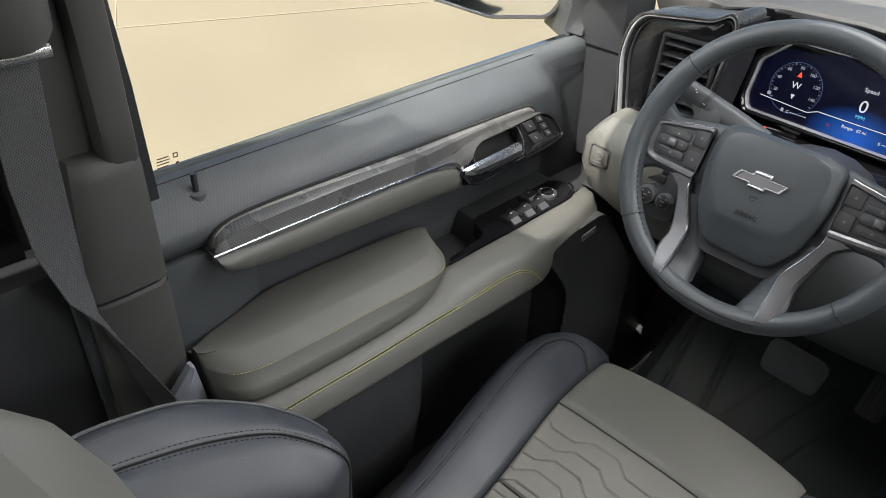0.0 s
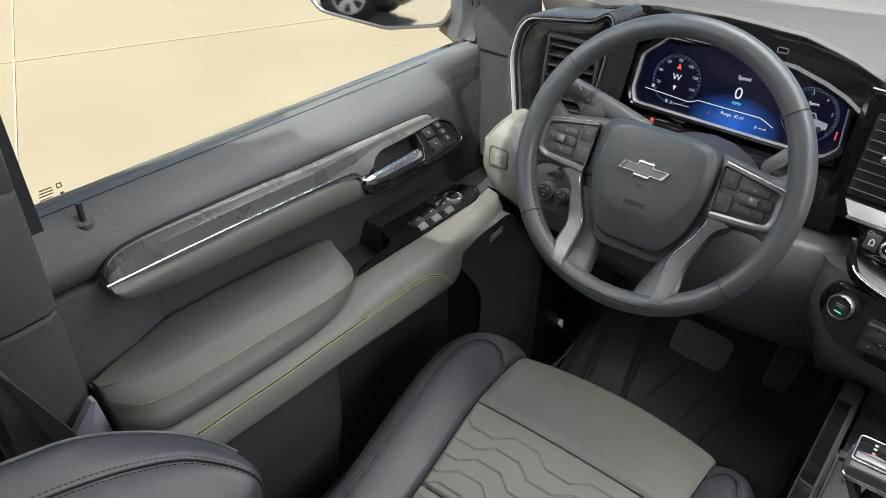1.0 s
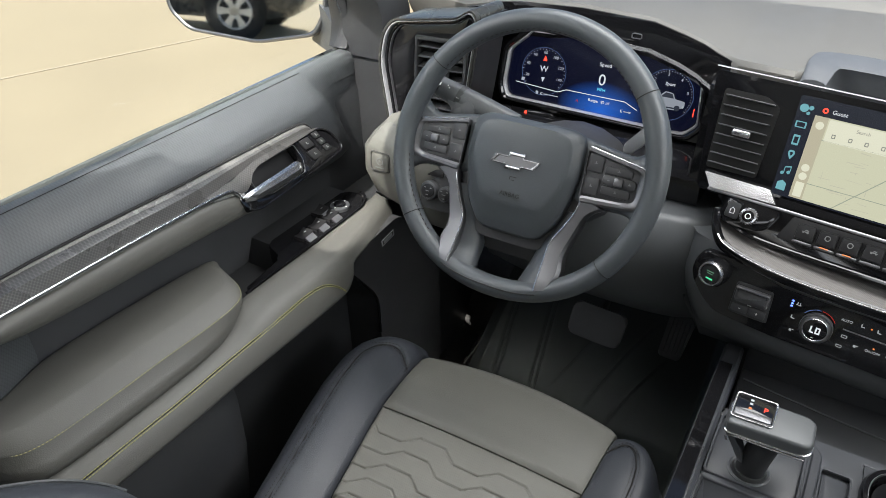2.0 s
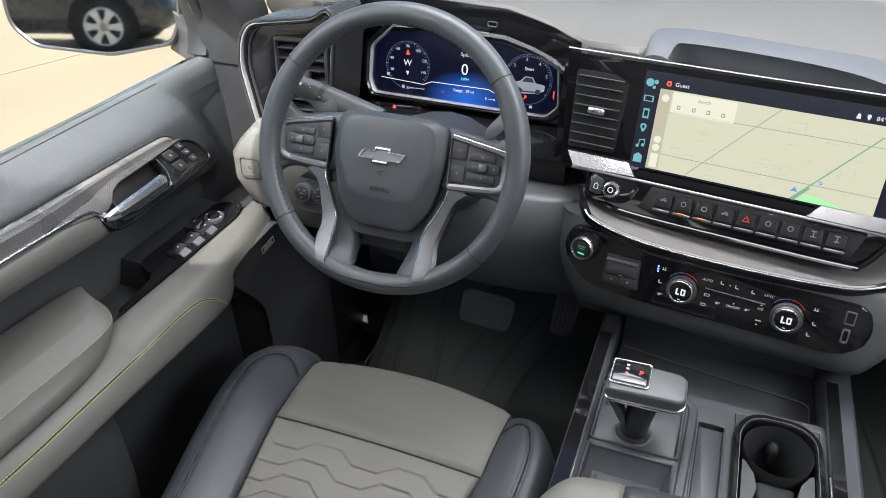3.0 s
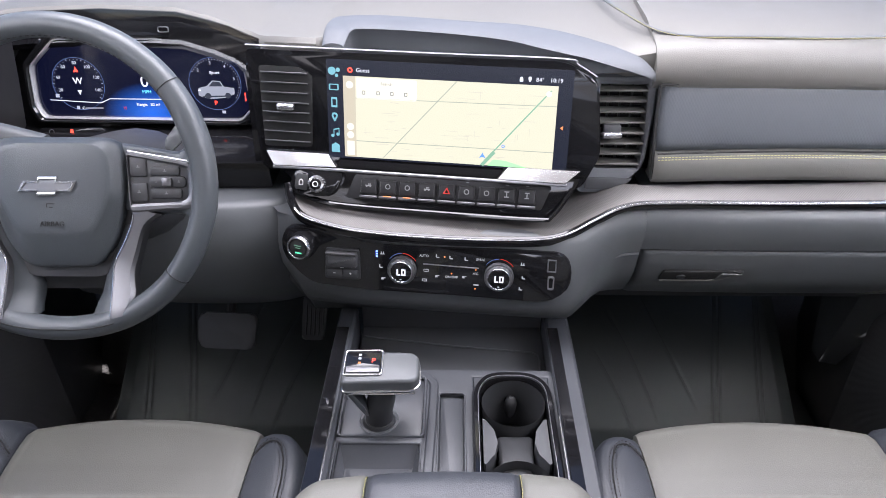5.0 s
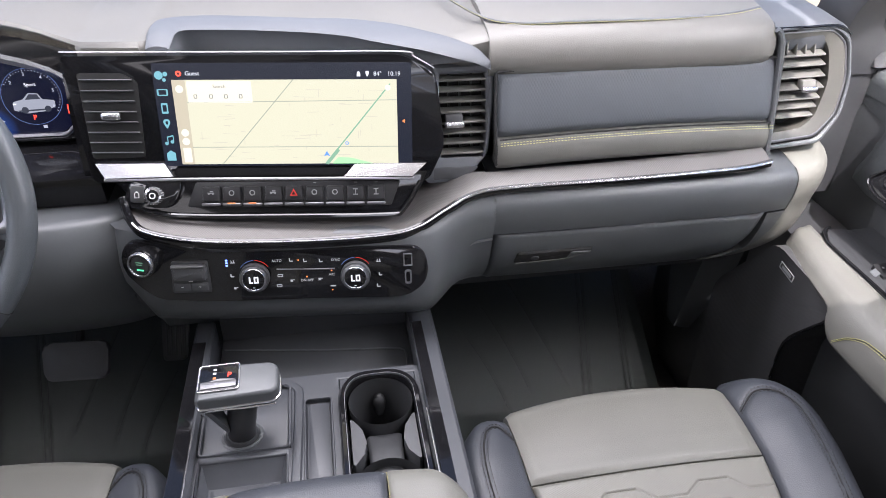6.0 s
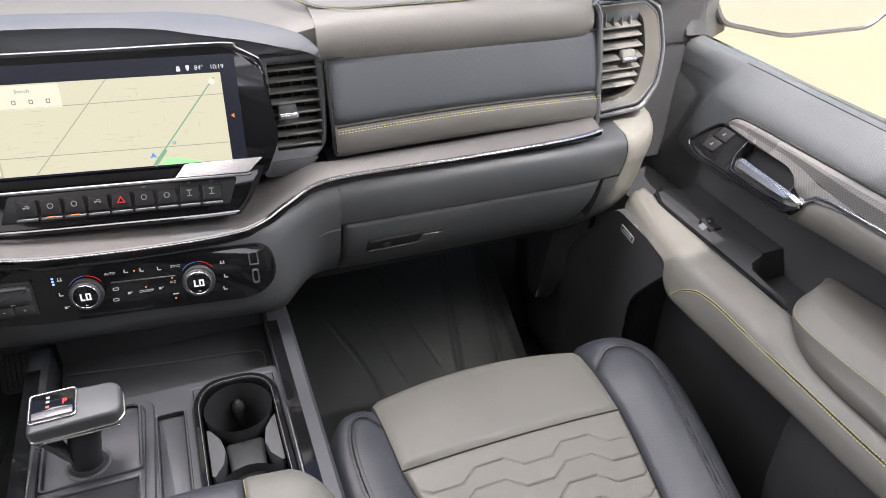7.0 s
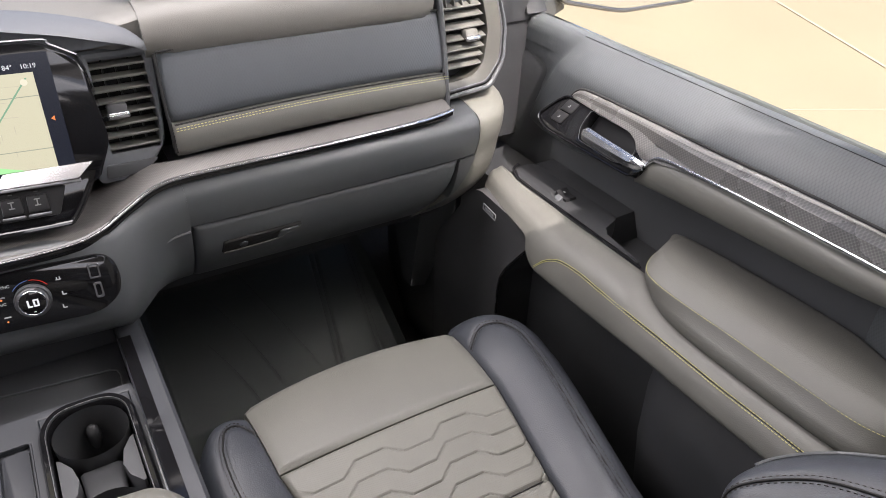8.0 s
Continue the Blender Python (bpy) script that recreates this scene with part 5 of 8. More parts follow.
def panel_glow(name, o, size, deep, bright, strength):
    """A dark blue display picture with a brighter blue pool low in its middle."""
    m = bpy.data.materials.new(name)
    m.use_nodes = True
    n, l = m.node_tree.nodes, m.node_tree.links
    b = n["Principled BSDF"]
    b.inputs["Base Color"].default_value, b.inputs["Roughness"].default_value = (0.004, 0.004, 0.006, 1), 0.15
    co = n.new("ShaderNodeTexCoord")
    mp = n.new("ShaderNodeMapping")
    mp.vector_type = "POINT"
    mp.inputs["Location"].default_value = [-a / q for a, q in zip(o, size)]
    mp.inputs["Scale"].default_value = [1 / q for q in size]
    l.new(co.outputs["Object"], mp.inputs["Vector"])
    g = n.new("ShaderNodeTexGradient")
    g.gradient_type = "SPHERICAL"
    l.new(mp.outputs[0], g.inputs["Vector"])
    r = n.new("ShaderNodeValToRGB")
    r.color_ramp.elements[0].color, r.color_ramp.elements[1].color = (*deep, 1), (*bright, 1)
    r.color_ramp.elements[0].position = 0.1
    l.new(g.outputs["Fac"], r.inputs[0])
    l.new(r.outputs[0], b.inputs["Emission Color"])
    b.inputs["Emission Strength"].default_value = strength
    return m


CL_BLUE = panel_glow("blue cluster display", (-0.425, 1.16, 0.735), (0.080, 1.0, 0.050), (0.0014, 0.0022, 0.011), (0.02, 0.12, 0.55), 0.6)
dp = part("display", plate(rounded([(a * 0.975, b * 0.955) for a, b in oc], 0.012), cm, 0.006), CL_BLUE, cl, "dark blue display")
cf = axes(cm @ Vector((0, 0, 0.0012)), cm.col[0].xyz, cm.col[1].xyz)


words("W", at(cf, -0.092, 0.003), 0.0135, LIT_WHITE, dp)
words("0", at(cf, 0.005, 0.002), 0.0245, LIT_WHITE, dp)
DIAL_PRINT = glowing("dim dial print", (0.45, 0.47, 0.52), 0.5)
DIM = glowing("dim blue print", (0.10, 0.16, 0.35), 0.5)
TEAL = glowing("teal print", (0.12, 0.55, 0.75), 0.7)
words("MPH", at(cf, 0.006, -0.0125), 0.0066, TEAL, dp)
words("Speed", at(cf, 0.007, 0.0255), 0.0080, LIT_WHITE, dp)
words("Sport", at(cf, 0.108, 0.015), 0.0065, LIT_WHITE, dp)
words("Range:", at(cf, -0.004, -0.0310), 0.0062, LIT_WHITE, dp)
words("82 mi", at(cf, 0.0155, -0.0310), 0.0062, LIT_WHITE, dp)
words("C", at(cf, -0.091, -0.0362), 0.0058, LIT_WHITE, dp)
words("H", at(cf, -0.0300, -0.0362), 0.0058, RED_PAINT, dp)
words("E", at(cf, 0.0425, -0.0385), 0.0058, LIT_WHITE, dp)
words("P", at(cf, 0.105, -0.0290), 0.0090, RED, dp)
part("north_mark", plate([(-0.0035, 0.015), (0.0035, 0.015), (0, 0.023)], at(cf, -0.092, 0.001), 0.0003), RED, dp)
part("south_mark", plate([(-0.003, -0.013), (0, -0.020), (0.003, -0.013)], at(cf, -0.092, 0.003), 0.0003), LIT_WHITE, dp)
for gx, g0, texts in ((-0.092, 215, ("20", "40", "60", "80", "100", "120", "140")), (0.107, 150, ("2", "3", "4", "5", "6"))):
    k = 28
    bm = bmesh.new()
    for i in range(k + 1):
        a = radians(g0 - (g0 + 35) * i / k)
        r0, r1 = 0.0340, 0.0352 if i % 4 else 0.0364
        d = Vector((math.cos(a), math.sin(a)))
        t = Vector((-d.y, d.x)) * 0.0004
        prism(bm, [d * r0 - t, d * r0 + t, d * r1 + t, d * r1 - t], at(cf, gx, -0.001), 0.0003)
    part("tick", bm, DIAL_PRINT, dp)
    part("dial_ring", ring(circle(0, 0, 0.0378, 40), circle(0, 0, 0.0373, 40), at(cf, gx, -0.001), 0.0004, 0.0001), DIM, dp)
    for i, t in enumerate(texts):
        a = radians((200 - 220 * i / 6) if gx < 0 else (140 - 170 * i / 4))
        words(t, at(cf, gx + 0.0290 * math.cos(a), 0.0290 * math.sin(a)), 0.0064, DIAL_PRINT, dp)
for u, v, w, h in ((-0.075, -0.0362, 0.026, 0.0012), (-0.099, -0.0355, 0.004, 0.005), (0.051, -0.0385, 0.010, 0.0012), (0.056, -0.0385, 0.003, 0.003), (0.115, -0.042, 0.005, 0.004), (-0.126, -0.018, 0.005, 0.005)):
    part("status_mark", bars(bmesh.new(), cf, [(u, v, w, h)]), DIAL_PRINT, dp)
TRUCK_GREY = glowing("grey truck picture", (0.30, 0.32, 0.36), 0.5)
TRUCK_DARK = glowing("dark truck picture", (0.03, 0.035, 0.05), 0.5)
tp = at(cf, 0.107, 0.002)
truck = part("truck_picture", plate(rounded([(-0.026, -0.020), (-0.010, -0.025), (0.016, -0.023), (0.027, -0.017), (0.027, -0.009), (0.012, -0.007), (0.008, 0.001), (-0.004, 0.002), (-0.012, -0.006), (-0.025, -0.009)], 0.0015, 2), tp, 0.0004), TRUCK_GREY, dp, "small grey truck picture")
part("truck_sill", plate([(-0.020, -0.0225), (0.020, -0.0215), (0.020, -0.0195), (-0.020, -0.0205)], at(tp, 0, 0, 0.0003), 0.0003), TRUCK_DARK, truck)
part("truck_lamp", bars(bmesh.new(), at(tp, 0, 0, 0.0004), [(-0.0235, -0.0120, 0.0040, 0.0018)]), LIT_WHITE, truck)
part("truck_window", plate([(-0.009, -0.0065), (-0.003, 0.0005), (0.007, -0.0002), (0.010, -0.0065)], at(tp, 0, 0, 0.0004), 0.0003), TRUCK_DARK, truck)
for u, v, r in ((-0.012, -0.0205, 0.0045), (0.017, -0.0200, 0.0042)):
    part("truck_wheel", discs(bmesh.new(), at(tp, 0, 0, 0.0004), [(u, v, r)], 0.0003), TRUCK_DARK, truck)
for a, b in (((-0.138, -0.0240), (-0.064, -0.0285)), ((-0.064, -0.0285), (-0.050, -0.0225)), ((-0.050, -0.0225), (0.046, -0.0235)), ((0.046, -0.0235), (0.066, -0.0325))):
    part("display_line", tube([cf @ Vector((*a, 0)), cf @ Vector((*b, 0))], 0.0006), LIT_WHITE, dp)
part("red_segment", bars(bmesh.new(), cf, [(0.149, -0.020, 0.0014, 0.012)]), RED, dp)
# gloss brow over the cluster: slopes down towards the driver from the padded top
secs = []
for x, yb, zb, dy, dz in ((-0.655, 1.145, 0.868, 0.007, 0.036), (-0.615, 1.165, 0.876, 0.007, 0.040), (-0.575, 1.172, 0.88, 0.007, 0.042), (-0.477, 1.185, 0.88, 0.007, 0.043), (-0.363, 1.168, 0.88, 0.007, 0.042), (-0.314, 1.152, 0.873, 0.007, 0.043), (-0.285, 1.142, 0.868, 0.007, 0.046), (-0.262, 1.13, 0.862, 0.007, 0.049), (-0.24, 1.119, 0.858, 0.007, 0.051)):
    secs.append((x, [(yb + 0.03, zb - dz - 0.016), (yb - dy + 0.004, zb - dz - 0.008), (yb - dy, zb - dz), (yb - dy + 0.003, zb - dz + 0.005), (yb - 0.30 * dy, zb - 0.34 * dz), (yb - 0.22 * dy, zb - 0.16 * dz), (yb, zb), (yb + 0.03, zb)]))
part("hood", loft(yz(secs)), GLOSS, cl, "gloss black brow", 20)
part("hood_light", ring(rounded([(-0.008, -0.004), (0.008, -0.004), (0.008, 0.004), (-0.008, 0.004)], 0.003, 3), rounded([(-0.0066, -0.0028), (0.0066, -0.0028), (0.0066, 0.0028), (-0.0066, 0.0028)], 0.002, 3), axes((-0.385, 1.1655, 0.8570), (1, 0, 0), (0, 0.16, 0.98)), 0.003, 0.0005), SILVER, cl)
part("side_cheek", loft(yz([(x, [(1.11, 0.70), (1.12, 0.80), (1.13, 0.85), (1.20, 0.86), (1.20, 0.70)]) for x in (-0.645, -0.622)])), GLOSS, cl)
part("side_cheek", loft(yz([(x, [(1.075, 0.70), (1.085, 0.78), (1.10, 0.83), (1.18, 0.85), (1.18, 0.70)]) for x in (-0.258, -0.240)])), GLOSS, cl)
tt = axes((-0.5425, 1.142, 0.7140), (1, 0, 0), (0, 0.35, 1))
tell = part("telltale_bar", plate(rounded([(-0.052, -0.012), (0.036, -0.012), (0.050, 0.000), (0.046, 0.006), (-0.046, 0.006)], 0.003), tt, 0.030, 0.0015), GLOSS, cl, "gloss black telltale bar")
part("telltale", plate([(-0.003, -0.003), (0.003, -0.003), (0.0015, 0.004), (-0.0015, 0.004)], at(tt, 0, 0, 0.0006), 0.0006), RED, tell, "small red warning lamp")
part("telltale", ring(circle(-0.030, 0.0, 0.004, 14), circle(-0.030, 0.0, 0.003, 14), at(tt, 0, 0, 0.0006), 0.0006, 0.0001), PLASTIC_GREY, tell, "unlit grey symbol")

# ---- touch screen with its gloss frame, turned towards the driver ----
ts = empty("touch_screen", "wide lit touch screen with a pale map, gloss framed", "touch screen", (0, 1.06, 0.78))
sm = axes((-0.135, 1.045, 0.737), (1, -0.14, 0), (0, 0.2, 1))
fr = rounded([(-0.108, -0.036), (-0.120, 0.122), (0.288, 0.124), (0.330, 0.103), (0.341, 0.010), (0.320, -0.036)], [0.006, 0.004, 0.016, 0.016, 0.012, 0.008])
body = part("frame", plate(fr, sm, 0.035, 0.003), GLOSS, ts, "gloss black frame")
top = smooth_path([sm @ Vector(p) for p in ((-0.124, 0.126, -0.010), (0.0, 0.126, -0.008), (0.15, 0.126, -0.007), (0.286, 0.1265, -0.006), (0.304, 0.120, -0.005), (0.328, 0.1065, -0.006))], 4)
part("top_edge", tube(top, 0.0019, 0.0009, (0, 0, 1)), SILVER, ts, "bright chrome top edge")
for pts, mt, lab in (([(-0.100, -0.010), (-0.014, -0.010), (0.000, -0.024), (-0.086, -0.026)], CHROME, "bright chrome ledge"), ([(0.226, -0.012), (0.318, -0.011), (0.300, -0.025), (0.214, -0.025)], CHROME, "bright chrome ledge"), ([(0.000, -0.0165), (0.220, -0.0165), (0.212, -0.025), (0.002, -0.025)], GLOSS, "gloss black ledge")):
    def ledge_face(u, v, q=pts, k=0.003 if mt is GLOSS else 0.011):
        a, b = Vector(q[0]).lerp(Vector(q[1]), u), Vector(q[3]).lerp(Vector(q[2]), u)
        c = a.lerp(b, v)
        return sm @ Vector((c.x, c.y, 0.003 + k * v))
    part("lower_ledge", sheet(ledge_face, 16, 8, (0, 0.010, -0.003)), mt, ts, lab, 50)
part("ledge_line", tube([sm @ Vector(p) for p in ((-0.088, -0.029, 0.012), (0.002, -0.028, 0.013), (0.212, -0.028, 0.013), (0.302, -0.028, 0.012))], 0.0022), SILVER, ts)
DARK_UI = glowing("dark screen background", (0.003, 0.0045, 0.010), 1.0)
MAP = glowing("pale map", (0.70, 0.69, 0.49), 0.50)
MAP_SIDE = glowing("tan map bar", (0.56, 0.51, 0.36), 0.5)
MAP_CARD = glowing("white map card", (0.80, 0.78, 0.60), 0.54)
ROAD = glowing("green map road", (0.26, 0.50, 0.32), 0.45)
ROAD_GREY = glowing("grey map road", (0.46, 0.50, 0.38), 0.42)
FAINT = glowing("faint map road", (0.60, 0.57, 0.44), 0.5)
PARK = glowing("green map park", (0.36, 0.80, 0.34), 0.6)
ICON = glowing("teal icon", (0.20, 0.50, 0.55), 0.48)
ds = part("display", plate(rounded([(-0.013, -0.014), (0.300, -0.014), (0.300, 0.114), (-0.013, 0.114)], 0.002, 2), at(sm, 0, 0, 0.0008), 0.002), DARK_UI, ts, "dark lit display")
x0, x1, y0, y1 = 0.009, 0.282, -0.0115, 0.094
part("map", plate([(x0, y0), (x1, y0), (x1, y1), (x0, y1)], at(sm, 0, 0, 0.0014), 0.0004), MAP, ds, "pale beige road map")
part("map_bar", plate([(x0, y0), (x0 + 0.016, y0), (x0 + 0.016, y1), (x0, y1)], at(sm, 0, 0, 0.0017), 0.0003), MAP_SIDE, ds)
part("search_card", plate(rounded([(0.0265, 0.066), (0.105, 0.066), (0.105, 0.0925), (0.0265, 0.0925)], 0.002, 2), at(sm, 0, 0, 0.0018), 0.0003), MAP_CARD, ds)


def line(bm, m, a, b, w):
    a, b = Vector(a), Vector(b)
    t = (b - a).normalized()
    t = Vector((-t.y, t.x)) * w / 2
    prism(bm, [a - t, b - t, b + t, a + t], m, 0.0003)
    return bm


for a, b, w in (((0.025, 0.0665), (x1, 0.0690), 0.0009), ((0.025, 0.0105), (x1, 0.0105), 0.0009), ((0.060, y0), (0.156, y1), 0.0011)):
    part("road", line(bmesh.new(), at(sm, 0, 0, 0.0018), a, b, w), ROAD_GREY, ds)
rng = random.Random(4)
bm = bmesh.new()
for i in range(60):
    u, v = rng.uniform(x0 + 0.025, x1 - 0.03), rng.uniform(y0 + 0.006, y1 - 0.012)
    l = rng.uniform(0.005, 0.020)
    d = (l, rng.uniform(-0.001, 0.001)) if rng.random() < 0.65 else (0, l * 0.5)
    line(bm, at(sm, 0, 0, 0.0016), (u, v), (min(u + d[0], x1), min(v + d[1], y1)), rng.uniform(0.0004, 0.0007))
part("street", bm, FAINT, ds, kind="stuff")
part("road", line(bmesh.new(), at(sm, 0, 0, 0.0020), (0.190, y0), (0.274, 0.0885), 0.0016), ROAD, ds)
part("route", line(bmesh.new(), at(sm, 0, 0, 0.0021), (0.1915, y0), (0.207, 0.007), 0.0045), ROAD, ds)
part("park", plate(rounded([(0.198, y0), (0.250, y0), (0.222, -0.004), (0.206, -0.003)], 0.002, 2), at(sm, 0, 0, 0.0019), 0.0003), PARK, ds)
BLUE_MARK = glowing("blue map marker", (0.10, 0.24, 0.55), 0.7)
part("position_arrow", plate([(-0.004, -0.003), (0, -0.0015), (0.004, -0.003), (0, 0.004)], at(sm, 0.192, 0.001, 0.002), 0.0003), BLUE_MARK, ds)
part("map_pin", ring(circle(0.218, 0.015, 0.0022, 12), circle(0.218, 0.015, 0.0013, 12), at(sm, 0, 0, 0.0022), 0.0003), BLUE_MARK, ds)
part("compass", discs(bmesh.new(), at(sm, 0, 0, 0.0021), [(0.271, 0.084, 0.0036)]), MAP_CARD, ds)
for v in (0.083, 0.029, 0.018):
    part("map_control", discs(bmesh.new(), at(sm, 0, 0, 0.0020), [(x0 + 0.0085, v, 0.0048)]), MAP_CARD, ds)
part("map_control", plate(rounded([(x0 + 0.0035, -0.009), (x0 + 0.0135, -0.009), (x0 + 0.0135, 0.010), (x0 + 0.0035, 0.010)], 0.001, 2), at(sm, 0, 0, 0.002), 0.0003), MAP_CARD, ds)
GREY_UI = glowing("grey screen print", (0.30, 0.30, 0.26), 0.5)
words("Search", at(sm, 0.066, 0.086, 0.0021), 0.0058, GREY_UI, ds)
for u in (0.036, 0.055, 0.073, 0.091):
    part("search_icon", ring(rounded([(u - 0.0022, 0.0715), (u + 0.0022, 0.0715), (u + 0.0022, 0.0765), (u - 0.0022, 0.0765)], 0.0008, 2), rounded([(u - 0.0012, 0.0725), (u + 0.0012, 0.0725), (u + 0.0012, 0.0755), (u - 0.0012, 0.0755)], 0.0005, 2), at(sm, 0, 0, 0.0022), 0.0003), GREY_UI, ds)
words("Guest", at(sm, 0.035, 0.1015, 0.0014), 0.0072, LIT_WHITE, ds)
words("84°", at(sm, 0.259, 0.1005, 0.0014), 0.0072, LIT_WHITE, ds)
words("10:19", at(sm, 0.279, 0.1005, 0.0014), 0.0072, LIT_WHITE, ds)
part("status_icon", plate(rounded([(0.2335, 0.0975), (0.2385, 0.0975), (0.2375, 0.1035), (0.2345, 0.1035)], 0.001, 2), at(sm, 0, 0, 0.0014), 0.0003), LIT_WHITE, ds)
part("status_icon", plate(rounded([(0.2445, 0.1005), (0.2465, 0.097), (0.2485, 0.1005), (0.2485, 0.104), (0.2445, 0.104)], 0.001, 2), at(sm, 0, 0, 0.0014), 0.0003), LIT_WHITE, ds)
part("guest_icon", ring(circle(0.0185, 0.1015, 0.0034, 14), circle(0.0185, 0.1015, 0.0016, 14), at(sm, 0, 0, 0.0014), 0.0003), RED, ds)
part("warning_mark", plate([(0.002, -0.0028), (0.002, 0.0028), (-0.002, 0)], at(sm, 0.2895, 0.0425, 0.0014), 0.0003), AMBER, ds)
# menu icons down the left side
iu = -0.0035
part("menu_icon", discs(bmesh.new(), at(sm, 0, 0, 0.0014), [(iu - 0.002, 0.0995, 0.0052), (iu + 0.006, 0.101, 0.0028), (iu + 0.004, 0.094, 0.0022)], k=12), ICON, ds)


def outline_icon(pts, k, r=0.001):
    c = sum((Vector(p) for p in pts), Vector((0, 0))) / len(pts)
    return ring(rounded(pts, r, 2), rounded([c + (Vector(p) - c) * k for p in pts], r * 0.6, 2), at(sm, 0, 0, 0.0016), 0.0005, 0.0001)


part("menu_icon", outline_icon([(iu - 0.0065, 0.075), (iu + 0.0065, 0.075), (iu + 0.0065, 0.083), (iu - 0.0065, 0.083)], 0.72), ICON, ds)
part("menu_icon", outline_icon([(iu - 0.004, 0.053), (iu + 0.004, 0.053), (iu + 0.004, 0.066), (iu - 0.004, 0.066)], 0.62), ICON, ds)
part("menu_icon", outline_icon([(iu - 0.0045, 0.042), (iu, 0.0335), (iu + 0.0045, 0.042), (iu + 0.003, 0.046), (iu - 0.003, 0.046)], 0.45, 0.002), ICON, ds)
bm = discs(bmesh.new(), at(sm, 0, 0, 0.0014), [(iu - 0.0035, 0.0155, 0.0022), (iu + 0.0035, 0.0175, 0.0022)], k=10)
line(bm, at(sm, 0, 0, 0.0014), (iu - 0.0018, 0.0155), (iu - 0.0018, 0.0235), 0.0010)
line(bm, at(sm, 0, 0, 0.0014), (iu + 0.0052, 0.0175), (iu + 0.0052, 0.0255), 0.0010)
line(bm, at(sm, 0, 0, 0.0014), (iu - 0.0022, 0.0235), (iu + 0.0056, 0.0255), 0.0016)
part("menu_icon", bm, ICON, ds)
part("menu_icon", plate([(iu - 0.0055, -0.0065), (iu + 0.0055, -0.0065), (iu + 0.0055, 0.003), (iu, 0.0065), (iu - 0.0055, 0.003)], at(sm, 0, 0, 0.0014), 0.0003), ICON, ds)
# slatted vent in the left end of the screen's surround
part("throat", plate(rounded([(-0.102, -0.004), (-0.036, -0.002), (-0.032, 0.092), (-0.050, 0.102), (-0.104, 0.102)], 0.004, 2), at(sm, 0, 0, 0.0006), 0.001), MATT, body)
for i in range(8):
    v = 0.094 - i * 0.0128
    b = box(-0.069, v, 0.002, 0.062, 0.0018, 0.010, 0.0007, 1)
    bmesh.ops.rotate(b, verts=b.verts[:], cent=(-0.069, v, 0.002), matrix=Matrix.Rotation(radians(-14), 3, "X"))
    b.transform(sm)
    part("slat", b, PLASTIC_DARK, body)
b = box(-0.067, 0.052, 0.010, 0.024, 0.009, 0.008, 0.003, 3)
b.transform(sm)
part("tab", b, CHROME, body, "chrome vent tab")

# shallow tray behind the screen: a broad slate border round a sunk floor, flowing down over the vent
inner_ = smooth_path([(-0.122, 1.080, 0.862), (-0.118, 1.098, 0.8700), (-0.116, 1.110, 0.872), (-0.108, 1.121, 0.872), (-0.070, 1.118, 0.872), (-0.020, 1.108, 0.872), (0.045, 1.091, 0.8715), (0.090, 1.072, 0.871), (0.120, 1.051, 0.870), (0.150, 1.038, 0.867), (0.180, 1.035, 0.861), (0.215, 1.033, 0.851), (0.245, 1.033, 0.842), (0.262, 1.036, 0.834)], 5)
outer_ = smooth_path([(-0.151, 1.084, 0.860), (-0.1515, 1.110, 0.8705), (-0.150, 1.145, 0.8725), (-0.139, 1.172, 0.8725), (-0.090, 1.178, 0.8725), (-0.030, 1.166, 0.8725), (0.040, 1.148, 0.8725), (0.096, 1.136, 0.8725), (0.135, 1.120, 0.8715), (0.163, 1.104, 0.8705), (0.195, 1.085, 0.867), (0.226, 1.068, 0.8615), (0.252, 1.054, 0.853), (0.270, 1.043, 0.837)], 5)
secs = []
up = Vector((0, 0, 1))
for a, b in zip(inner_, outer_):
    out = (b - a).normalized()
    crown = min(1.0, (b - a).length / 0.03)
    skirt = 0.034 - 0.026 * max(0.0, min(1.0, (a.x - 0.15) / 0.08))
    secs.append([a + out * 0.008 - up * skirt, a + out * 0.009 - up * 0.45 * skirt, a + out * 0.004 - up * 0.12 * skirt, a + out * 0.001 - up * 0.0015, a.lerp(b, 0.12) + up * 0.0008, a.lerp(b, 0.40) + up * 0.0032 * crown, a.lerp(b, 0.62) + up * 0.0036 * crown, a.lerp(b, 0.88) + up * 0.0022 * crown, b + up * 0.0002, b + out * 0.0015 - up * 0.006, b - up * skirt])
part("screen_hood", loft(secs), SLATE_MATT, ts, "slate grey border of the tray behind the screen", 50)
part("hood_floor", plate([(-0.130, 1.075), (0.03, 1.060), (0.150, 1.045), (0.110, 1.072), (0.03, 1.104), (-0.130, 1.130)], axes((0, 0, 0.842), (1, 0, 0), (0, 1, 0)), 0.02), PLASTIC_DARK, ts, "dark sunk floor")

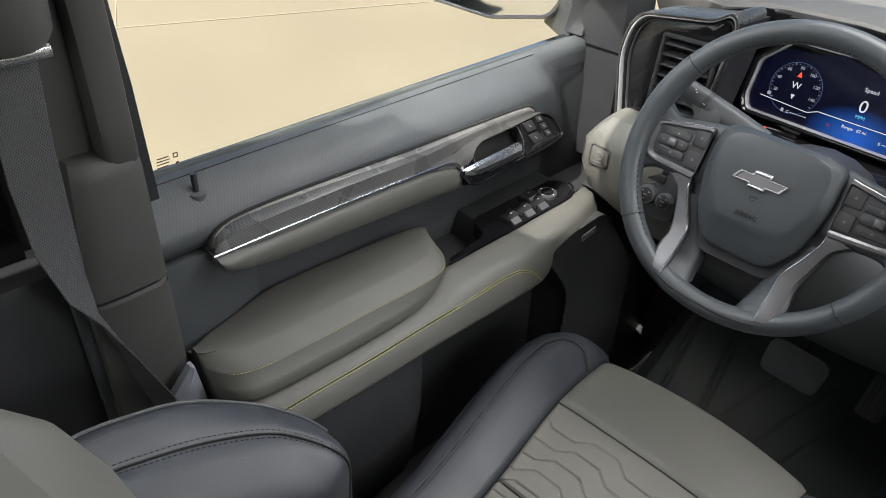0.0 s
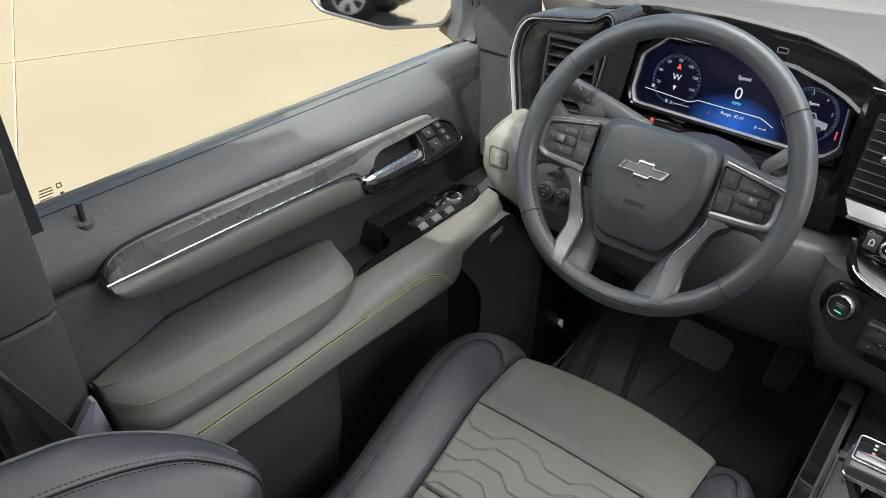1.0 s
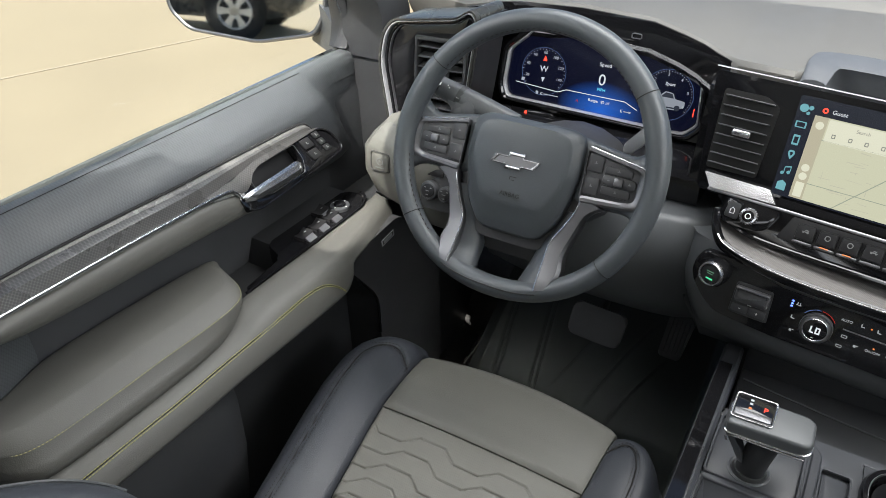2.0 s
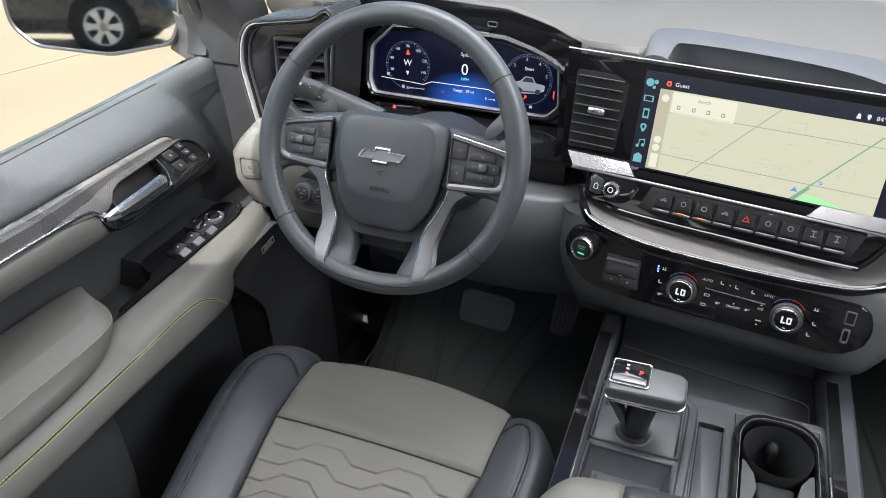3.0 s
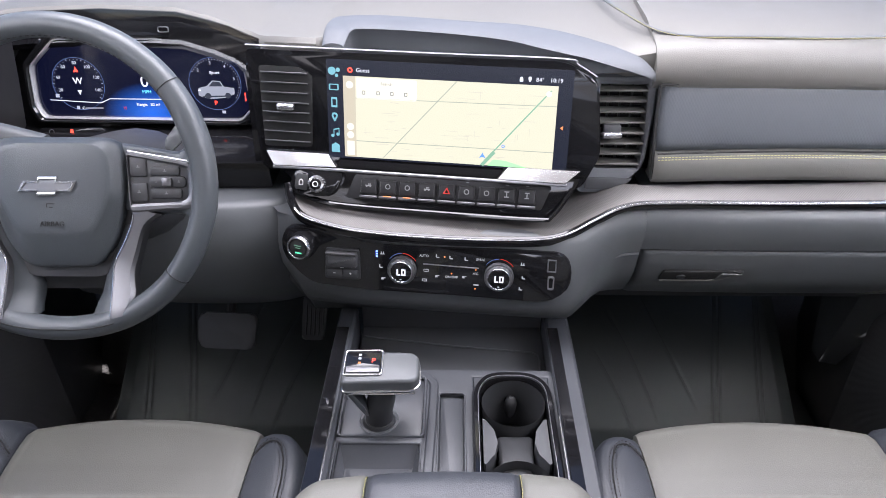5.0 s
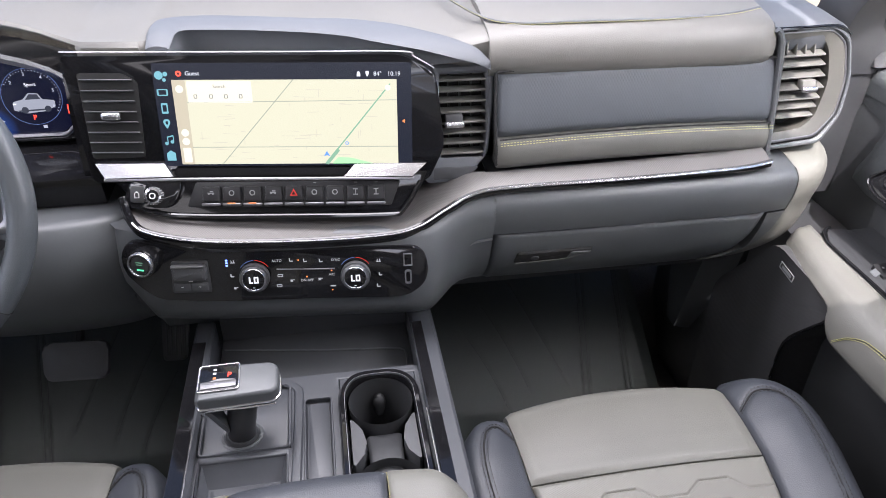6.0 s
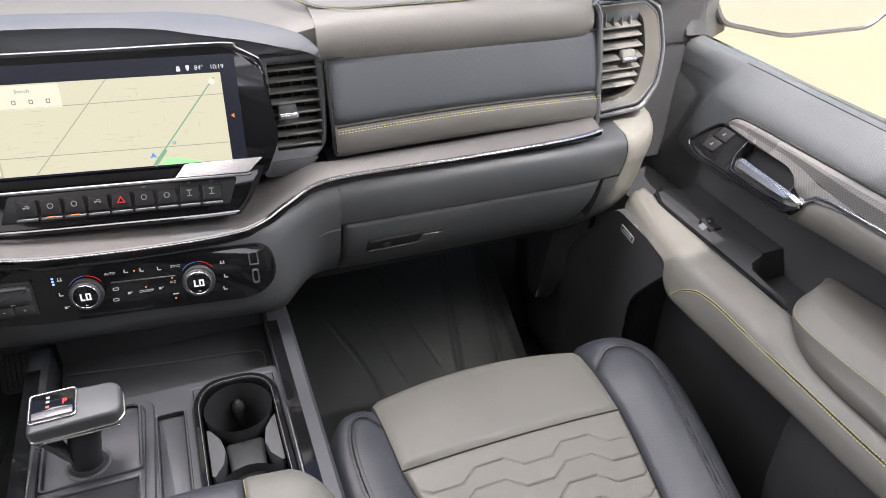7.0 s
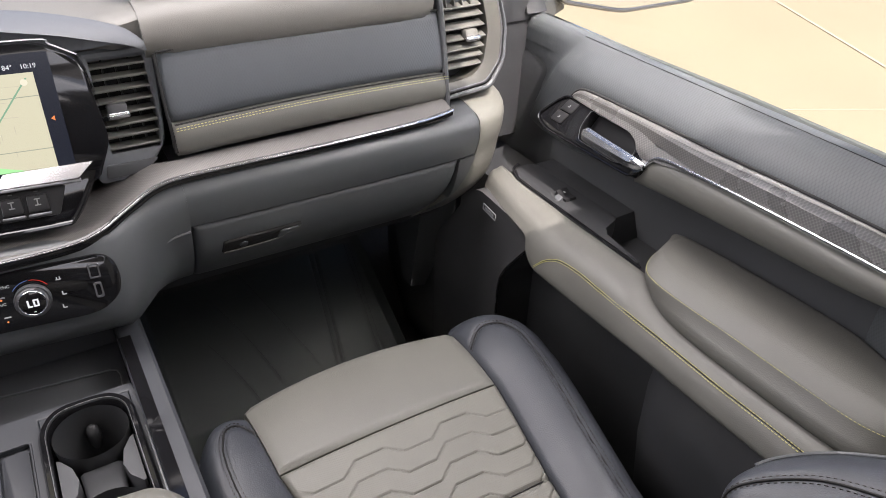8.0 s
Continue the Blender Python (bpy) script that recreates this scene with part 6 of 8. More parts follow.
# ---- switch bar below the screen ----
br = empty("switch_bar", "gloss black switch bar with a row of small keys", "switch bar", (0, 1.04, 0.68))
bmx = axes((-0.166, 1.023, 0.696), (1, -0.13, 0), (0, 0.5, 1))
bar = part("bar", plate(rounded([(-0.062, 0.028), (-0.042, 0.008), (-0.018, -0.018), (0.030, -0.029), (0.166, -0.031), (0.294, -0.031), (0.318, -0.025), (0.342, 0.014), (0.350, 0.034)], [0.003, 0.01, 0.012, 0.02, 0, 0.01, 0.01, 0.01, 0.003]), at(bmx, 0, 0, -0.008), 0.03, 0.003), GLOSS, br, "gloss black bar")
part("bar_lip", tube(smooth_path([bmx @ Vector(p) for p in ((-0.030, -0.006, -0.004), (-0.012, -0.020, -0.003), (0.030, -0.028, -0.002), (0.160, -0.030, -0.002), (0.292, -0.030, -0.002), (0.315, -0.024, -0.003), (0.338, 0.012, -0.006))], 5), 0.003), GLOSS, bar)
part("key_bed", plate(rounded([(0.040, -0.018), (0.052, 0.014), (0.312, 0.014), (0.300, -0.018)], 0.004), at(bmx, 0, 0, -0.006), 0.003, 0.001), KEY_BLACK, bar)
for i in range(9):
    u = 0.072 + i * 0.0261
    key = part("key", plate(rounded([(u - 0.0112, -0.011), (u + 0.0112, -0.011), (u + 0.0106, 0.008), (u - 0.0106, 0.008)], 0.002, 2), at(bmx, 0, 0, -0.001), 0.006, 0.002), KEY_BLACK, bar)
    km = at(bmx, 0, 0, 0.0004)
    if i == 4:
        part("key_symbol", ring([(u - 0.005, -0.0042), (u + 0.005, -0.0042), (u, 0.0045)], [(u - 0.0028, -0.003), (u + 0.0028, -0.003), (u, 0.0020)], at(bmx, 0, 0, 0.0008), 0.0006), RED_PAINT, key)
    elif i in (0, 3):
        part("key_symbol", bars(bmesh.new(), km, [(u, 0.000, 0.008, 0.0014), (u + 0.001, 0.002, 0.004, 0.0014), (u - 0.0025, -0.0012, 0.0018, 0.0012), (u + 0.0025, -0.0012, 0.0018, 0.0012)]), KEY_PRINT, key)
    elif i in (7, 8):
        part("key_symbol", bars(bmesh.new(), km, [(u, 0.000, 0.0013, 0.007), (u, 0.0034, 0.006, 0.0014), (u, -0.0034, 0.006, 0.0014)]), KEY_PRINT, key)
    else:
        part("key_symbol", ring(circle(u, 0.0, 0.0036, 14), circle(u, 0.0, 0.0024, 14), at(bmx, 0, 0, 0.0008), 0.0006), KEY_PRINT, key)
    part("key_lip", box(u, -0.0145, 0.000, 0.0235, 0.0036, 0.004, 0.0010, 1, bmx), SPOKE, key, "satin silver key lip")
    if i in (1, 2):
        part("key_lamp", box(u, -0.0128, 0.0022, 0.010, 0.0014, 0.001, 0.0004, 1, bmx), AMBER, key, "small amber lamp")
    if i in (5, 7, 8):
        part("key_mark", bars(bmesh.new(), at(bmx, 0, 0, -0.0056), [(u, 0.0118, 0.004, 0.001)]), KEY_PRINT, key)
part("knob_pod", plate(rounded([(-0.036, -0.014), (-0.030, 0.016), (0.040, 0.017), (0.024, -0.018), (-0.016, -0.020)], [0.008, 0.008, 0.012, 0.012, 0.008]), at(bmx, 0, 0, 0.001), 0.010, 0.003), GLOSS, bar, "gloss black knob pod")
kb = at(bmx, 0.003, -0.002, 0.011)
kn = part("rotary_knob", prism(bmesh.new(), circle(0, 0, 0.0110), kb, 0.010, 0.002), CHROME, bar, "dark chrome rotary knob")
part("knob_face", prism(bmesh.new(), circle(0, 0, 0.0076), at(kb, 0, 0, 0.0008), 0.002, 0.0005), GLOSS, kn)
for j in range(20):
    a = 2 * math.pi * j / 20
    part("knob_rib", box(0.0109 * math.cos(a), 0.0109 * math.sin(a), -0.004, 0.0010, 0.0010, 0.007, 0.0003, 1, kb), SILVER, kn)
part("knob_symbol", ring(circle(0, 0, 0.0040, 16), circle(0, 0, 0.0029, 16), at(kb, 0, 0, 0.0014), 0.0005), WHITE, kn)
part("home_key", plate(rounded([(-0.029, -0.010), (-0.011, -0.012), (-0.011, 0.010), (-0.027, 0.010)], 0.003, 2), at(bmx, 0, 0, 0.0025), 0.004, 0.001), PLASTIC_BLACK, bar)
part("home_symbol", ring([(-0.0225, -0.005), (-0.0165, -0.005), (-0.0165, 0.001), (-0.0195, 0.0035), (-0.0225, 0.001)], [(-0.0217, -0.0042), (-0.0173, -0.0042), (-0.0173, 0.0006), (-0.0195, 0.0025), (-0.0217, 0.0006)], at(bmx, 0, 0, 0.0032), 0.0005), WHITE, bar)

# ---- climate panel ----
cp = empty("climate_panel", "gloss black climate panel with two chrome rimmed dials", "control panel", (0, 0.95, 0.60))
pm = axes((-0.05, 0.962, 0.600), (1, -0.10, 0), (0, 0.25, 1))
pts = rounded([(-0.158, 0.050), (-0.168, 0.016), (-0.146, -0.012), (-0.124, -0.030), (-0.048, -0.035), (0.06, -0.035), (0.188, -0.037), (0.214, -0.027), (0.224, -0.004), (0.221, 0.022), (0.208, 0.034), (0.141, 0.034), (0.045, 0.031), (-0.051, 0.030), (-0.108, 0.048)], [0.012, 0.014, 0.014, 0.014, 0, 0, 0.016, 0.014, 0.012, 0.012, 0.010, 0, 0, 0, 0.006])
face = part("face", plate(pts, pm, 0.012, 0.003), GLOSS, cp, "gloss black face")
for u in (0.0, 0.129):
    dm = at(pm, u, -0.0015 if u == 0 else -0.003, 0.013)
    dial = part("dial", prism(bmesh.new(), circle(0, 0, 0.0174, 36), dm, 0.014, 0.002), SPOKE, cp, "satin rimmed temperature dial")
    part("dial_grip", ring(circle(0, 0, 0.0192, 36), circle(0, 0, 0.0172, 36), at(dm, 0, 0, -0.004), 0.008, 0.001), PLASTIC_DARK, dial)
    part("dial_face", prism(bmesh.new(), circle(0, 0, 0.0136, 32), at(dm, 0, 0, 0.0008), 0.002, 0.0005), GLOSS, dial)
    part("dial_edge", ring(circle(0, 0, 0.0147, 36), circle(0, 0, 0.0136, 36), at(dm, 0, 0, 0.0010), 0.002, 0.0004), CHROME, dial, "bright chrome edge")
    part("lettering", bars(bmesh.new(), at(dm, 0, 0, 0.0014), [(-0.0046, 0.0, 0.0020, 0.0088), (-0.0026, -0.0036, 0.0042, 0.0018)]), LIT_WHITE, dial)
    part("lettering", ring([(0.0006, -0.0044), (0.0064, -0.0044), (0.0064, 0.0044), (0.0006, 0.0044)], [(0.0024, -0.0027), (0.0046, -0.0027), (0.0046, 0.0027), (0.0024, 0.0027)], at(dm, 0, 0, 0.0014), 0.0006, 0.0001), LIT_WHITE, dial)
    part("dial_mark", bars(bmesh.new(), at(dm, 0, 0, 0.0012), [(0, -0.0105, 0.003, 0.0008)]), WHITE, dial)
    for sgn, mt in ((-1, DIM), (1, RED_PAINT)):
        bm = bmesh.new()
        for i in range(6):
            a, b = (radians(92 + 9 * i), radians(101 + 9 * i)) if sgn < 0 else (radians(88 - 9 * i), radians(79 - 9 * i))
            prism(bm, [(0.0212 * math.cos(a), 0.0212 * math.sin(a)), (0.0218 * math.cos(a), 0.0218 * math.sin(a)), (0.0218 * math.cos(b), 0.0218 * math.sin(b)), (0.0212 * math.cos(b), 0.0212 * math.sin(b))], at(pm, u, -0.001, 0.001), 0.0004)
        part("dial_scale", bm, mt, dial)
part("divider", tube([pm @ Vector((0.028, 0.0075, 0.0008)), pm @ Vector((0.102, 0.006, 0.0008))], 0.0009), SILVER, cp)
for u, v, kind_ in ((-0.027, 0.018, 0), (-0.029, 0.000, 1), (-0.026, -0.017, 2), (0.029, 0.019, 3), (0.047, 0.019, 1), (0.065, 0.018, 1), (0.085, 0.017, 1), (0.104, 0.018, 3), (0.032, -0.002, 4), (0.030, -0.016, 4), (0.047, -0.009, 2), (0.066, -0.009, 3), (0.083, -0.008, 2), (0.098, -0.002, 3), (0.099, -0.018, 3), (0.159, 0.014, 0), (0.161, -0.004, 1), (0.158, -0.020, 1)):
    fm = at(pm, 0, 0, 0.0009)
    shapes = {0: [(u, v, 0.006, 0.001), (u - 0.0015, v + 0.002, 0.001, 0.003), (u + 0.0015, v + 0.002, 0.001, 0.003)], 1: [(u - 0.0016, v + 0.001, 0.0014, 0.004), (u + 0.0004, v - 0.001, 0.004, 0.0013)], 2: [(u - 0.001, v, 0.003, 0.003), (u + 0.002, v + 0.001, 0.002, 0.001)], 3: [(u, v, 0.007, 0.0016)], 4: [(u, v + 0.002, 0.006, 0.0008), (u, v - 0.001, 0.005, 0.0008), (u - 0.003, v + 0.0005, 0.0008, 0.003), (u + 0.003, v + 0.0005, 0.0008, 0.003)]}
    text = {(0.029, 0.019): "AUTO", (0.104, 0.018): "SYNC", (0.066, -0.009): "ON/OFF", (0.098, -0.002): "A/C"}.get((u, v))
    if text:
        words(text, at(fm, u, v), 0.0046, SYMBOL, face)
    else:
        part("key_symbol", bars(bmesh.new(), fm, shapes[kind_]), SYMBOL, face)
for u, v in ((0.098, 0.0035), (0.098, -0.0235), (0.0565, 0.019), (0.066, -0.004)):
    part("amber_light", discs(bmesh.new(), at(pm, 0, 0, 0.001), [(u, v, 0.0011)], k=8), AMBER, face)
for v in (0.0215, 0.0180, 0.0145):
    part("blue_light", bars(bmesh.new(), at(pm, 0, 0, 0.001), [(-0.0345, v, 0.0026, 0.0022)]), BLUE_LAMP, face)
# start button
st = axes((-0.188, 0.966, 0.627), (1, -0.30, -0.02), (0, 0.20, 1))
sb = part("start_button", prism(bmesh.new(), circle(0, 0, 0.0125, 28), st, 0.012, 0.002), PLASTIC_BLACK, cp, "round start button with green light")
part("button_rim", ring(circle(0, 0, 0.0168, 32), circle(0, 0, 0.0125, 32), at(st, 0, 0, 0.001), 0.02, 0.0025), CHROME, sb)
part("green_light", bars(bmesh.new(), at(st, 0, 0, 0.0006), [(0.001, -0.006, 0.009, 0.0020)]), GREEN_LAMP, sb)
part("button_print", bars(bmesh.new(), at(st, 0, 0, 0.0005), [(0, 0.004, 0.010, 0.0014), (0, 0.001, 0.008, 0.0012)]), GREEN_PRINT, sb)
part("button_collar", prism(bmesh.new(), circle(0, 0, 0.0190, 32), at(st, 0, 0, -0.004), 0.03, 0.002), GLOSS, cp)
# trailer brake module
tm = at(pm, -0.081, 0.001, 0.003)
tb = part("brake_module", plate(rounded([(-0.025, -0.022), (0.025, -0.022), (0.023, 0.022), (-0.023, 0.022)], 0.004, 3), tm, 0.01, 0.002), PLASTIC_BLACK, cp, "black trailer brake module")
part("lever", plate(rounded([(-0.021, -0.003), (0.021, -0.003), (0.022, 0.016), (-0.021, 0.016)], 0.004, 3), at(tm, 0, 0, 0.008), 0.009, 0.004), PLASTIC_DARK, tb)
part("lever_edge", box(0, 0.0175, 0.006, 0.042, 0.003, 0.008, 0.001, 2, tm), SILVER, tb)
for u in (-0.011, 0.011):
    part("gain_key", plate(rounded([(u - 0.0105, -0.018), (u + 0.0105, -0.018), (u + 0.0105, -0.007), (u - 0.0105, -0.007)], 0.002, 2), at(tm, 0, 0, 0.002), 0.003, 0.001), PLASTIC_DARK, tb)
part("gain_symbol", bars(bmesh.new(), at(tm, 0, 0, 0.0024), [(-0.011, -0.0125, 0.003, 0.0008), (0.011, -0.0125, 0.003, 0.0008), (0.011, -0.0125, 0.0008, 0.003), (0.0, -0.0045, 0.005, 0.001)]), WHITE, tb)
# usb sockets
um = at(pm, 0.197, 0.0, 0.001)
part("usb_socket", ring(rounded([(-0.006, 0.006), (0.006, 0.006), (0.006, 0.024), (-0.006, 0.024)], 0.001, 2), rounded([(-0.0042, 0.008), (0.0042, 0.008), (0.0042, 0.022), (-0.0042, 0.022)], 0.001, 2), um, 0.003, 0.0005), SILVER, cp)
part("usb_socket", ring(rounded([(-0.0045, -0.019), (0.0045, -0.019), (0.0045, 0.001), (-0.0045, 0.001)], 0.003, 2), rounded([(-0.0025, -0.016), (0.0025, -0.016), (0.0025, -0.002), (-0.0025, -0.002)], 0.002, 2), um, 0.003, 0.0005), SILVER, cp)

# ---- steering wheel ----
sw = empty("steering_wheel", "black leather three spoke steering wheel with satin silver spokes", "steering wheel", (-0.43, 0.881, 0.771))
T = radians(25.5)
wm = axes((-0.4300, 0.881, 0.7720), (1, 0, 0), (0, math.sin(T), math.cos(T)))
R = 0.1713


def rim_point(a, dr=0.0, n=0.0):
    flat = 1 - 0.02 * max(0, -math.sin(a)) ** 6
    return wm @ Vector(((R + dr) * math.cos(a), (R + dr) * math.sin(a) * flat, n))


secs = []
for i in range(96):
    a = 2 * math.pi * i / 96
    grip = 0.0022 * (math.exp(-((math.degrees(a) - 160) / 12) ** 2) + math.exp(-((math.degrees(a) - 20) / 12) ** 2))
    secs.append([rim_point(a, (0.0140 + 0.5 * grip) * math.cos(t) - 0.5 * grip, (0.0156 + grip) * math.sin(t)) for t in [2 * math.pi * j / 16 for j in range(16)]])
rim = part("rim", loft(secs + [secs[0]], None, True, False), WHEEL_SKIN, sw, "black leather rim", 60)
for deg in (145, 38, 218, -38):
    a = radians(deg)
    bm = tube([rim_point(a, 0.0143 * math.cos(t), 0.0160 * math.sin(t)) for t in [2 * math.pi * j / 20 for j in range(20)]], 0.0006, None, (0, 0.3, 1), 5, True)
    part("rim_seam", bm, MATT, rim)
part("rim_seam", tube([rim_point(radians(d), -0.002 + 0.004 * abs(d - 269) / 23, 0.0157) for d in range(246, 293, 2)], 0.0007), MATT, rim)
part("stitching", stitches([rim_point(radians(d), -0.0126, 0.0071) for d in range(31, 145)], 0.004, 0.003, 0.0007), DARK_THREAD, rim)
part("stitching", stitches([rim_point(radians(d), -0.0128, 0.0071) for d in range(190, 232)], 0.004, 0.003, 0.0007), DARK_THREAD, rim)
# padded cover: a faceted plateau on a deeper body
hub = rounded([(-0.060, 0.050), (0.060, 0.050), (0.077, 0.040), (0.079, 0.000), (0.076, -0.024), (0.064, -0.066), (0.041, -0.098), (-0.041, -0.098), (-0.064, -0.066), (-0.076, -0.024), (-0.079, 0.000), (-0.077, 0.040)], [0.018, 0.018, 0.012, 0.012, 0.012, 0.012, 0.014, 0.014, 0.012, 0.012, 0.012, 0.012], 5)
top_ = rounded([(-0.050, 0.043), (0.050, 0.043), (0.064, 0.030), (0.066, 0.000), (0.063, -0.018), (0.048, -0.048), (0.036, -0.060), (-0.036, -0.060), (-0.048, -0.048), (-0.063, -0.018), (-0.066, 0.000), (-0.064, 0.030)], [0.018, 0.018, 0.012, 0.012, 0.012, 0.012, 0.014, 0.014, 0.012, 0.012, 0.012, 0.012], 5)
secs = []
for d, k in ((-0.045, 0.90), (-0.030, 0.97), (-0.018, 1.0), (-0.0105, 0.998), (-0.0080, 0.985)):
    secs.append([wm @ Vector((p[0] * k, -0.015 + (p[1] + 0.015) * k, d)) for p in hub])
for d, f in ((-0.0060, 0.12), (-0.0015, 0.55), (0.0024, 0.90), (0.0038, 1.0)):
    secs.append([wm @ Vector((*Vector(p).lerp(Vector(q), f), d)) for p, q in zip(hub, top_)])
for d, k in ((0.0046, 0.9), (0.0056, 0.6), (0.0060, 0.3)):
    secs.append([wm @ Vector((q[0] * k, -0.006 + (q[1] + 0.006) * k, d)) for q in top_])
pad = part("airbag_cover", loft(secs), WHEEL_SKIN, sw, "black padded airbag cover", 50)
em = at(wm, -0.004, -0.005, 0.0086)
bow = [(-0.034, -0.0055), (-0.027, 0.0065), (-0.0105, 0.0065), (-0.009, 0.0115), (0.0125, 0.0115), (0.011, 0.0065), (0.034, 0.0065), (0.027, -0.0055), (0.0105, -0.0055), (0.009, -0.0105), (-0.0125, -0.0105), (-0.011, -0.0055)]
part("emblem", ring(bow, [(a * 0.84, 0.0005 + (b - 0.0005) * 0.60) for a, b in bow], em, 0.005, 0.0010), CHROME, pad, "plain chrome emblem outline")
part("emblem_face", plate([(a * 0.86, 0.0005 + (b - 0.0005) * 0.64) for a, b in bow], at(em, 0, 0, -0.0014), 0.004), SILVER, pad, "dull chrome emblem face")
words("AIRBAG", at(wm, -0.002, -0.047, 0.0056), 0.0080, MATT, pad)
part("horn_mark", bars(bmesh.new(), at(wm, -0.002, -0.026, 0.0062), [(0, 0.002, 0.009, 0.001), (0, -0.002, 0.004, 0.001), (-0.0045, 0.0, 0.001, 0.004)]), MATT, pad)
back = part("wheel_back", loft([[wm @ Vector((p[0] * k * 1.15, -0.01 + p[1] * k * 1.05, d)) for p in hub] for d, k in ((-0.075, 0.55), (-0.06, 0.85), (-0.03, 0.98), (-0.018, 0.98))]), PLASTIC_BLACK, sw)
KEY_GREY = material("satin dark grey key", (0.030, 0.031, 0.033), 0.45)
for s in (-1, 1):
    # key pod with its silver surround
    o = [(s * a, b) for a, b in ((0.083, 0.0350), (0.157, 0.0225), (0.1665, 0.0110), (0.1645, -0.0225), (0.1555, -0.0300), (0.086, -0.0350))]
    i = [(s * a, b) for a, b in ((0.083, 0.0290), (0.149, 0.0170), (0.1525, 0.0090), (0.1510, -0.0170), (0.143, -0.0222), (0.083, -0.0255))]
    if s < 0:
        o, i = o[::-1], i[::-1]
    radii = [0.003, 0.010, 0.008, 0.010, 0.010, 0.003]
    radii = radii[::-1] if s < 0 else radii
    part("spoke_plate", plate(rounded([(p[0] * 1.02, p[1] * 1.04) for p in o], 0.008), at(wm, 0, 0, -0.010), 0.018, 0.003), PLASTIC_BLACK, sw)
    secs = []
    for a, vt, vb, d in ((0.066, 0.044, -0.030, -0.014), (0.080, 0.0425, -0.036, -0.011), (0.105, 0.0385, -0.0385, -0.010), (0.130, 0.0345, -0.0375, -0.009), (R - 0.030, 0.0365, -0.0380, -0.007), (R - 0.020, 0.0450, -0.0420, -0.004), (R - 0.013, 0.0560, -0.0500, -0.001), (R - 0.007, 0.0620, -0.0560, -0.002)):
        mid = [vt + (vb - vt) * f for f in (0.0, 0.02, 0.07, 0.3, 0.7, 0.93, 0.98, 1.0)]
        secs.append([wm @ Vector((s * a, v, d - k)) for v, k in zip(mid, (0.012, 0.004, 0.0, 0.001, 0.001, 0.0, 0.004, 0.012))])
    part("upper_spoke", loft(dense(secs, 2)), WHEEL_SKIN, sw, "dark leather upper spoke", 60)
    part("key_surround", ring(rounded(o, radii), rounded(i, radii), at(wm, 0, 0, -0.002), 0.012, 0.0022), SPOKE, sw, "satin silver key surround")
    part("surround_edge", tube([wm @ Vector((s * a, b, -0.0034)) for a, b in ((0.084, 0.0346), (0.120, 0.0286), (0.150, 0.0236), (0.158, 0.0212), (0.1645, 0.0135))], 0.0009), CHROME, sw, "bright edge line")
    kp = part("key_pad", plate(rounded(i, radii), at(wm, 0, 0, -0.0055), 0.006, 0.001), PLASTIC_BLACK, sw, "black key pad")
    for u, v, w, h, r in ((0.1275, 0.0000, 0.042, 0.0130, 0.0060), (0.1245, 0.0128, 0.034, 0.0100, 0.0030), (0.1255, -0.0132, 0.036, 0.0110, 0.0030), (0.0945, 0.0125, 0.0195, 0.0215, 0.0020), (0.0945, -0.0118, 0.0195, 0.0215, 0.0020)):
        uu = s * u
        lean = -0.16 * (u - 0.12) if v > 0.005 else 0.0
        key = part("key", plate(rounded([(uu - w / 2, v - h / 2 + lean), (uu + w / 2, v - h / 2 + lean), (uu + w / 2, v + h / 2 + lean), (uu - w / 2, v + h / 2 + lean)], r, 3), at(wm, 0, 0, -0.0030 if r > 0.004 else -0.0038), 0.003, 0.0012), KEY_GREY, kp)
        marks = [(uu - 0.013, v, 0.0030, 0.0010), (uu + 0.013, v, 0.0030, 0.0010), (uu + 0.013, v + 0.001, 0.0010, 0.0026)] if r > 0.004 else [(uu, v + lean, 0.0036, 0.0010), (uu, v + lean + 0.0012, 0.0012, 0.0024)]
        part("key_symbol", bars(bmesh.new(), at(wm, 0, 0, -0.0028 if r > 0.004 else -0.0036), marks), KEY_PRINT, key)
    part("roller", box(s * 0.1275, 0, 0.0, 0.0115, 0.0100, 0.006, 0.002, 2, at(wm, 0, 0, -0.002)), SPOKE, kp)
    # silver limb that drops from the pod to the rim and hooks outward at its foot
    ins = smooth_path([(0.0855, -0.028, 0), (0.0830, -0.046, 0), (0.0725, -0.070, 0), (0.0615, -0.0925, 0), (0.0608, -0.120, 0), (0.0615, -0.1535, 0)], 5)
    outs = smooth_path([(0.1180, -0.037, 0), (0.0990, -0.050, 0), (0.0895, -0.078, 0), (0.0835, -0.104, 0), (0.0865, -0.129, 0), (0.0780, -0.1495, 0)], 5)

    def rise(v):
        for (a, p), (b, q) in zip(((-0.02, -0.0030), (-0.06, -0.0050), (-0.09, -0.0035), (-0.110, 0.0015), (-0.130, 0.0080), (-0.143, 0.0138), (-0.152, 0.0162)), ((-0.06, -0.0050), (-0.09, -0.0035), (-0.110, 0.0015), (-0.130, 0.0080), (-0.143, 0.0138), (-0.152, 0.0162), (-0.160, 0.0168))):
            if v >= b:
                return p + (q - p) * (v - a) / (b - a)
        return 0.0168
    secs = []
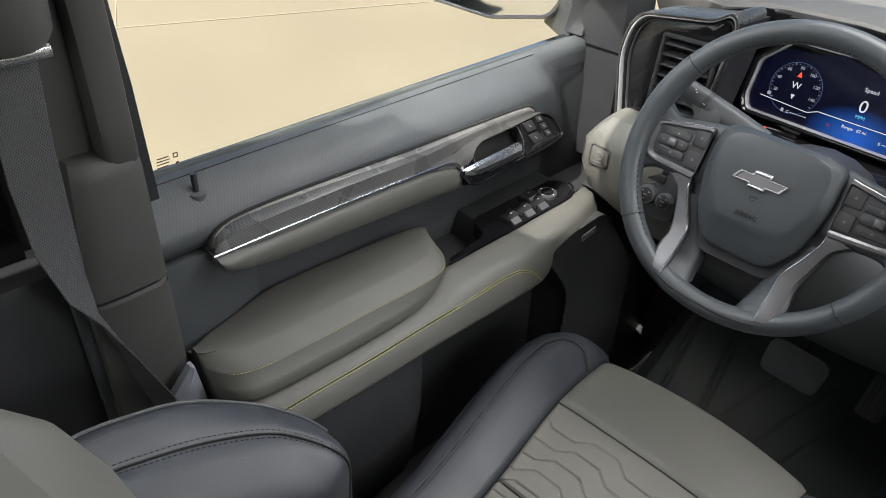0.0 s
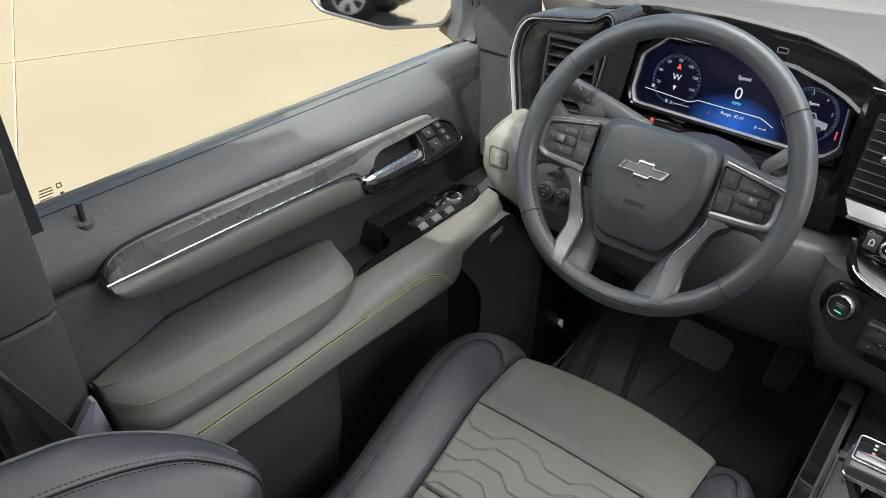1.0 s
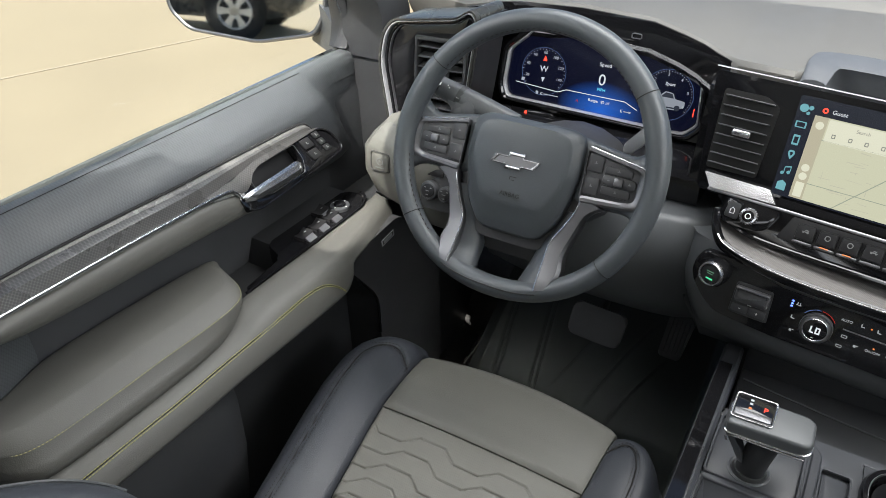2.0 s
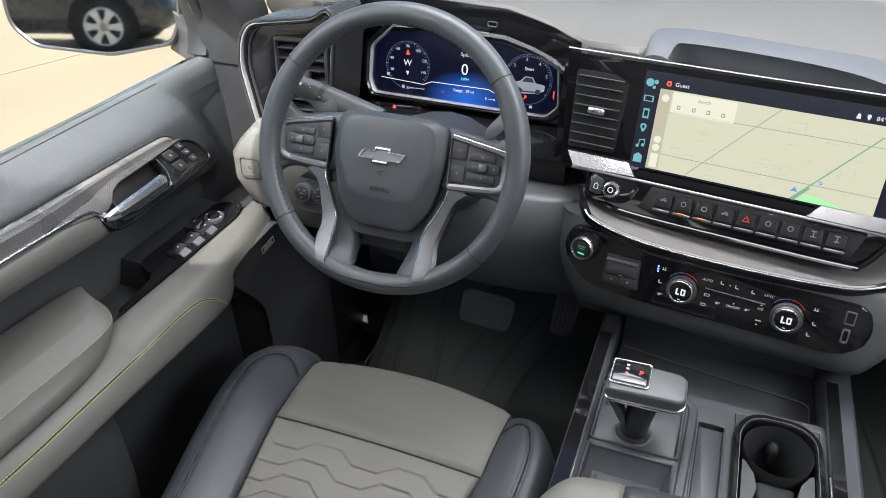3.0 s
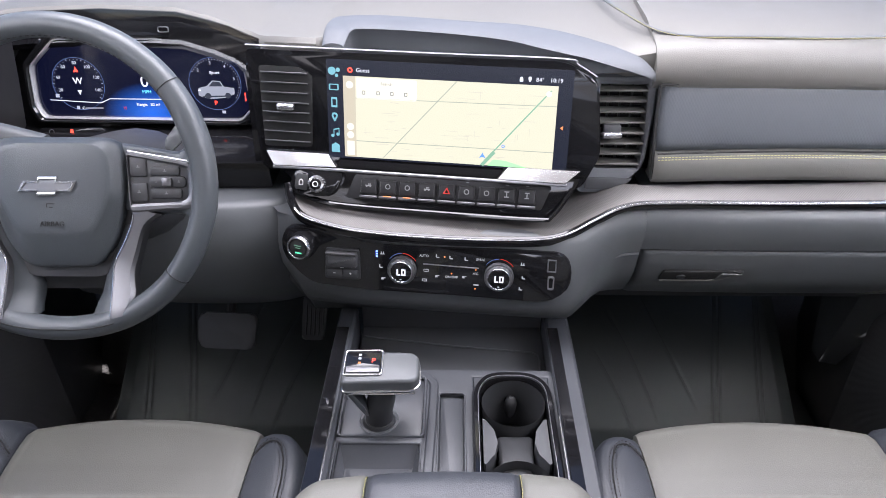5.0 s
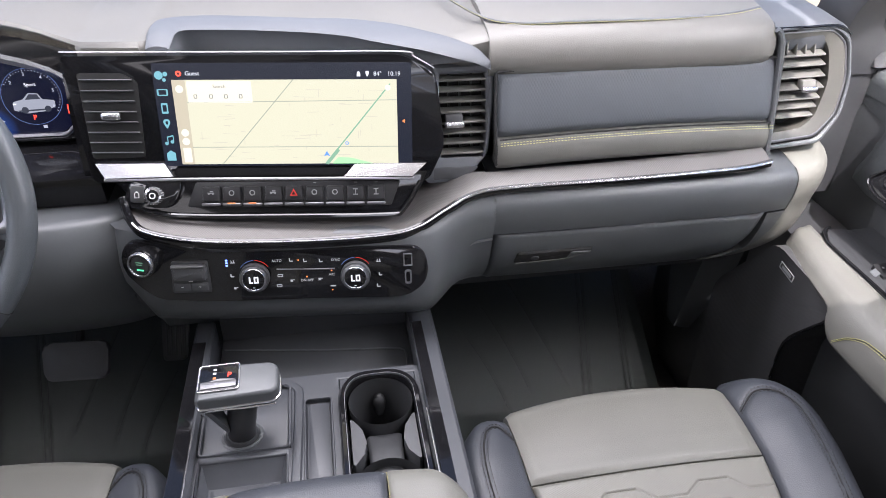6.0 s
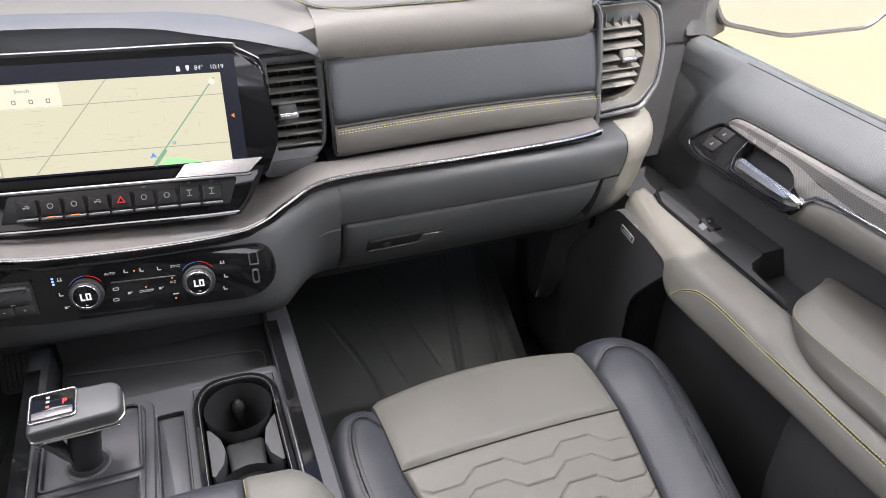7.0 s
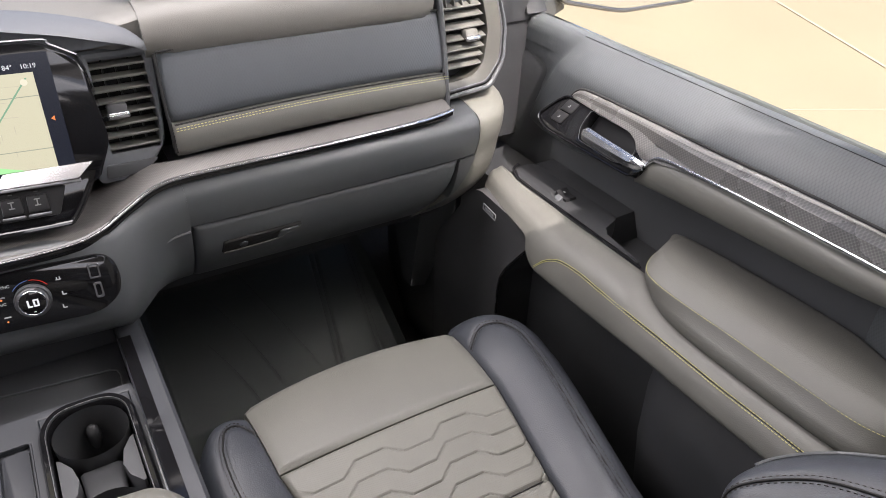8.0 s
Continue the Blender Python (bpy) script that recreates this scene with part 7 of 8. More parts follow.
    for a, b in zip(ins, outs):
        da, db = rise(a.y), rise(b.y)
        row = []
        for f, k in ((0.0, 0.016), (0.0, 0.0012), (0.07, 0.0), (0.50, -0.0002), (0.84, 0.0002), (1.0, 0.0045), (1.0, 0.020)):
            c = a.lerp(b, f)
            row.append(wm @ Vector((s * c.x, c.y, da + (db - da) * f - k)))
        secs.append(row)
    part("lower_spoke", loft(secs), SPOKE, sw, "satin silver lower spoke", 30)
    part("spoke_edge", tube([wm @ Vector((s * (a.x + 0.0012), a.y, rise(a.y) + 0.0004)) for a in ins[3:]], 0.0009), CHROME, sw, "bright edge line")
    secs = []
    for v, uo, ui, n0 in ((-0.050, 0.082, 0.058, -0.014), (-0.070, 0.0735, 0.052, -0.013), (-0.0925, 0.0625, 0.044, -0.012), (-0.115, 0.0618, 0.038, -0.010), (-0.130, 0.0618, 0.035, -0.006), (-0.142, 0.0618, 0.033, 0.004), (-0.152, 0.0618, 0.031, 0.010)):
        secs.append([wm @ Vector((s * u, v, n)) for u, n in ((uo, n0), (0.5 * (uo + ui) + 0.004, n0 - 0.002), (ui + 0.005, n0 - 0.008), (ui, n0 - 0.020), (ui + 0.002, n0 - 0.030), (uo, n0 - 0.032))])
    part("spoke_core", loft(dense(secs, 2)), WHEEL_SKIN, sw, "black leather inner leg", 60)
secs = []
for u, v, d in ((0.040, -0.092, -0.014), (0.042, -0.110, -0.030), (0.046, -0.130, -0.044)):
    secs.append([wm @ Vector((-u, v, d)), wm @ Vector((u, v, d)), wm @ Vector((u, v, d - 0.02)), wm @ Vector((-u, v, d - 0.02))])
part("lower_cover", loft(secs), PLASTIC_BLACK, sw)
part("shift_paddle", plate(rounded([(0.118, 0.030), (0.138, 0.050), (0.146, 0.074), (0.134, 0.072), (0.112, 0.044)], 0.006), at(wm, 0, 0, -0.034), 0.006, 0.002), PLASTIC_GREY, sw)
part("shift_paddle", plate(rounded([(-0.118, 0.030), (-0.112, 0.044), (-0.134, 0.072), (-0.146, 0.074), (-0.138, 0.050)], 0.006), at(wm, 0, 0, -0.034), 0.006, 0.002), PLASTIC_GREY, sw)
# column and stalk
col = empty("steering_column", "black steering column shroud behind the wheel", "steering column", (-0.43, 0.98, 0.71))
secs = []
for d, k in ((-0.03, 0.055), (-0.08, 0.062), (-0.14, 0.070), (-0.22, 0.080)):
    secs.append([wm @ Vector((k * 1.25 * math.cos(t), -0.015 + k * math.sin(t), d)) for t in [2 * math.pi * j / 20 for j in range(20)]])
part("shroud", loft(secs), PLASTIC_BLACK, col)
stp = [(-0.475, 0.955, 0.775), (-0.515, 0.953, 0.790), (-0.548, 0.950, 0.802), (-0.574, 0.949, 0.811), (-0.592, 0.949, 0.817)]
sk = part("stalk", tube(stp, 0.0135, 0.0145, (0, -0.4, 1), 14, scale=[1.45, 1.35, 1.25, 1.12, 1.0]), PLASTIC_GREY, col, "black wiper and turn stalk")
part("stalk_collar", tube([(-0.550, 0.950, 0.8028), (-0.554, 0.950, 0.8042), (-0.558, 0.950, 0.8056)], 0.0168, 0.0178, (0, -0.4, 1), 14), PLASTIC_BLACK, sk)
axis_ = (Vector(stp[2]) - Vector(stp[4])).normalized()
facing = Vector((0.25, -0.75, 0.55))
facing = (facing - axis_ * facing.dot(axis_)).normalized()
pmx = axes(Vector(stp[3]) + facing * 0.0158, axis_, facing.cross(axis_))
part("stalk_print", bars(bmesh.new(), pmx, [(-0.012, 0.001, 0.004, 0.004), (0.000, 0.004, 0.0016, 0.0016), (0.003, 0.002, 0.0016, 0.0016), (0.006, 0.0, 0.0016, 0.0016), (0.009, -0.002, 0.0016, 0.0016), (0.014, 0.003, 0.004, 0.0016), (0.020, -0.003, 0.004, 0.004), (0.029, 0.003, 0.003, 0.003)]), WHITE, sk)
part("stalk_flag", plate(rounded([(-0.016, -0.022), (0.016, -0.022), (0.022, 0.002), (0.010, 0.016), (-0.010, 0.016)], 0.006), axes((-0.545, 0.931, 0.797), (1, 0, -0.2), (0, 0.35, 1)), 0.008, 0.002), PLASTIC_GREY, sk)


# ---- seats ----
def trap(x, period=0.122, amp=0.0085):
    f = (x / period) % 1.0
    if f < 0.32:
        return -amp
    if f < 0.50:
        return -amp + 2 * amp * (f - 0.32) / 0.18
    if f < 0.82:
        return amp
    return amp - 2 * amp * (f - 0.82) / 0.18


def seat(cx, s, label, name):
    """A bucket seat centred on cx; s is the side of its door."""
    st = empty(name, label, "car seat", (cx, 0.5, 0.03))

    def table(y, rows):
        for (a, p), (b, q) in zip(rows, rows[1:]):
            if y <= b:
                f = max(0.0, (y - a) / (b - a))
                return p + (q - p) * f
        return rows[-1][1]

    def insert_half(y):
        return table(y, ((0.30, 0.100), (0.45, 0.112), (0.59, 0.132), (0.69, 0.150), (0.74, 0.157), (0.86, 0.161)))

    def outer_half(y, side):
        if side == s:
            return table(y, ((0.27, 0.205), (0.40, 0.210), (0.52, 0.228), (0.66, 0.262), (0.73, 0.276), (0.79, 0.281), (0.82, 0.276), (0.845, 0.258), (0.862, 0.232), (0.872, 0.205), (0.880, 0.172)))
        return table(y, ((0.27, 0.235), (0.50, 0.245), (0.70, 0.250), (0.77, 0.247), (0.80, 0.241), (0.825, 0.230), (0.845, 0.215), (0.858, 0.197), (0.868, 0.168)))

    def height(y):
        z = 0.372 + 0.030 * max(0.0, min(1.0, (y - 0.36) / 0.42))
        if y > 0.80:
            z -= 0.35 * (y - 0.80) ** 2 / 0.05 * 0.25
        return z

    y_seam = 0.736 if s < 0 else 0.741

    def front(u, v):
        a = -1 + 2 * u
        t = v
        reach = 0.108 + 0.020 * (1 - a * a)
        if t < 0.62:
            y = y_seam + reach * t / 0.62
            z = height(y)
        else:
            q = (t - 0.62) / 0.38 * math.radians(100)
            y = y_seam + reach + 0.026 * math.sin(q)
            z = height(y_seam + reach) - 0.030 * (1 - math.cos(q)) - 0.05 * max(0, (t - 0.85) / 0.15)
        e = min(1.0, min(u, 1 - u) * 0.32 / 0.008, (t * 0.105 / 0.62 / 0.008) if t < 0.3 else 1)
        puff = 0.006 * (1 - a * a) - 0.005 * (1 - e) ** 2
        return Vector((cx + a * insert_half(y), y, z + puff))
    part("front_panel", sheet(front, 36, 40, (0, 0, -0.05)), LEATHER_OLIVE, st, "smooth olive grey front panel")

    y_cross = y_seam - 0.163

    def pleats(u, v):
        a = -1 + 2 * u
        y = 0.30 + (y_seam - 0.0025 - 0.30) * v
        x = a * insert_half(y)
        e = min(1.0, min(u, 1 - u) * 0.32 / 0.007, (1 - v) * 0.43 / 0.007)
        g = 0.0
        for k in range(1, 15):
            yl = y_seam - 0.010 - k * 0.0295 + trap(x + 0.010 * k)
            g = max(g, math.exp(-((y - yl) / 0.0012) ** 2))
        edge = min(1.0, (0.155 - abs(x)) / 0.02) if abs(x) < 0.155 else 0.0
        return Vector((cx + x, y, height(y) + 0.006 * (1 - a * a) - 0.0024 * g * edge - 0.0045 * math.exp(-((y - y_cross - 0.10 * x * x) / 0.0028) ** 2) - 0.005 * (1 - e) ** 2))
    part("pleated_panel", sheet(pleats, 200, 420, (0, 0, -0.05)), LEATHER_PERF, st, "perforated olive grey panel with zigzag pleats", 80)

    part("seam_cord", tube([pleats(k / 30, (y_cross + 0.10 * ((-1 + 2 * k / 30) * 0.13) ** 2 - 0.30) / (y_seam - 0.0025 - 0.30)) + Vector((0, 0, 0.0012)) for k in range(1, 30)], 0.0009), MATT, st, "black cross seam")
    for side in (-1, 1):
        y_end = 0.880 if side == s else 0.868
        near = 0.55 if side == s else 0.50
        line_at = smooth_path([(0.01, 0.812, 0), (0.22, 0.832, 0), (0.42, 0.828, 0), (near, 0.800, 0), (near + 0.01, 0.74, 0), (near, 0.62, 0), (near, 0.45, 0), (near, 0.28, 0)], 5)

        def place(u, y, side=side):
            i = insert_half(min(y, 0.86)) + 0.0008
            return side * (i + (outer_half(y, side) + 0.012 - i) * u)
        seam_xy = [Vector((place(p.x, p.y), p.y)) for p in line_at]

        def bolster(u, v, side=side, y_end=y_end, seam_xy=seam_xy):
            y = 0.27 + (y_end - 0.27) * (1 - (1 - v) ** 1.5)
            x = place(u, y)
            fr = max(0.0, (y - (y_end - 0.05)) / 0.05)
            z = height(min(y, 0.84)) + (0.020 if side == s else 0.010) * math.sin(math.pi * min(1.0, u / 0.95)) - 0.060 * max(0.0, (u - 0.62) / 0.38) ** 2.4 - 0.034 * fr ** 3
            z -= 0.006 * (1 - min(1.0, u * 0.1 / 0.006)) ** 2
            d = min(((Vector((x, y)) - p).length for p in seam_xy))
            z -= 0.0022 * math.exp(-(d / 0.0050) ** 2)
            return Vector((cx + x, y, z))
        bl = part("bolster", sheet(bolster, 44, 90, (0, 0, -0.10)), LEATHER_BLACK, st, "black leather side bolster", 70)
        bm = bmesh.new()
        for du in (-0.045, 0.045):
            path = []
            for k, p in enumerate(line_at):
                uu = p.x + (du if k > 12 else du * 0.15 + 0.01)
                yy = p.y + (du * 0.11 if k <= 14 else 0)
                v = 1 - (1 - min(1.0, (yy - 0.27) / (y_end - 0.27))) ** (1 / 1.5)
                path.append(bolster(max(0.0, uu), v) + Vector((0, 0, 0.0015)))
            stitches(path, 0.0030, 0.0026, 0.0006, bm=bm)
        part("stitching", bm, DARK_THREAD, bl, "dark brown stitching")
        path = []
        for k, p in enumerate(line_at):
            v = 1 - (1 - min(1.0, (p.y - 0.27) / (y_end - 0.27))) ** (1 / 1.5)
            path.append(bolster(max(0.0, p.x + (0.01 if k <= 12 else 0)), v) + Vector((0, 0, 0.0012)))
        part("seam_cord", tube(path, 0.0011), MATT, bl, "black recessed seam")
        part("piping", tube([bolster(0.985, 1 - (1 - k / 60) ** 1.0) + Vector((0, 0, 0.002)) for k in range(0, 60)], 0.0022), PLASTIC_GREY, bl)

    part("base", box(cx, 0.56, 0.235, 0.50, 0.56, 0.18, 0.03, 3), PLASTIC_BLACK, st, "black moulded seat base")
    part("seat_rail", box(cx - 0.19, 0.55, 0.085, 0.05, 0.60, 0.13, 0.008), PLASTIC_BLACK, st)
    part("seat_rail", box(cx + 0.19, 0.55, 0.085, 0.05, 0.60, 0.13, 0.008), PLASTIC_BLACK, st)
    # backrest
    def back_at(z):
        return 0.335 - 0.52 * (z - 0.42)

    def back_insert(u, v):
        a = -1 + 2 * u
        z = 0.40 + 0.62 * v
        return Vector((cx + a * 0.150, back_at(z) - 0.022 + 0.012 * (1 - a * a) - 0.01 * (1 - min(1, min(u, 1 - u) * 12)) ** 2, z))
    part("backrest_panel", sheet(back_insert, 24, 40, (0, -0.06, -0.02)), LEATHER_OLIVE, st, "olive grey backrest panel")
    # wings: stations along the wing give its piped outer edge and its seam
    edge = ((0.240, 0.085, 0.690), (0.258, 0.143, 0.692), (0.264, 0.200, 0.677), (0.265, 0.252, 0.656), (0.256, 0.308, 0.620), (0.236, 0.340, 0.600), (0.206, 0.360, 0.586), (0.176, 0.366, 0.572), (0.158, 0.360, 0.545), (0.150, 0.352, 0.48), (0.148, 0.345, 0.40))
    seam = ((0.200, 0.095, 0.675), (0.217, 0.150, 0.676), (0.221, 0.192, 0.663), (0.221, 0.248, 0.641), (0.213, 0.300, 0.618), (0.197, 0.326, 0.606), (0.172, 0.350, 0.590), (0.158, 0.358, 0.574), (0.150, 0.352, 0.545), (0.145, 0.345, 0.48), (0.143, 0.338, 0.40))
    inner = ((0.148, 0.090, 0.665), (0.150, 0.140, 0.662), (0.151, 0.178, 0.640), (0.152, 0.225, 0.612), (0.151, 0.262, 0.592), (0.150, 0.288, 0.580), (0.146, 0.312, 0.566), (0.143, 0.322, 0.552), (0.141, 0.320, 0.520), (0.140, 0.315, 0.46), (0.139, 0.310, 0.40))
    ahead = Vector((0, 0.0, 0.0)) if s < 0 else Vector((-0.018, 0.014, 0.008))
    for side in (-1, 1):
        rows = [smooth_path([Vector((cx + side * p[0], p[1], p[2])) + ahead for p in line], 5) for line in (edge, seam, inner)]
        secs = []
        for e, m, q in zip(*rows):
            up = Vector((0, 0.35, 0.94))
            out = Vector((side * 0.5, 0.1, -0.86))
            secs.append([q + Vector((0, -0.05, -0.05)), q, q.lerp(m, 0.35) + up * 0.004, q.lerp(m, 0.7) + up * 0.004, q.lerp(m, 0.93) + up * 0.0022, m - up * 0.0006, m.lerp(e, 0.08) + up * 0.0022, m.lerp(e, 0.35) + up * 0.0045, m.lerp(e, 0.7) + up * 0.0035, e, e + out * 0.008 + Vector((side * 0.002, 0, 0)), e + out * 0.045, e + Vector((-side * 0.02, -0.05, -0.09))])
        wg = part("backrest_bolster", loft(secs), LEATHER_BLACK, st, "black leather backrest bolster", 75)
        for k, side_of in ((0.09, 0), (0.10, 2)):
            path = [m.lerp(r, k if side_of == 0 else k * 0.7) + Vector((0, 0.0009, 0.0022)) for m, r in zip(rows[1], rows[side_of])]
            part("stitching", stitches(path, 0.0034, 0.0022, 0.0006), DARK_THREAD, wg, "dark brown stitching")
        part("seam_cord", tube([m + Vector((0, 0.0004, 0.0006)) for m in rows[1]], 0.0012), MATT, wg, "black recessed seam")
        part("piping", tube([p + Vector((0, 0.0005, 0.0006)) for p in rows[0][:32]], 0.0020), PLASTIC_GREY, wg)
        # olive upper shoulder that leans over the wing
        sh = [[Vector((cx + side * a, y, z)) + ahead for a, y, z in line] for line in (
            ((0.0, 0.165, 0.725), (0.10, 0.160, 0.722), (0.146, 0.154, 0.728), (0.166, 0.132, 0.735), (0.170, 0.06, 0.735)),
            ((0.0, 0.150, 0.765), (0.10, 0.148, 0.765), (0.146, 0.146, 0.770), (0.168, 0.122, 0.775), (0.172, 0.04, 0.775)),
            ((0.0, 0.128, 0.810), (0.10, 0.128, 0.808), (0.146, 0.130, 0.815), (0.168, 0.108, 0.818), (0.172, 0.02, 0.818)),
            ((0.0, 0.098, 0.850), (0.10, 0.098, 0.846), (0.144, 0.100, 0.855), (0.164, 0.082, 0.855), (0.168, 0.00, 0.852)),
            ((0.0, 0.030, 0.885), (0.10, 0.030, 0.878), (0.128, 0.028, 0.872), (0.142, 0.014, 0.866), (0.146, -0.03, 0.860)))]
        part("backrest_shoulder", loft([smooth_path(l, 4) for l in zip(*sh)][0:0] or [smooth_path(l, 4) for l in sh], None, False, False), LEATHER_OLIVE, st, "olive grey upper backrest cushion", 75)
    part("backrest_shell", loft([[Vector((cx - w, y - 0.05, z)), Vector((cx + w, y - 0.05, z)), Vector((cx + w * 0.9, y - 0.12, z)), Vector((cx - w * 0.9, y - 0.12, z))] for z, y, w in ((0.36, 0.33, 0.22), (0.6, 0.22, 0.23), (0.9, 0.06, 0.22), (1.02, 0.0, 0.19))]), PLASTIC_BLACK, st)
    return st


seat(-0.408, -1, "black and olive grey leather driver seat with zigzag pleats", "driver_seat")
seat(0.430, 1, "black and olive grey leather passenger seat with zigzag pleats", "passenger_seat")

# ---- centre console ----
cc = empty("center_console", "charcoal centre console with gloss black cup holder and trays", "console", (0.01, 0.80, 0.03))
for x, w in ((-0.137, 0.026), (0.167, 0.034)):
    secs = []
    for y, z in ((0.30, 0.50), (0.60, 0.496), (0.80, 0.492), (0.94, 0.490), (0.985, 0.488), (1.02, 0.486)):
        secs.append([Vector((x - w / 2, y, 0.04)), Vector((x - w / 2, y, z - 0.004)), Vector((x - w / 2 + 0.004, y, z)), Vector((x + w / 2 - 0.004, y, z)), Vector((x + w / 2, y, z - 0.004)), Vector((x + w / 2, y, 0.04))])
    part("side_rail", loft(secs), DECK, cc, "charcoal side rail")
    s = -1 if x < 0 else 1
    gx = -0.1395 if s < 0 else 0.1585
    iw = 0.0085 if s < 0 else 0.0070
    part("gloss_inlay", loft([[Vector((gx - iw, y, z)), Vector((gx - iw, y, z + 0.002)), Vector((gx + iw, y, z + 0.002)), Vector((gx + iw, y, z))] for y, z in ((0.30, 0.499), (0.60, 0.4955), (0.80, 0.4915), (0.94, 0.4895), (0.97, 0.4885))]), GLOSS, cc, "gloss black inlay")
    part("chrome_edge", tube([(-0.1295 if s < 0 else 0.1490, y, z) for y, z in ((0.30, 0.501), (0.60, 0.497), (0.75, 0.494), (0.80, 0.4925))], 0.0013), CHROME, cc)
part("tunnel", box(0.012, 0.66, 0.22, 0.28, 0.74, 0.38, 0.004), PLASTIC_DARK, cc)
# front tray under the stack
part("tray_floor", box(0.015, 0.955, 0.4335, 0.27, 0.18, 0.022, 0.004), PLASTIC_DARK, cc, "charcoal rubber lined tray")
part("tray_back", box(0.015, 1.035, 0.47, 0.27, 0.02, 0.09, 0.004), PLASTIC_DARK, cc)
part("tray_lip", tube([(-0.114, 1.000, 0.4475), (0.023, 0.979, 0.4475), (0.132, 0.9665, 0.4475), (0.1395, 0.961, 0.4475), (0.1415, 0.950, 0.4475), (0.140, 0.930, 0.4475), (0.128, 0.910, 0.4475)], 0.0012), PLASTIC_GREY, cc)
# deck around the shifter and slots: one plate with real openings
deck_z = 0.480


def holed(xs, ys, holes, z, depth):
    """A plate over the grid xs, ys at z, with the cells inside any of the holes (x0, x1, y0, y1) left open down to depth."""
    bm = bmesh.new()
    v = {}

    def at_(i, j, low):
        if (i, j, low) not in v:
            v[i, j, low] = bm.verts.new((xs[i], ys[j], z - (depth if low else 0)))
        return v[i, j, low]

    def solid(i, j):
        if not (0 <= i < len(xs) - 1 and 0 <= j < len(ys) - 1):
            return False
        x, y = (xs[i] + xs[i + 1]) / 2, (ys[j] + ys[j + 1]) / 2
        return not any(a < x < b and c < y < d for a, b, c, d in holes)
    rim = []
    for i in range(len(xs) - 1):
        for j in range(len(ys) - 1):
            if not solid(i, j):
                continue
            bm.faces.new((at_(i, j, 0), at_(i + 1, j, 0), at_(i + 1, j + 1, 0), at_(i, j + 1, 0)))
            for (di, dj), (p, q) in (((-1, 0), ((i, j), (i, j + 1))), ((1, 0), ((i + 1, j + 1), (i + 1, j))), ((0, -1), ((i + 1, j), (i, j))), ((0, 1), ((i, j + 1), (i + 1, j + 1)))):
                if not solid(i + di, j + dj):
                    f = bm.faces.new((at_(*p, 0), at_(*p, 1), at_(*q, 1), at_(*q, 0)))
                    rim.append(next(e for e in f.edges if all(w.co.z > z - depth / 2 for w in e.verts)))
    bmesh.ops.bevel(bm, geom=list(set(rim)), offset=0.0035, segments=3, affect="EDGES", profile=0.5)
    return bm


part("deck", holed([-0.124, -0.1215, -0.118, -0.022, -0.0175, 0.001, 0.033, 0.045, 0.143, 0.150], [0.56, 0.766, 0.776, 0.849, 0.8805, 0.893], [(-0.118, -0.022, 0.5, 0.766), (0.001, 0.033, 0.5, 0.849), (0.045, 0.143, 0.5, 0.8805), (-0.1215, -0.0175, 0.776, 0.8805)], deck_z, 0.05), DECK, cc, "slate grey console deck", 50)
part("slot_floor", box(0.017, 0.70, 0.4680, 0.034, 0.30, 0.012, 0.001), DECK, cc, "narrow slate grey slot floor")
part("slot_mat", plate(rounded([(0.0035, 0.57), (0.0035, 0.8440), (0.0305, 0.8440), (0.0305, 0.57)], 0.004), axes((0, 0, 0.4765), (1, 0, 0), (0, 1, 0)), 0.003, 0.0010), DECK, cc, "thin slate rubber slot mat")
part("slot_rim", tube([(p[0], p[1], deck_z + 0.0002) for p in rounded([(0.0005, 0.570), (0.0005, 0.8495), (0.0335, 0.8495), (0.0335, 0.570)], 0.005)], 0.0013, None, (0, 0, 1), 6, True), DECK, cc)
part("base_rim", tube([(p[0], p[1], deck_z + 0.0004) for p in rounded([(-0.1215, 0.7760), (-0.0175, 0.7760), (-0.0175, 0.8805), (-0.1215, 0.8805)], 0.006)], 0.0022, None, (0, 0, 1), 6, True), DECK, cc)
# shifter base and bin behind it
part("shift_base", plate(rounded([(-0.121, 0.780), (-0.018, 0.780), (-0.016, 0.862), (-0.018, 0.880), (-0.121, 0.880)], [0.004, 0.004, 0.004, 0.004, 0.004]), axes((0, 0, 0.4765), (1, 0, 0), (0, 1, 0)), 0.05, 0.003), DECK, cc, "slate grey shifter base plate")
tub = [[Vector((x, y, z)) for x, y in ((x0, 0.56), (x0, y1), (x1, y1), (x1, 0.56))] for x0, x1, y1, z in ((-0.1185, -0.0215, 0.7665, 0.4770), (-0.1165, -0.0235, 0.7640, 0.4740), (-0.1110, -0.0290, 0.7440, 0.4625), (-0.1100, -0.0300, 0.7425, 0.4615))]
bm = loft(tub, None, True, False)
bm.faces.new([bm.verts.new(v) for v in tub[-1]])
bmesh.ops.remove_doubles(bm, verts=bm.verts[:], dist=1e-6)
part("bin", bm, DECK, cc, "shallow slate grey bin with sloping sides", 25)
part("bin_mat", plate(rounded([(-0.1075, 0.57), (-0.1075, 0.7400), (-0.0325, 0.7400), (-0.0325, 0.57)], 0.004), axes((0, 0, 0.4640), (1, 0, 0), (0, 1, 0)), 0.0025, 0.0008), DECK, cc, "slate grey bin mat")
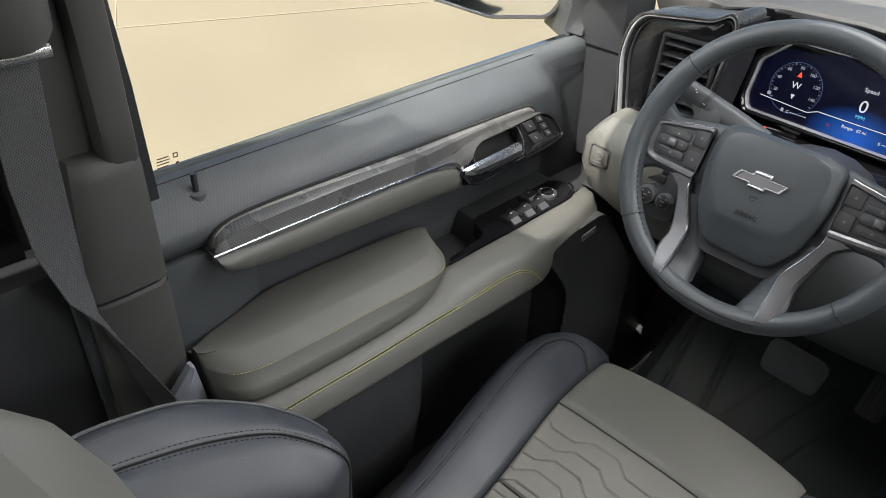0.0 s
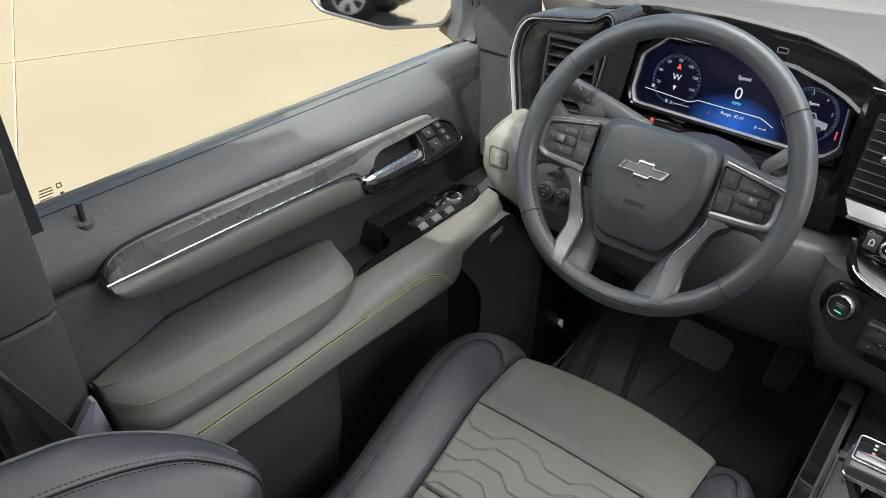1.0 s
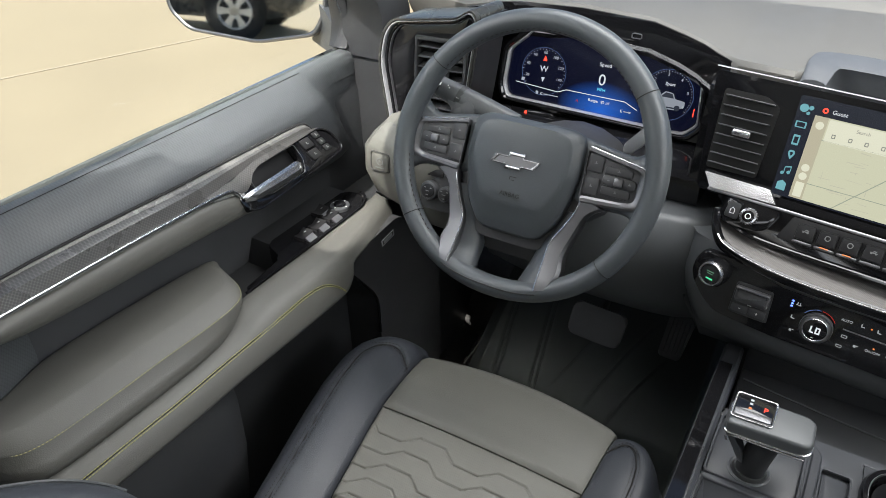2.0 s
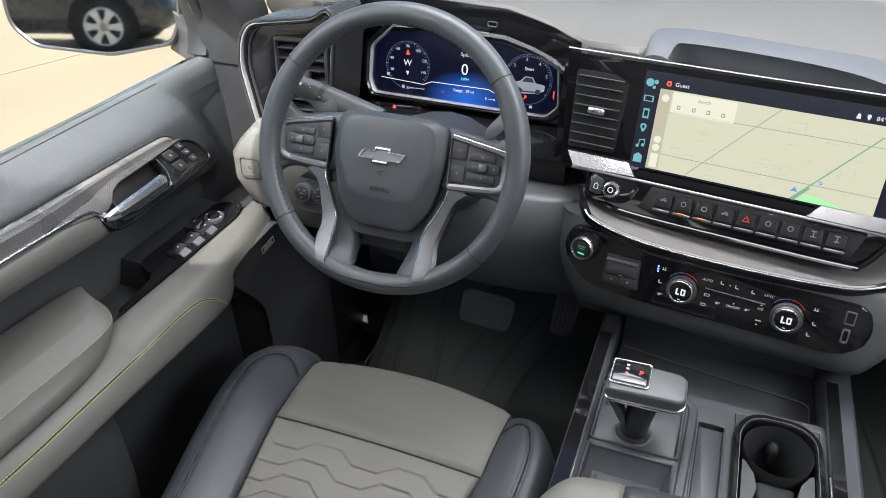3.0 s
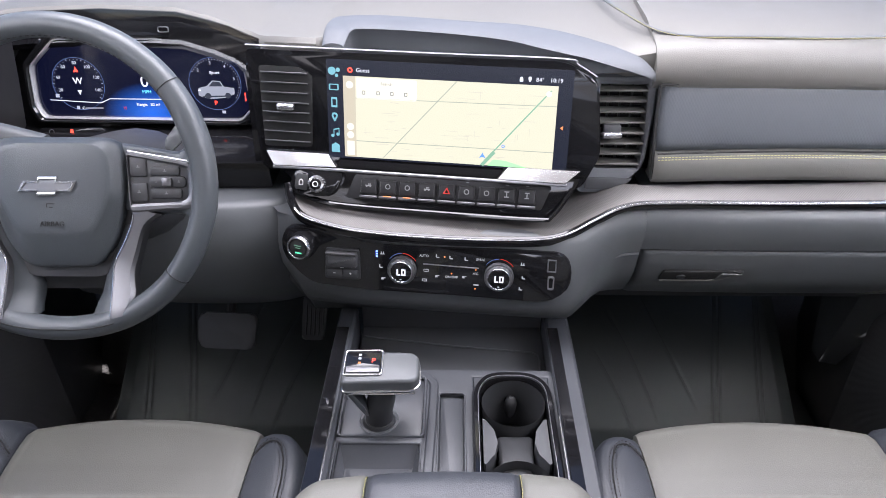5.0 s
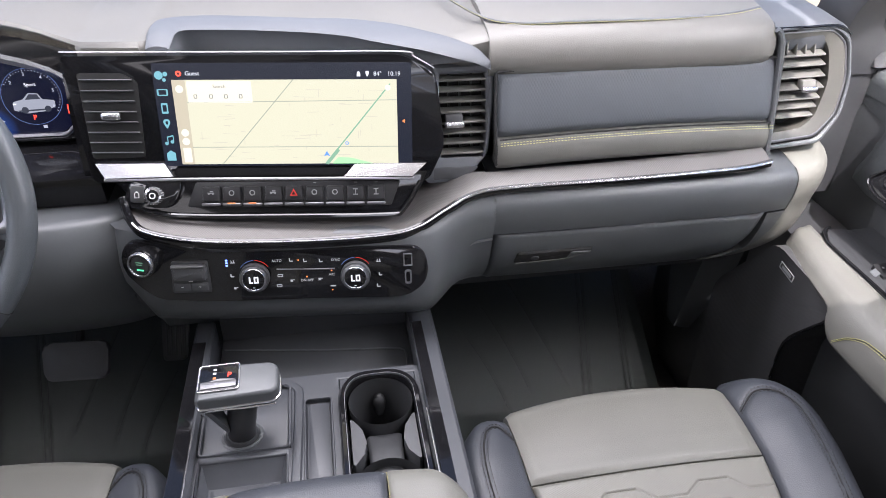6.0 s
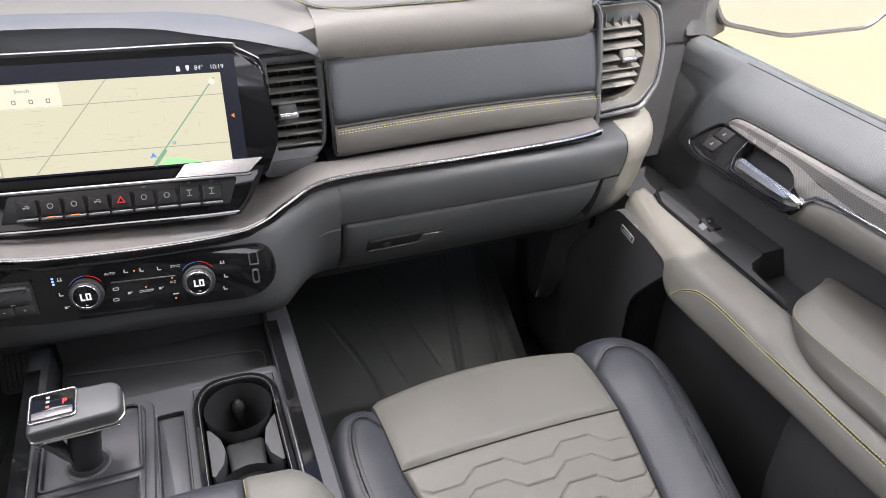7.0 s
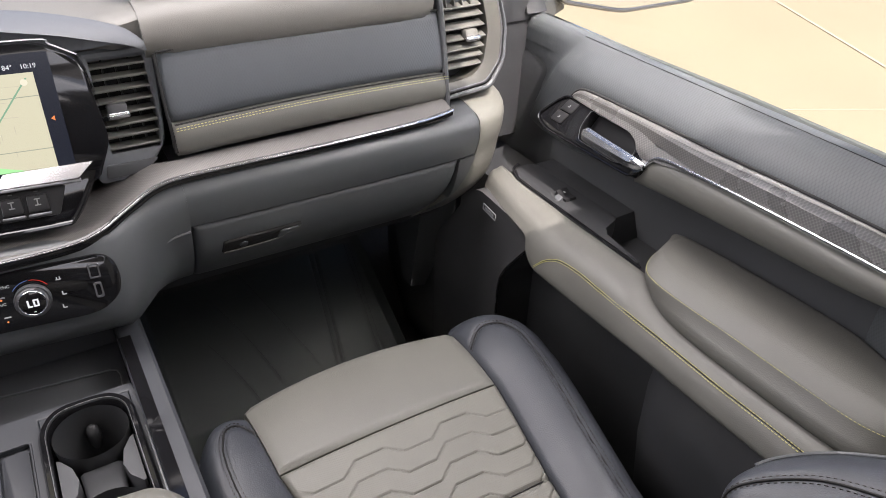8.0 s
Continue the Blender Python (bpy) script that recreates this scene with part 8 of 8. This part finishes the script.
part("bin_ridge", tube(smooth_path([(-0.030, 0.886, 0.4790), (-0.0165, 0.880, 0.4800), (-0.0075, 0.868, 0.4805), (-0.0065, 0.850, 0.4805), (-0.0075, 0.800, 0.4805), (-0.0105, 0.700, 0.4805), (-0.013, 0.60, 0.4805)], 4), 0.0060, 0.0030), DECK, cc, "rounded ridge beside the slot")
# cup holder
cu = empty("cup_holder", "gloss black rimmed double cup holder in the console", "cup holder", (0.097, 0.76, 0.40))
co = rounded([(0.043, 0.55), (0.042, 0.850), (0.062, 0.880), (0.122, 0.880), (0.145, 0.856), (0.147, 0.55)], [0.006, 0.016, 0.02, 0.02, 0.016, 0.006], 6)
ci = rounded([(0.053, 0.56), (0.052, 0.844), (0.067, 0.868), (0.118, 0.868), (0.135, 0.850), (0.137, 0.56)], [0.006, 0.016, 0.02, 0.02, 0.016, 0.006], 6)
part("rim", ring(co, ci, axes((0, 0, 0.493), (1, 0, 0), (0, 1, 0)), 0.03, 0.0055), GLOSS, cu, "gloss black rim")
part("collar", ring([(0.0455 if p[0] < 0.094 else 0.1425, 0.8800 if p[1] > 0.858 else p[1]) for p in co], co, axes((0, 0, 0.4790), (1, 0, 0), (0, 1, 0)), 0.02), DECK, cu)
part("rim_line", ring([Vector(a).lerp(Vector(b), 0.72) for a, b in zip(co, ci)], [Vector(a).lerp(Vector(b), 0.86) for a, b in zip(co, ci)], axes((0, 0, 0.4930), (1, 0, 0), (0, 1, 0)), 0.004, 0.001), SILVER, cu, "dark chrome inner line")
for y in (0.826, 0.694):
    k = 28
    secs = []
    for z, r in ((0.488, 0.0400), (0.470, 0.0395), (0.42, 0.037), (0.395, 0.034)):
        secs.append([Vector((0.0945 + r * math.cos(2 * math.pi * j / k), y + r * math.sin(2 * math.pi * j / k), z)) for j in range(k)])
    bm = loft(secs, None, True, False)
    bm.faces.new([bm.verts.new(p) for p in secs[-1]])
    part("well", bm, PLASTIC_BLACK, cu, "black cup well")
    for a in (90,):
        part("grip_bump", tube([Vector((0.0945 + 0.034 * math.cos(radians(a)), y + 0.034 * math.sin(radians(a)), z)) for z in (0.430, 0.440, 0.452, 0.460, 0.464)], 0.0085, None, (0, 1, 0), 14, scale=[0.5, 0.85, 1, 0.8, 0.35]), PLASTIC_BLACK, cu)
for sx in (-1, 1):
    part("grip_bump", tube([Vector((0.0945 + sx * 0.0300, 0.7120, z)) for z in (0.440, 0.452, 0.466, 0.476, 0.480)], 0.0080, None, (0, 1, 0), 14, scale=[0.6, 0.9, 1, 0.75, 0.3]), PLASTIC_BLACK, cu)
part("bridge", loft([[Vector((0.0945 - w, y, 0.46 - 0.02)), Vector((0.0945 - w, y, z - 0.003)), Vector((0.0945 - w + 0.004, y, z)), Vector((0.0945 + w - 0.004, y, z)), Vector((0.0945 + w, y, z - 0.003)), Vector((0.0945 + w, y, 0.44))] for y, w, z in ((0.794, 0.0225, 0.452), (0.784, 0.0215, 0.472), (0.742, 0.0195, 0.475), (0.70, 0.0195, 0.474), (0.63, 0.020, 0.470))]), PLASTIC_BLACK, cu, "black bridge between the wells", 60)
for sx in (-1, 1):
    part("web", loft([[Vector((0.0945 + sx * a, y, 0.44)), Vector((0.0945 + sx * a, y, 0.483)), Vector((0.0945 + sx * 0.0395, y, 0.485)), Vector((0.0945 + sx * 0.0395, y, 0.44))] for y, a in ((0.802, 0.036), (0.786, 0.026), (0.766, 0.022), (0.748, 0.026), (0.733, 0.037))]), PLASTIC_DARK, cu)
part("cup_floor", box(0.0945, 0.72, 0.392, 0.078, 0.34, 0.01, 0.001), PLASTIC_BLACK, cu)
# gear selector
gs = empty("gear_selector", "slate grey gear selector with a chrome trimmed display head", "gear selector", (-0.068, 0.805, 0.474))
part("boot", tube([(-0.074, 0.806, 0.470), (-0.074, 0.806, 0.476), (-0.074, 0.806, 0.481)], 0.021, None, (0, 1, 0), 24, scale=[1, 1, 0.85]), PLASTIC_BLACK, gs)
part("boot_rim", tube([Vector((-0.074 + 0.0225 * math.cos(t), 0.806 + 0.0225 * math.sin(t), 0.475)) for t in [2 * math.pi * j / 24 for j in range(24)]], 0.003, None, (0, 0, 1), 8, True), PLASTIC_GREY, gs)
part("stem", tube([(-0.074, 0.806, 0.474), (-0.072, 0.803, 0.50), (-0.066, 0.808, 0.53), (-0.062, 0.812, 0.552)], 0.017, 0.015, (0, 1, 0), 14), PLASTIC_BLACK, gs, "black stem")
hd = rounded([(-0.112, 0.785), (-0.028, 0.788), (-0.021, 0.796), (-0.022, 0.828), (-0.030, 0.835), (-0.112, 0.836)], [0.005, 0.006, 0.005, 0.005, 0.006, 0.006])
hm = axes((0, 0, 0.565 - 0.08 * 0.81), (1, 0, 0.0), (0, 1, 0.08))
part("head", pillow(hd, hm, 0.020, 0.005), PLASTIC_GREY, gs, "slate grey head", 60)
part("head_band", tube([hm @ Vector((p[0], p[1], -0.0165)) for p in hd], 0.0018, None, (0, 0, 1), 8, True), CHROME, gs, "chrome band")
fin = []
for x, z, w, d in ((-0.1125, 0.556, 0.0020, 0.024), (-0.1110, 0.546, 0.0035, 0.023), (-0.1060, 0.538, 0.0045, 0.020), (-0.0980, 0.524, 0.0045, 0.016), (-0.0900, 0.507, 0.0040, 0.012), (-0.0860, 0.497, 0.0020, 0.010)):
    fin.append([Vector((x - w, 0.797 - d * 0.3, z)), Vector((x + w, 0.793 - d * 0.3, z + 0.003)), Vector((x + w, 0.797 + d * 0.7, z + 0.003)), Vector((x - w, 0.799 + d * 0.7, z))])
part("fin", loft(dense(fin, 2)), PLASTIC_GREY, gs, "slate grey grip fin below the head", 60)
part("fin_line", tube(smooth_path([(-0.026, 0.7845, 0.5440), (-0.060, 0.7835, 0.5440), (-0.098, 0.7835, 0.5440), (-0.1085, 0.786, 0.538), (-0.1075, 0.788, 0.530)], 4), 0.0013), CHROME, gs, "bright chrome line")
ss = part("selector_display", plate(rounded([(-0.109, 0.797), (-0.067, 0.798), (-0.067, 0.834), (-0.109, 0.833)], 0.003, 2), at(hm, 0, 0, 0.0012), 0.003, 0.0005), GLOSS, gs, "black selector display")
part("display_rim", tube([hm @ Vector((p[0], p[1], 0.0012)) for p in rounded([(-0.1105, 0.7955), (-0.0655, 0.7965), (-0.0655, 0.8355), (-0.1105, 0.8345)], 0.004, 2)], 0.0011, None, (0, 0, 1), 8, True), CHROME, ss, "chrome rim")
part("release_key", plate(rounded([(-0.108, 0.7985), (-0.068, 0.7995), (-0.068, 0.810), (-0.108, 0.809)], 0.002, 2), at(hm, 0, 0, 0.0030), 0.003, 0.001), SPOKE, ss)
words("P", at(hm, -0.0765, 0.8185, 0.0014), 0.0100, RED, ss)
part("gear_letter", bars(bmesh.new(), at(hm, 0, 0, 0.0014), [(-0.093, 0.828, 0.0035, 0.003)]), LIT_WHITE, ss)
part("gear_letter", bars(bmesh.new(), at(hm, 0, 0, 0.0014), [(-0.093, 0.822, 0.0035, 0.003)]), LIT_WHITE, ss)
part("gear_letter", bars(bmesh.new(), at(hm, 0, 0, 0.0014), [(-0.093, 0.815, 0.0035, 0.003)]), AMBER, ss)
# armrest lid
al = empty("console_armrest", "black and olive grey padded console armrest with yellow stitching", "armrest", (0.0, 0.50, 0.50))
for x0, x1, mt, lab in ((-0.150, -0.068, LEATHER_OLIVE, "olive grey side"), (-0.0665, 0.086, LEATHER_BLACK, "black middle"), (0.0875, 0.168, LEATHER_OLIVE, "olive grey side")):
    def lid(u, v, x0=x0, x1=x1):
        x = x0 + (x1 - x0) * u
        side = max(0.0, (abs(x - 0.009) - 0.120) / 0.040)
        y = 0.29 + (0.386 - 0.030 * side ** 2 - 0.012 * ((x - 0.03) / 0.14) ** 2) * v
        fr = max(0.0, (v - 0.90) / 0.10)
        e = min(1.0, min(u, 1 - u) * (x1 - x0) / 0.006)
        return Vector((x, y, 0.568 - 0.034 * fr ** 2.4 - 0.003 * (1 - e) ** 2 - 0.016 * side ** 2))
    lidp = part("lid_panel", sheet(lid, 20, 40, (0, 0, -0.035)), mt, al, lab, 70)
    if mt is LEATHER_BLACK:
        for u in (-0.01, 1.01):
            part("stitching", stitches([lid(u, v / 40) + Vector((0, 0, 0.0022)) for v in range(2, 40)]), YELLOW, lidp, "yellow stitching")
part("lid_base", box(0.008, 0.45, 0.515, 0.290, 0.34, 0.05, 0.01), PLASTIC_BLACK, al)

# ---- pedals, mats ----
pd = empty("brake_pedal", "black rubber brake pedal on its arm", "pedal", (-0.36, 1.14, 0.30))
bmx2 = axes((-0.372, 1.125, 0.352), (1, 0, -0.05), (0, 0.62, 1))
part("pad", plate(rounded([(-0.048, -0.032), (0.048, -0.032), (0.050, 0.030), (-0.050, 0.030)], 0.014), bmx2, 0.012, 0.004), PLASTIC_DARK, pd, "black rubber pad")
part("arm", tube([(-0.372, 1.145, 0.355), (-0.372, 1.24, 0.42), (-0.372, 1.35, 0.55)], 0.008, 0.014), PLASTIC_BLACK, pd)
pg = empty("accelerator_pedal", "black accelerator pedal with ribbed face", "pedal", (-0.25, 1.27, 0.22))
gmx = axes((-0.258, 1.245, 0.225), (1, 0, -0.04), (0.06, 0.75, 1))
part("pad", plate(rounded([(-0.022, 0.002), (0.020, 0.002), (0.028, 0.088), (-0.022, 0.090)], 0.010), gmx, 0.012, 0.004), PLASTIC_GREY, pg, "ribbed black pad")
for i in range(5):
    part("rib", box(-0.013 + 0.008 * i, 0.046, 0.002, 0.0028, 0.070, 0.004, 0.001, 1, gmx), PLASTIC_GREY, pg)
part("arm", tube([(-0.255, 1.30, 0.30), (-0.255, 1.42, 0.46)], 0.010, 0.016), PLASTIC_BLACK, pg)


def mat_sheet(cx, s, name, label):
    """A moulded floor mat with a raised edge and long swept grooves; s is the side of its door."""
    swept_lines = ((0.030, -0.44, 0.0, 1.22, 1.46), (-0.052, -0.42, -0.8, 1.20, 1.42), (-0.120, -0.55, -1.2, 1.17, 1.36), (0.106, 0.16, 0.0, 0.84, 1.48), (0.118, 0.16, 0.0, 0.84, 1.48), (0.196, 0.12, 0.0, 0.84, 1.48), (0.206, 0.12, 0.0, 0.84, 1.48), (-0.02, 0.30, 0.5, 0.84, 1.10))

    def across(line, y):
        d = y - 1.30
        return s * (line[0] + line[1] * d + line[2] * d * d)

    def fn(u, v):
        x = cx - 0.245 + 0.49 * u
        y = 0.78 + 0.72 * v
        z = 0.045 + (0.0 if y < 1.19 else (y - 1.19) * 0.62)
        z += 0.020 * max(0, 1 - min(u, 1 - u) * 0.49 / 0.016)
        for line in swept_lines:
            fade = max(0.0, min(1.0, (y - line[3]) / 0.03, (line[4] - y) / 0.03))
            z -= 0.0032 * fade * math.exp(-((x - cx - across(line, y)) / 0.0034) ** 2)
        return Vector((x, y, z))
    ob = tagged(part(name, sheet(fn, 260, 120, (0, 0, -0.012)), RUBBER), label, "floor mat", "floor mats")
    # darker bars along the bottoms of the grooves stand in for their shade
    for line in swept_lines:
        ys = [line[3] + 0.03 + (line[4] - line[3] - 0.06) * j / 14 for j in range(15)]
        part("groove_shade", tube([(cx + across(line, y), y, 0.0432 + max(0.0, y - 1.19) * 0.62) for y in ys if abs(across(line, y)) < 0.225], 0.0008, 0.0005), PLASTIC_BLACK, ob, "dark line laid in as the groove's shade")
    return ob


mat_sheet(-0.42, -1, "floor_mat", "black ribbed rubber floor mat in the driver footwell")
mat_sheet(0.45, 1, "floor_mat", "black ribbed rubber floor mat in the passenger footwell")

# ---- seat belt ----
BELT_END = material("satin silver belt end", (0.36, 0.38, 0.44), 0.4, metal=0.4)
sb = empty("seat_belt", "black woven seat belt hanging from its pillar guide", "seat belt", (-0.79, 0.17, 0.6))
secs = []
for y, z, turn in ((0.222, 1.00, 10), (0.218, 0.955, 10), (0.212, 0.88, 14), (0.211, 0.81, 25), (0.216, 0.755, 50), (0.225, 0.712, 84), (0.238, 0.66, 100), (0.258, 0.58, 118), (0.275, 0.50, 125), (0.29, 0.40, 125), (0.30, 0.25, 125)):
    c, q = 0.0235 * math.cos(radians(turn)), 0.0235 * math.sin(radians(turn))
    nrm = Vector((math.cos(radians(turn)), math.sin(radians(turn)), 0)) * 0.0008
    o = Vector((-0.790 + 0.006 * math.sin(radians(turn)), y, z))
    e = Vector((-q, c, 0.010 * math.cos(radians(turn))))
    secs.append([o - e + nrm, o + e + nrm, o + e - nrm, o - e - nrm])
part("webbing", loft(secs), BELT, sb, "black woven webbing")
part("guide", tube([(-0.782, 0.196, 0.972), (-0.780, 0.222, 0.972), (-0.782, 0.250, 0.972)], 0.004, 0.006), HANDLE, sb, "satin belt guide")
cov = []
for z, k, dx in ((0.976, 0.86, 0.0), (0.984, 1.0, 0.004), (1.02, 1.04, 0.010), (1.07, 0.98, 0.010), (1.10, 0.80, 0.0)):
    cov.append([Vector((-0.815 + (0.045 + dx) * math.cos(t) * (1 if math.cos(t) > 0 else 0.3), 0.222 + 0.042 * k * math.sin(t), z)) for t in [2 * math.pi * j / 20 for j in range(20)]])
part("guide_cover", loft(cov), PILLAR, sb, "brown grey guide cover")
part("anchor", loft([[Vector((x, y, z)) for x, y in ((-0.776, y0), (-0.772, (y0 + y1) / 2), (-0.776, y1), (-0.786, y1), (-0.786, y0))] for z, y0, y1 in ((0.596, 0.300, 0.304), (0.590, 0.295, 0.305), (0.565, 0.272, 0.308), (0.535, 0.258, 0.311), (0.48, 0.25, 0.315))]), BELT_END, sb, "satin silver belt end")


# ---- outside mirrors ----
MIRROR = material("mirror glass", (0.85, 0.87, 0.88), 0.02, metal=1.0, vary=0.01, wear=0.01)


def side_mirror(s):
    r = empty("side_mirror", "black side mirror with a chrome edged mirror glass", "side mirror", (s * 1.0, 1.2, 0.85), "side mirrors")
    m = axes((s * 1.145, 1.15, 0.865), (1, -s * 0.12, 0), (0, 0.095, 1))
    o = [(-0.190, 0.12), (-0.185, -0.085), (-0.140, -0.122), (0.030, -0.128), (0.165, -0.098), (0.190, -0.05), (0.185, 0.12)]
    if s > 0:
        o = [(-a, b) for a, b in o][::-1]
    o = rounded(o, 0.02)
    part("housing", loft([[m @ Vector((p[0] * k, p[1] * k, d)) for p in o] for d, k in ((-0.004, 0.96), (0.002, 0.985), (0.0, 1.0), (-0.03, 1.03), (-0.10, 0.95), (-0.15, 0.7), (-0.17, 0.3))]), BODY_PAINT, r, "black painted housing")
    part("rim", ring(o, [(p[0] * 0.955, p[1] * 0.94) for p in o], at(m, 0, 0, 0.006), 0.010, 0.003), SILVER, r, "satin silver rim")
    part("glass", plate([(p[0] * 0.955, p[1] * 0.94) for p in o], at(m, 0, 0, 0.0035), 0.003), MIRROR, r)
    part("arm", loft([[Vector((s * a, y, z)) for a, z in ((x, 0.745), (x, 0.80 + 0.02 * k), (x, 0.80 + 0.02 * k), (x, 0.745))][:2] + [Vector((s * x, y + 0.07, 0.80 + 0.02 * k)), Vector((s * x, y + 0.07, 0.745))] for k, (x, y) in enumerate(((0.905, 1.12), (0.95, 1.15), (1.02, 1.19)))]), PLASTIC_GREY, r, "slate grey mirror arm")


side_mirror(-1)
side_mirror(1)


# ---- parked vehicle seen in the driver's side mirror ----
CAR_PAINT = material("dusty dark grey car paint", (0.030, 0.034, 0.038), 0.28, coat=0.6, vary=0.2)
TYRE = material("black tyre rubber", (0.02, 0.02, 0.02), 0.8)
ALLOY = material("bright alloy wheel", (0.62, 0.62, 0.62), 0.35, metal=0.6)
pc = empty("parked_car", "dusty dark grey parked sport utility vehicle with alloy wheels", "car", (-8.1, -8.09, GROUND_Z))
heading = Matrix.Translation((-8.1, -8.09, GROUND_Z)) @ Matrix.Rotation(radians(-15), 4, "Z")


def car_part(name, bm, mat, parent, label=""):
    bm.transform(heading)
    return part(name, bm, mat, parent, label, 50)


secs = []
for x, zl, zs, zr, w in ((-2.45, 0.55, 0.95, 1.10, 0.80), (-2.35, 0.40, 1.02, 1.60, 0.92), (-1.9, 0.32, 1.05, 1.72, 0.95), (0.0, 0.28, 1.04, 1.76, 0.96), (0.45, 0.28, 1.03, 1.62, 0.96), (1.05, 0.28, 1.02, 1.10, 0.95), (1.9, 0.30, 0.98, 1.04, 0.93), (2.25, 0.36, 0.88, 0.94, 0.86), (2.36, 0.45, 0.75, 0.80, 0.74)):
    t = w * 0.80
    secs.append([Vector((x, y, z)) for y, z in ((-w * 0.9, zl), (-w, zl + 0.12), (-w, 0.75 * zs), (-w * 0.97, zs), (-t, zr - 0.05), (-t * 0.9, zr), (t * 0.9, zr), (t, zr - 0.05), (w * 0.97, zs), (w, 0.75 * zs), (w, zl + 0.12), (w * 0.9, zl))])
car = car_part("body", loft(secs), CAR_PAINT, pc, "dusty dark grey body")
for sy in (-1, 1):
    for x0, x1 in ((-1.75, -0.95), (-0.88, 0.0), (0.06, 0.72)):
        top0, top1 = 1.62, 1.62 if x1 < 0.5 else 1.34
        car_part("window", loft([[Vector((x, sy * a, z)) for a, z in ((0.935, 1.08), (0.955, 1.08), (0.80, t), (0.78, t))] for x, t in ((x0, top0), (x1, top1))]), TINTED, car, "dark side window")
    for x in (-1.42, 1.45):
        car_part("wheel_arch", prism(bmesh.new(), circle(x, 0.42, 0.47, 28), Matrix.Translation((0, sy * 0.955, 0)) @ Matrix.Rotation(radians(90), 4, "X") if sy < 0 else Matrix.Translation((0, sy * 0.965, 0)) @ Matrix.Rotation(radians(90), 4, "X"), 0.012), MATT, car)
        ts_ = [2 * math.pi * j / 36 for j in range(36)]
        wheel = car_part("wheel", tube([Vector((x + 0.32 * math.cos(a), sy * 0.90, 0.40 + 0.32 * math.sin(a))) for a in ts_], 0.11, 0.085, (0, 1, 0), 10, True), TYRE, pc, "black tyre")
        car_part("rim", ring(circle(0, 0, 0.265, 30), circle(0, 0, 0.235, 30), Matrix.Translation((x, sy * 1.005, 0.40)) @ Matrix.Rotation(radians(90 if sy < 0 else -90), 4, "X"), 0.06, 0.008), ALLOY, wheel, "bright alloy rim")
        for k in range(6):
            a = k * math.pi / 3
            d = Vector((math.cos(a), 0, math.sin(a)))
            q = Vector((-d.z, 0, d.x))
            o = Vector((x, sy * 1.0, 0.40))
            car_part("spoke", loft([[o + d * r + q * h, o + d * r - q * h, o + d * r - q * h - Vector((0, sy * 0.03, 0)), o + d * r + q * h - Vector((0, sy * 0.03, 0))] for r, h in ((0.0, 0.05), (0.12, 0.035), (0.245, 0.065))]), ALLOY, wheel)
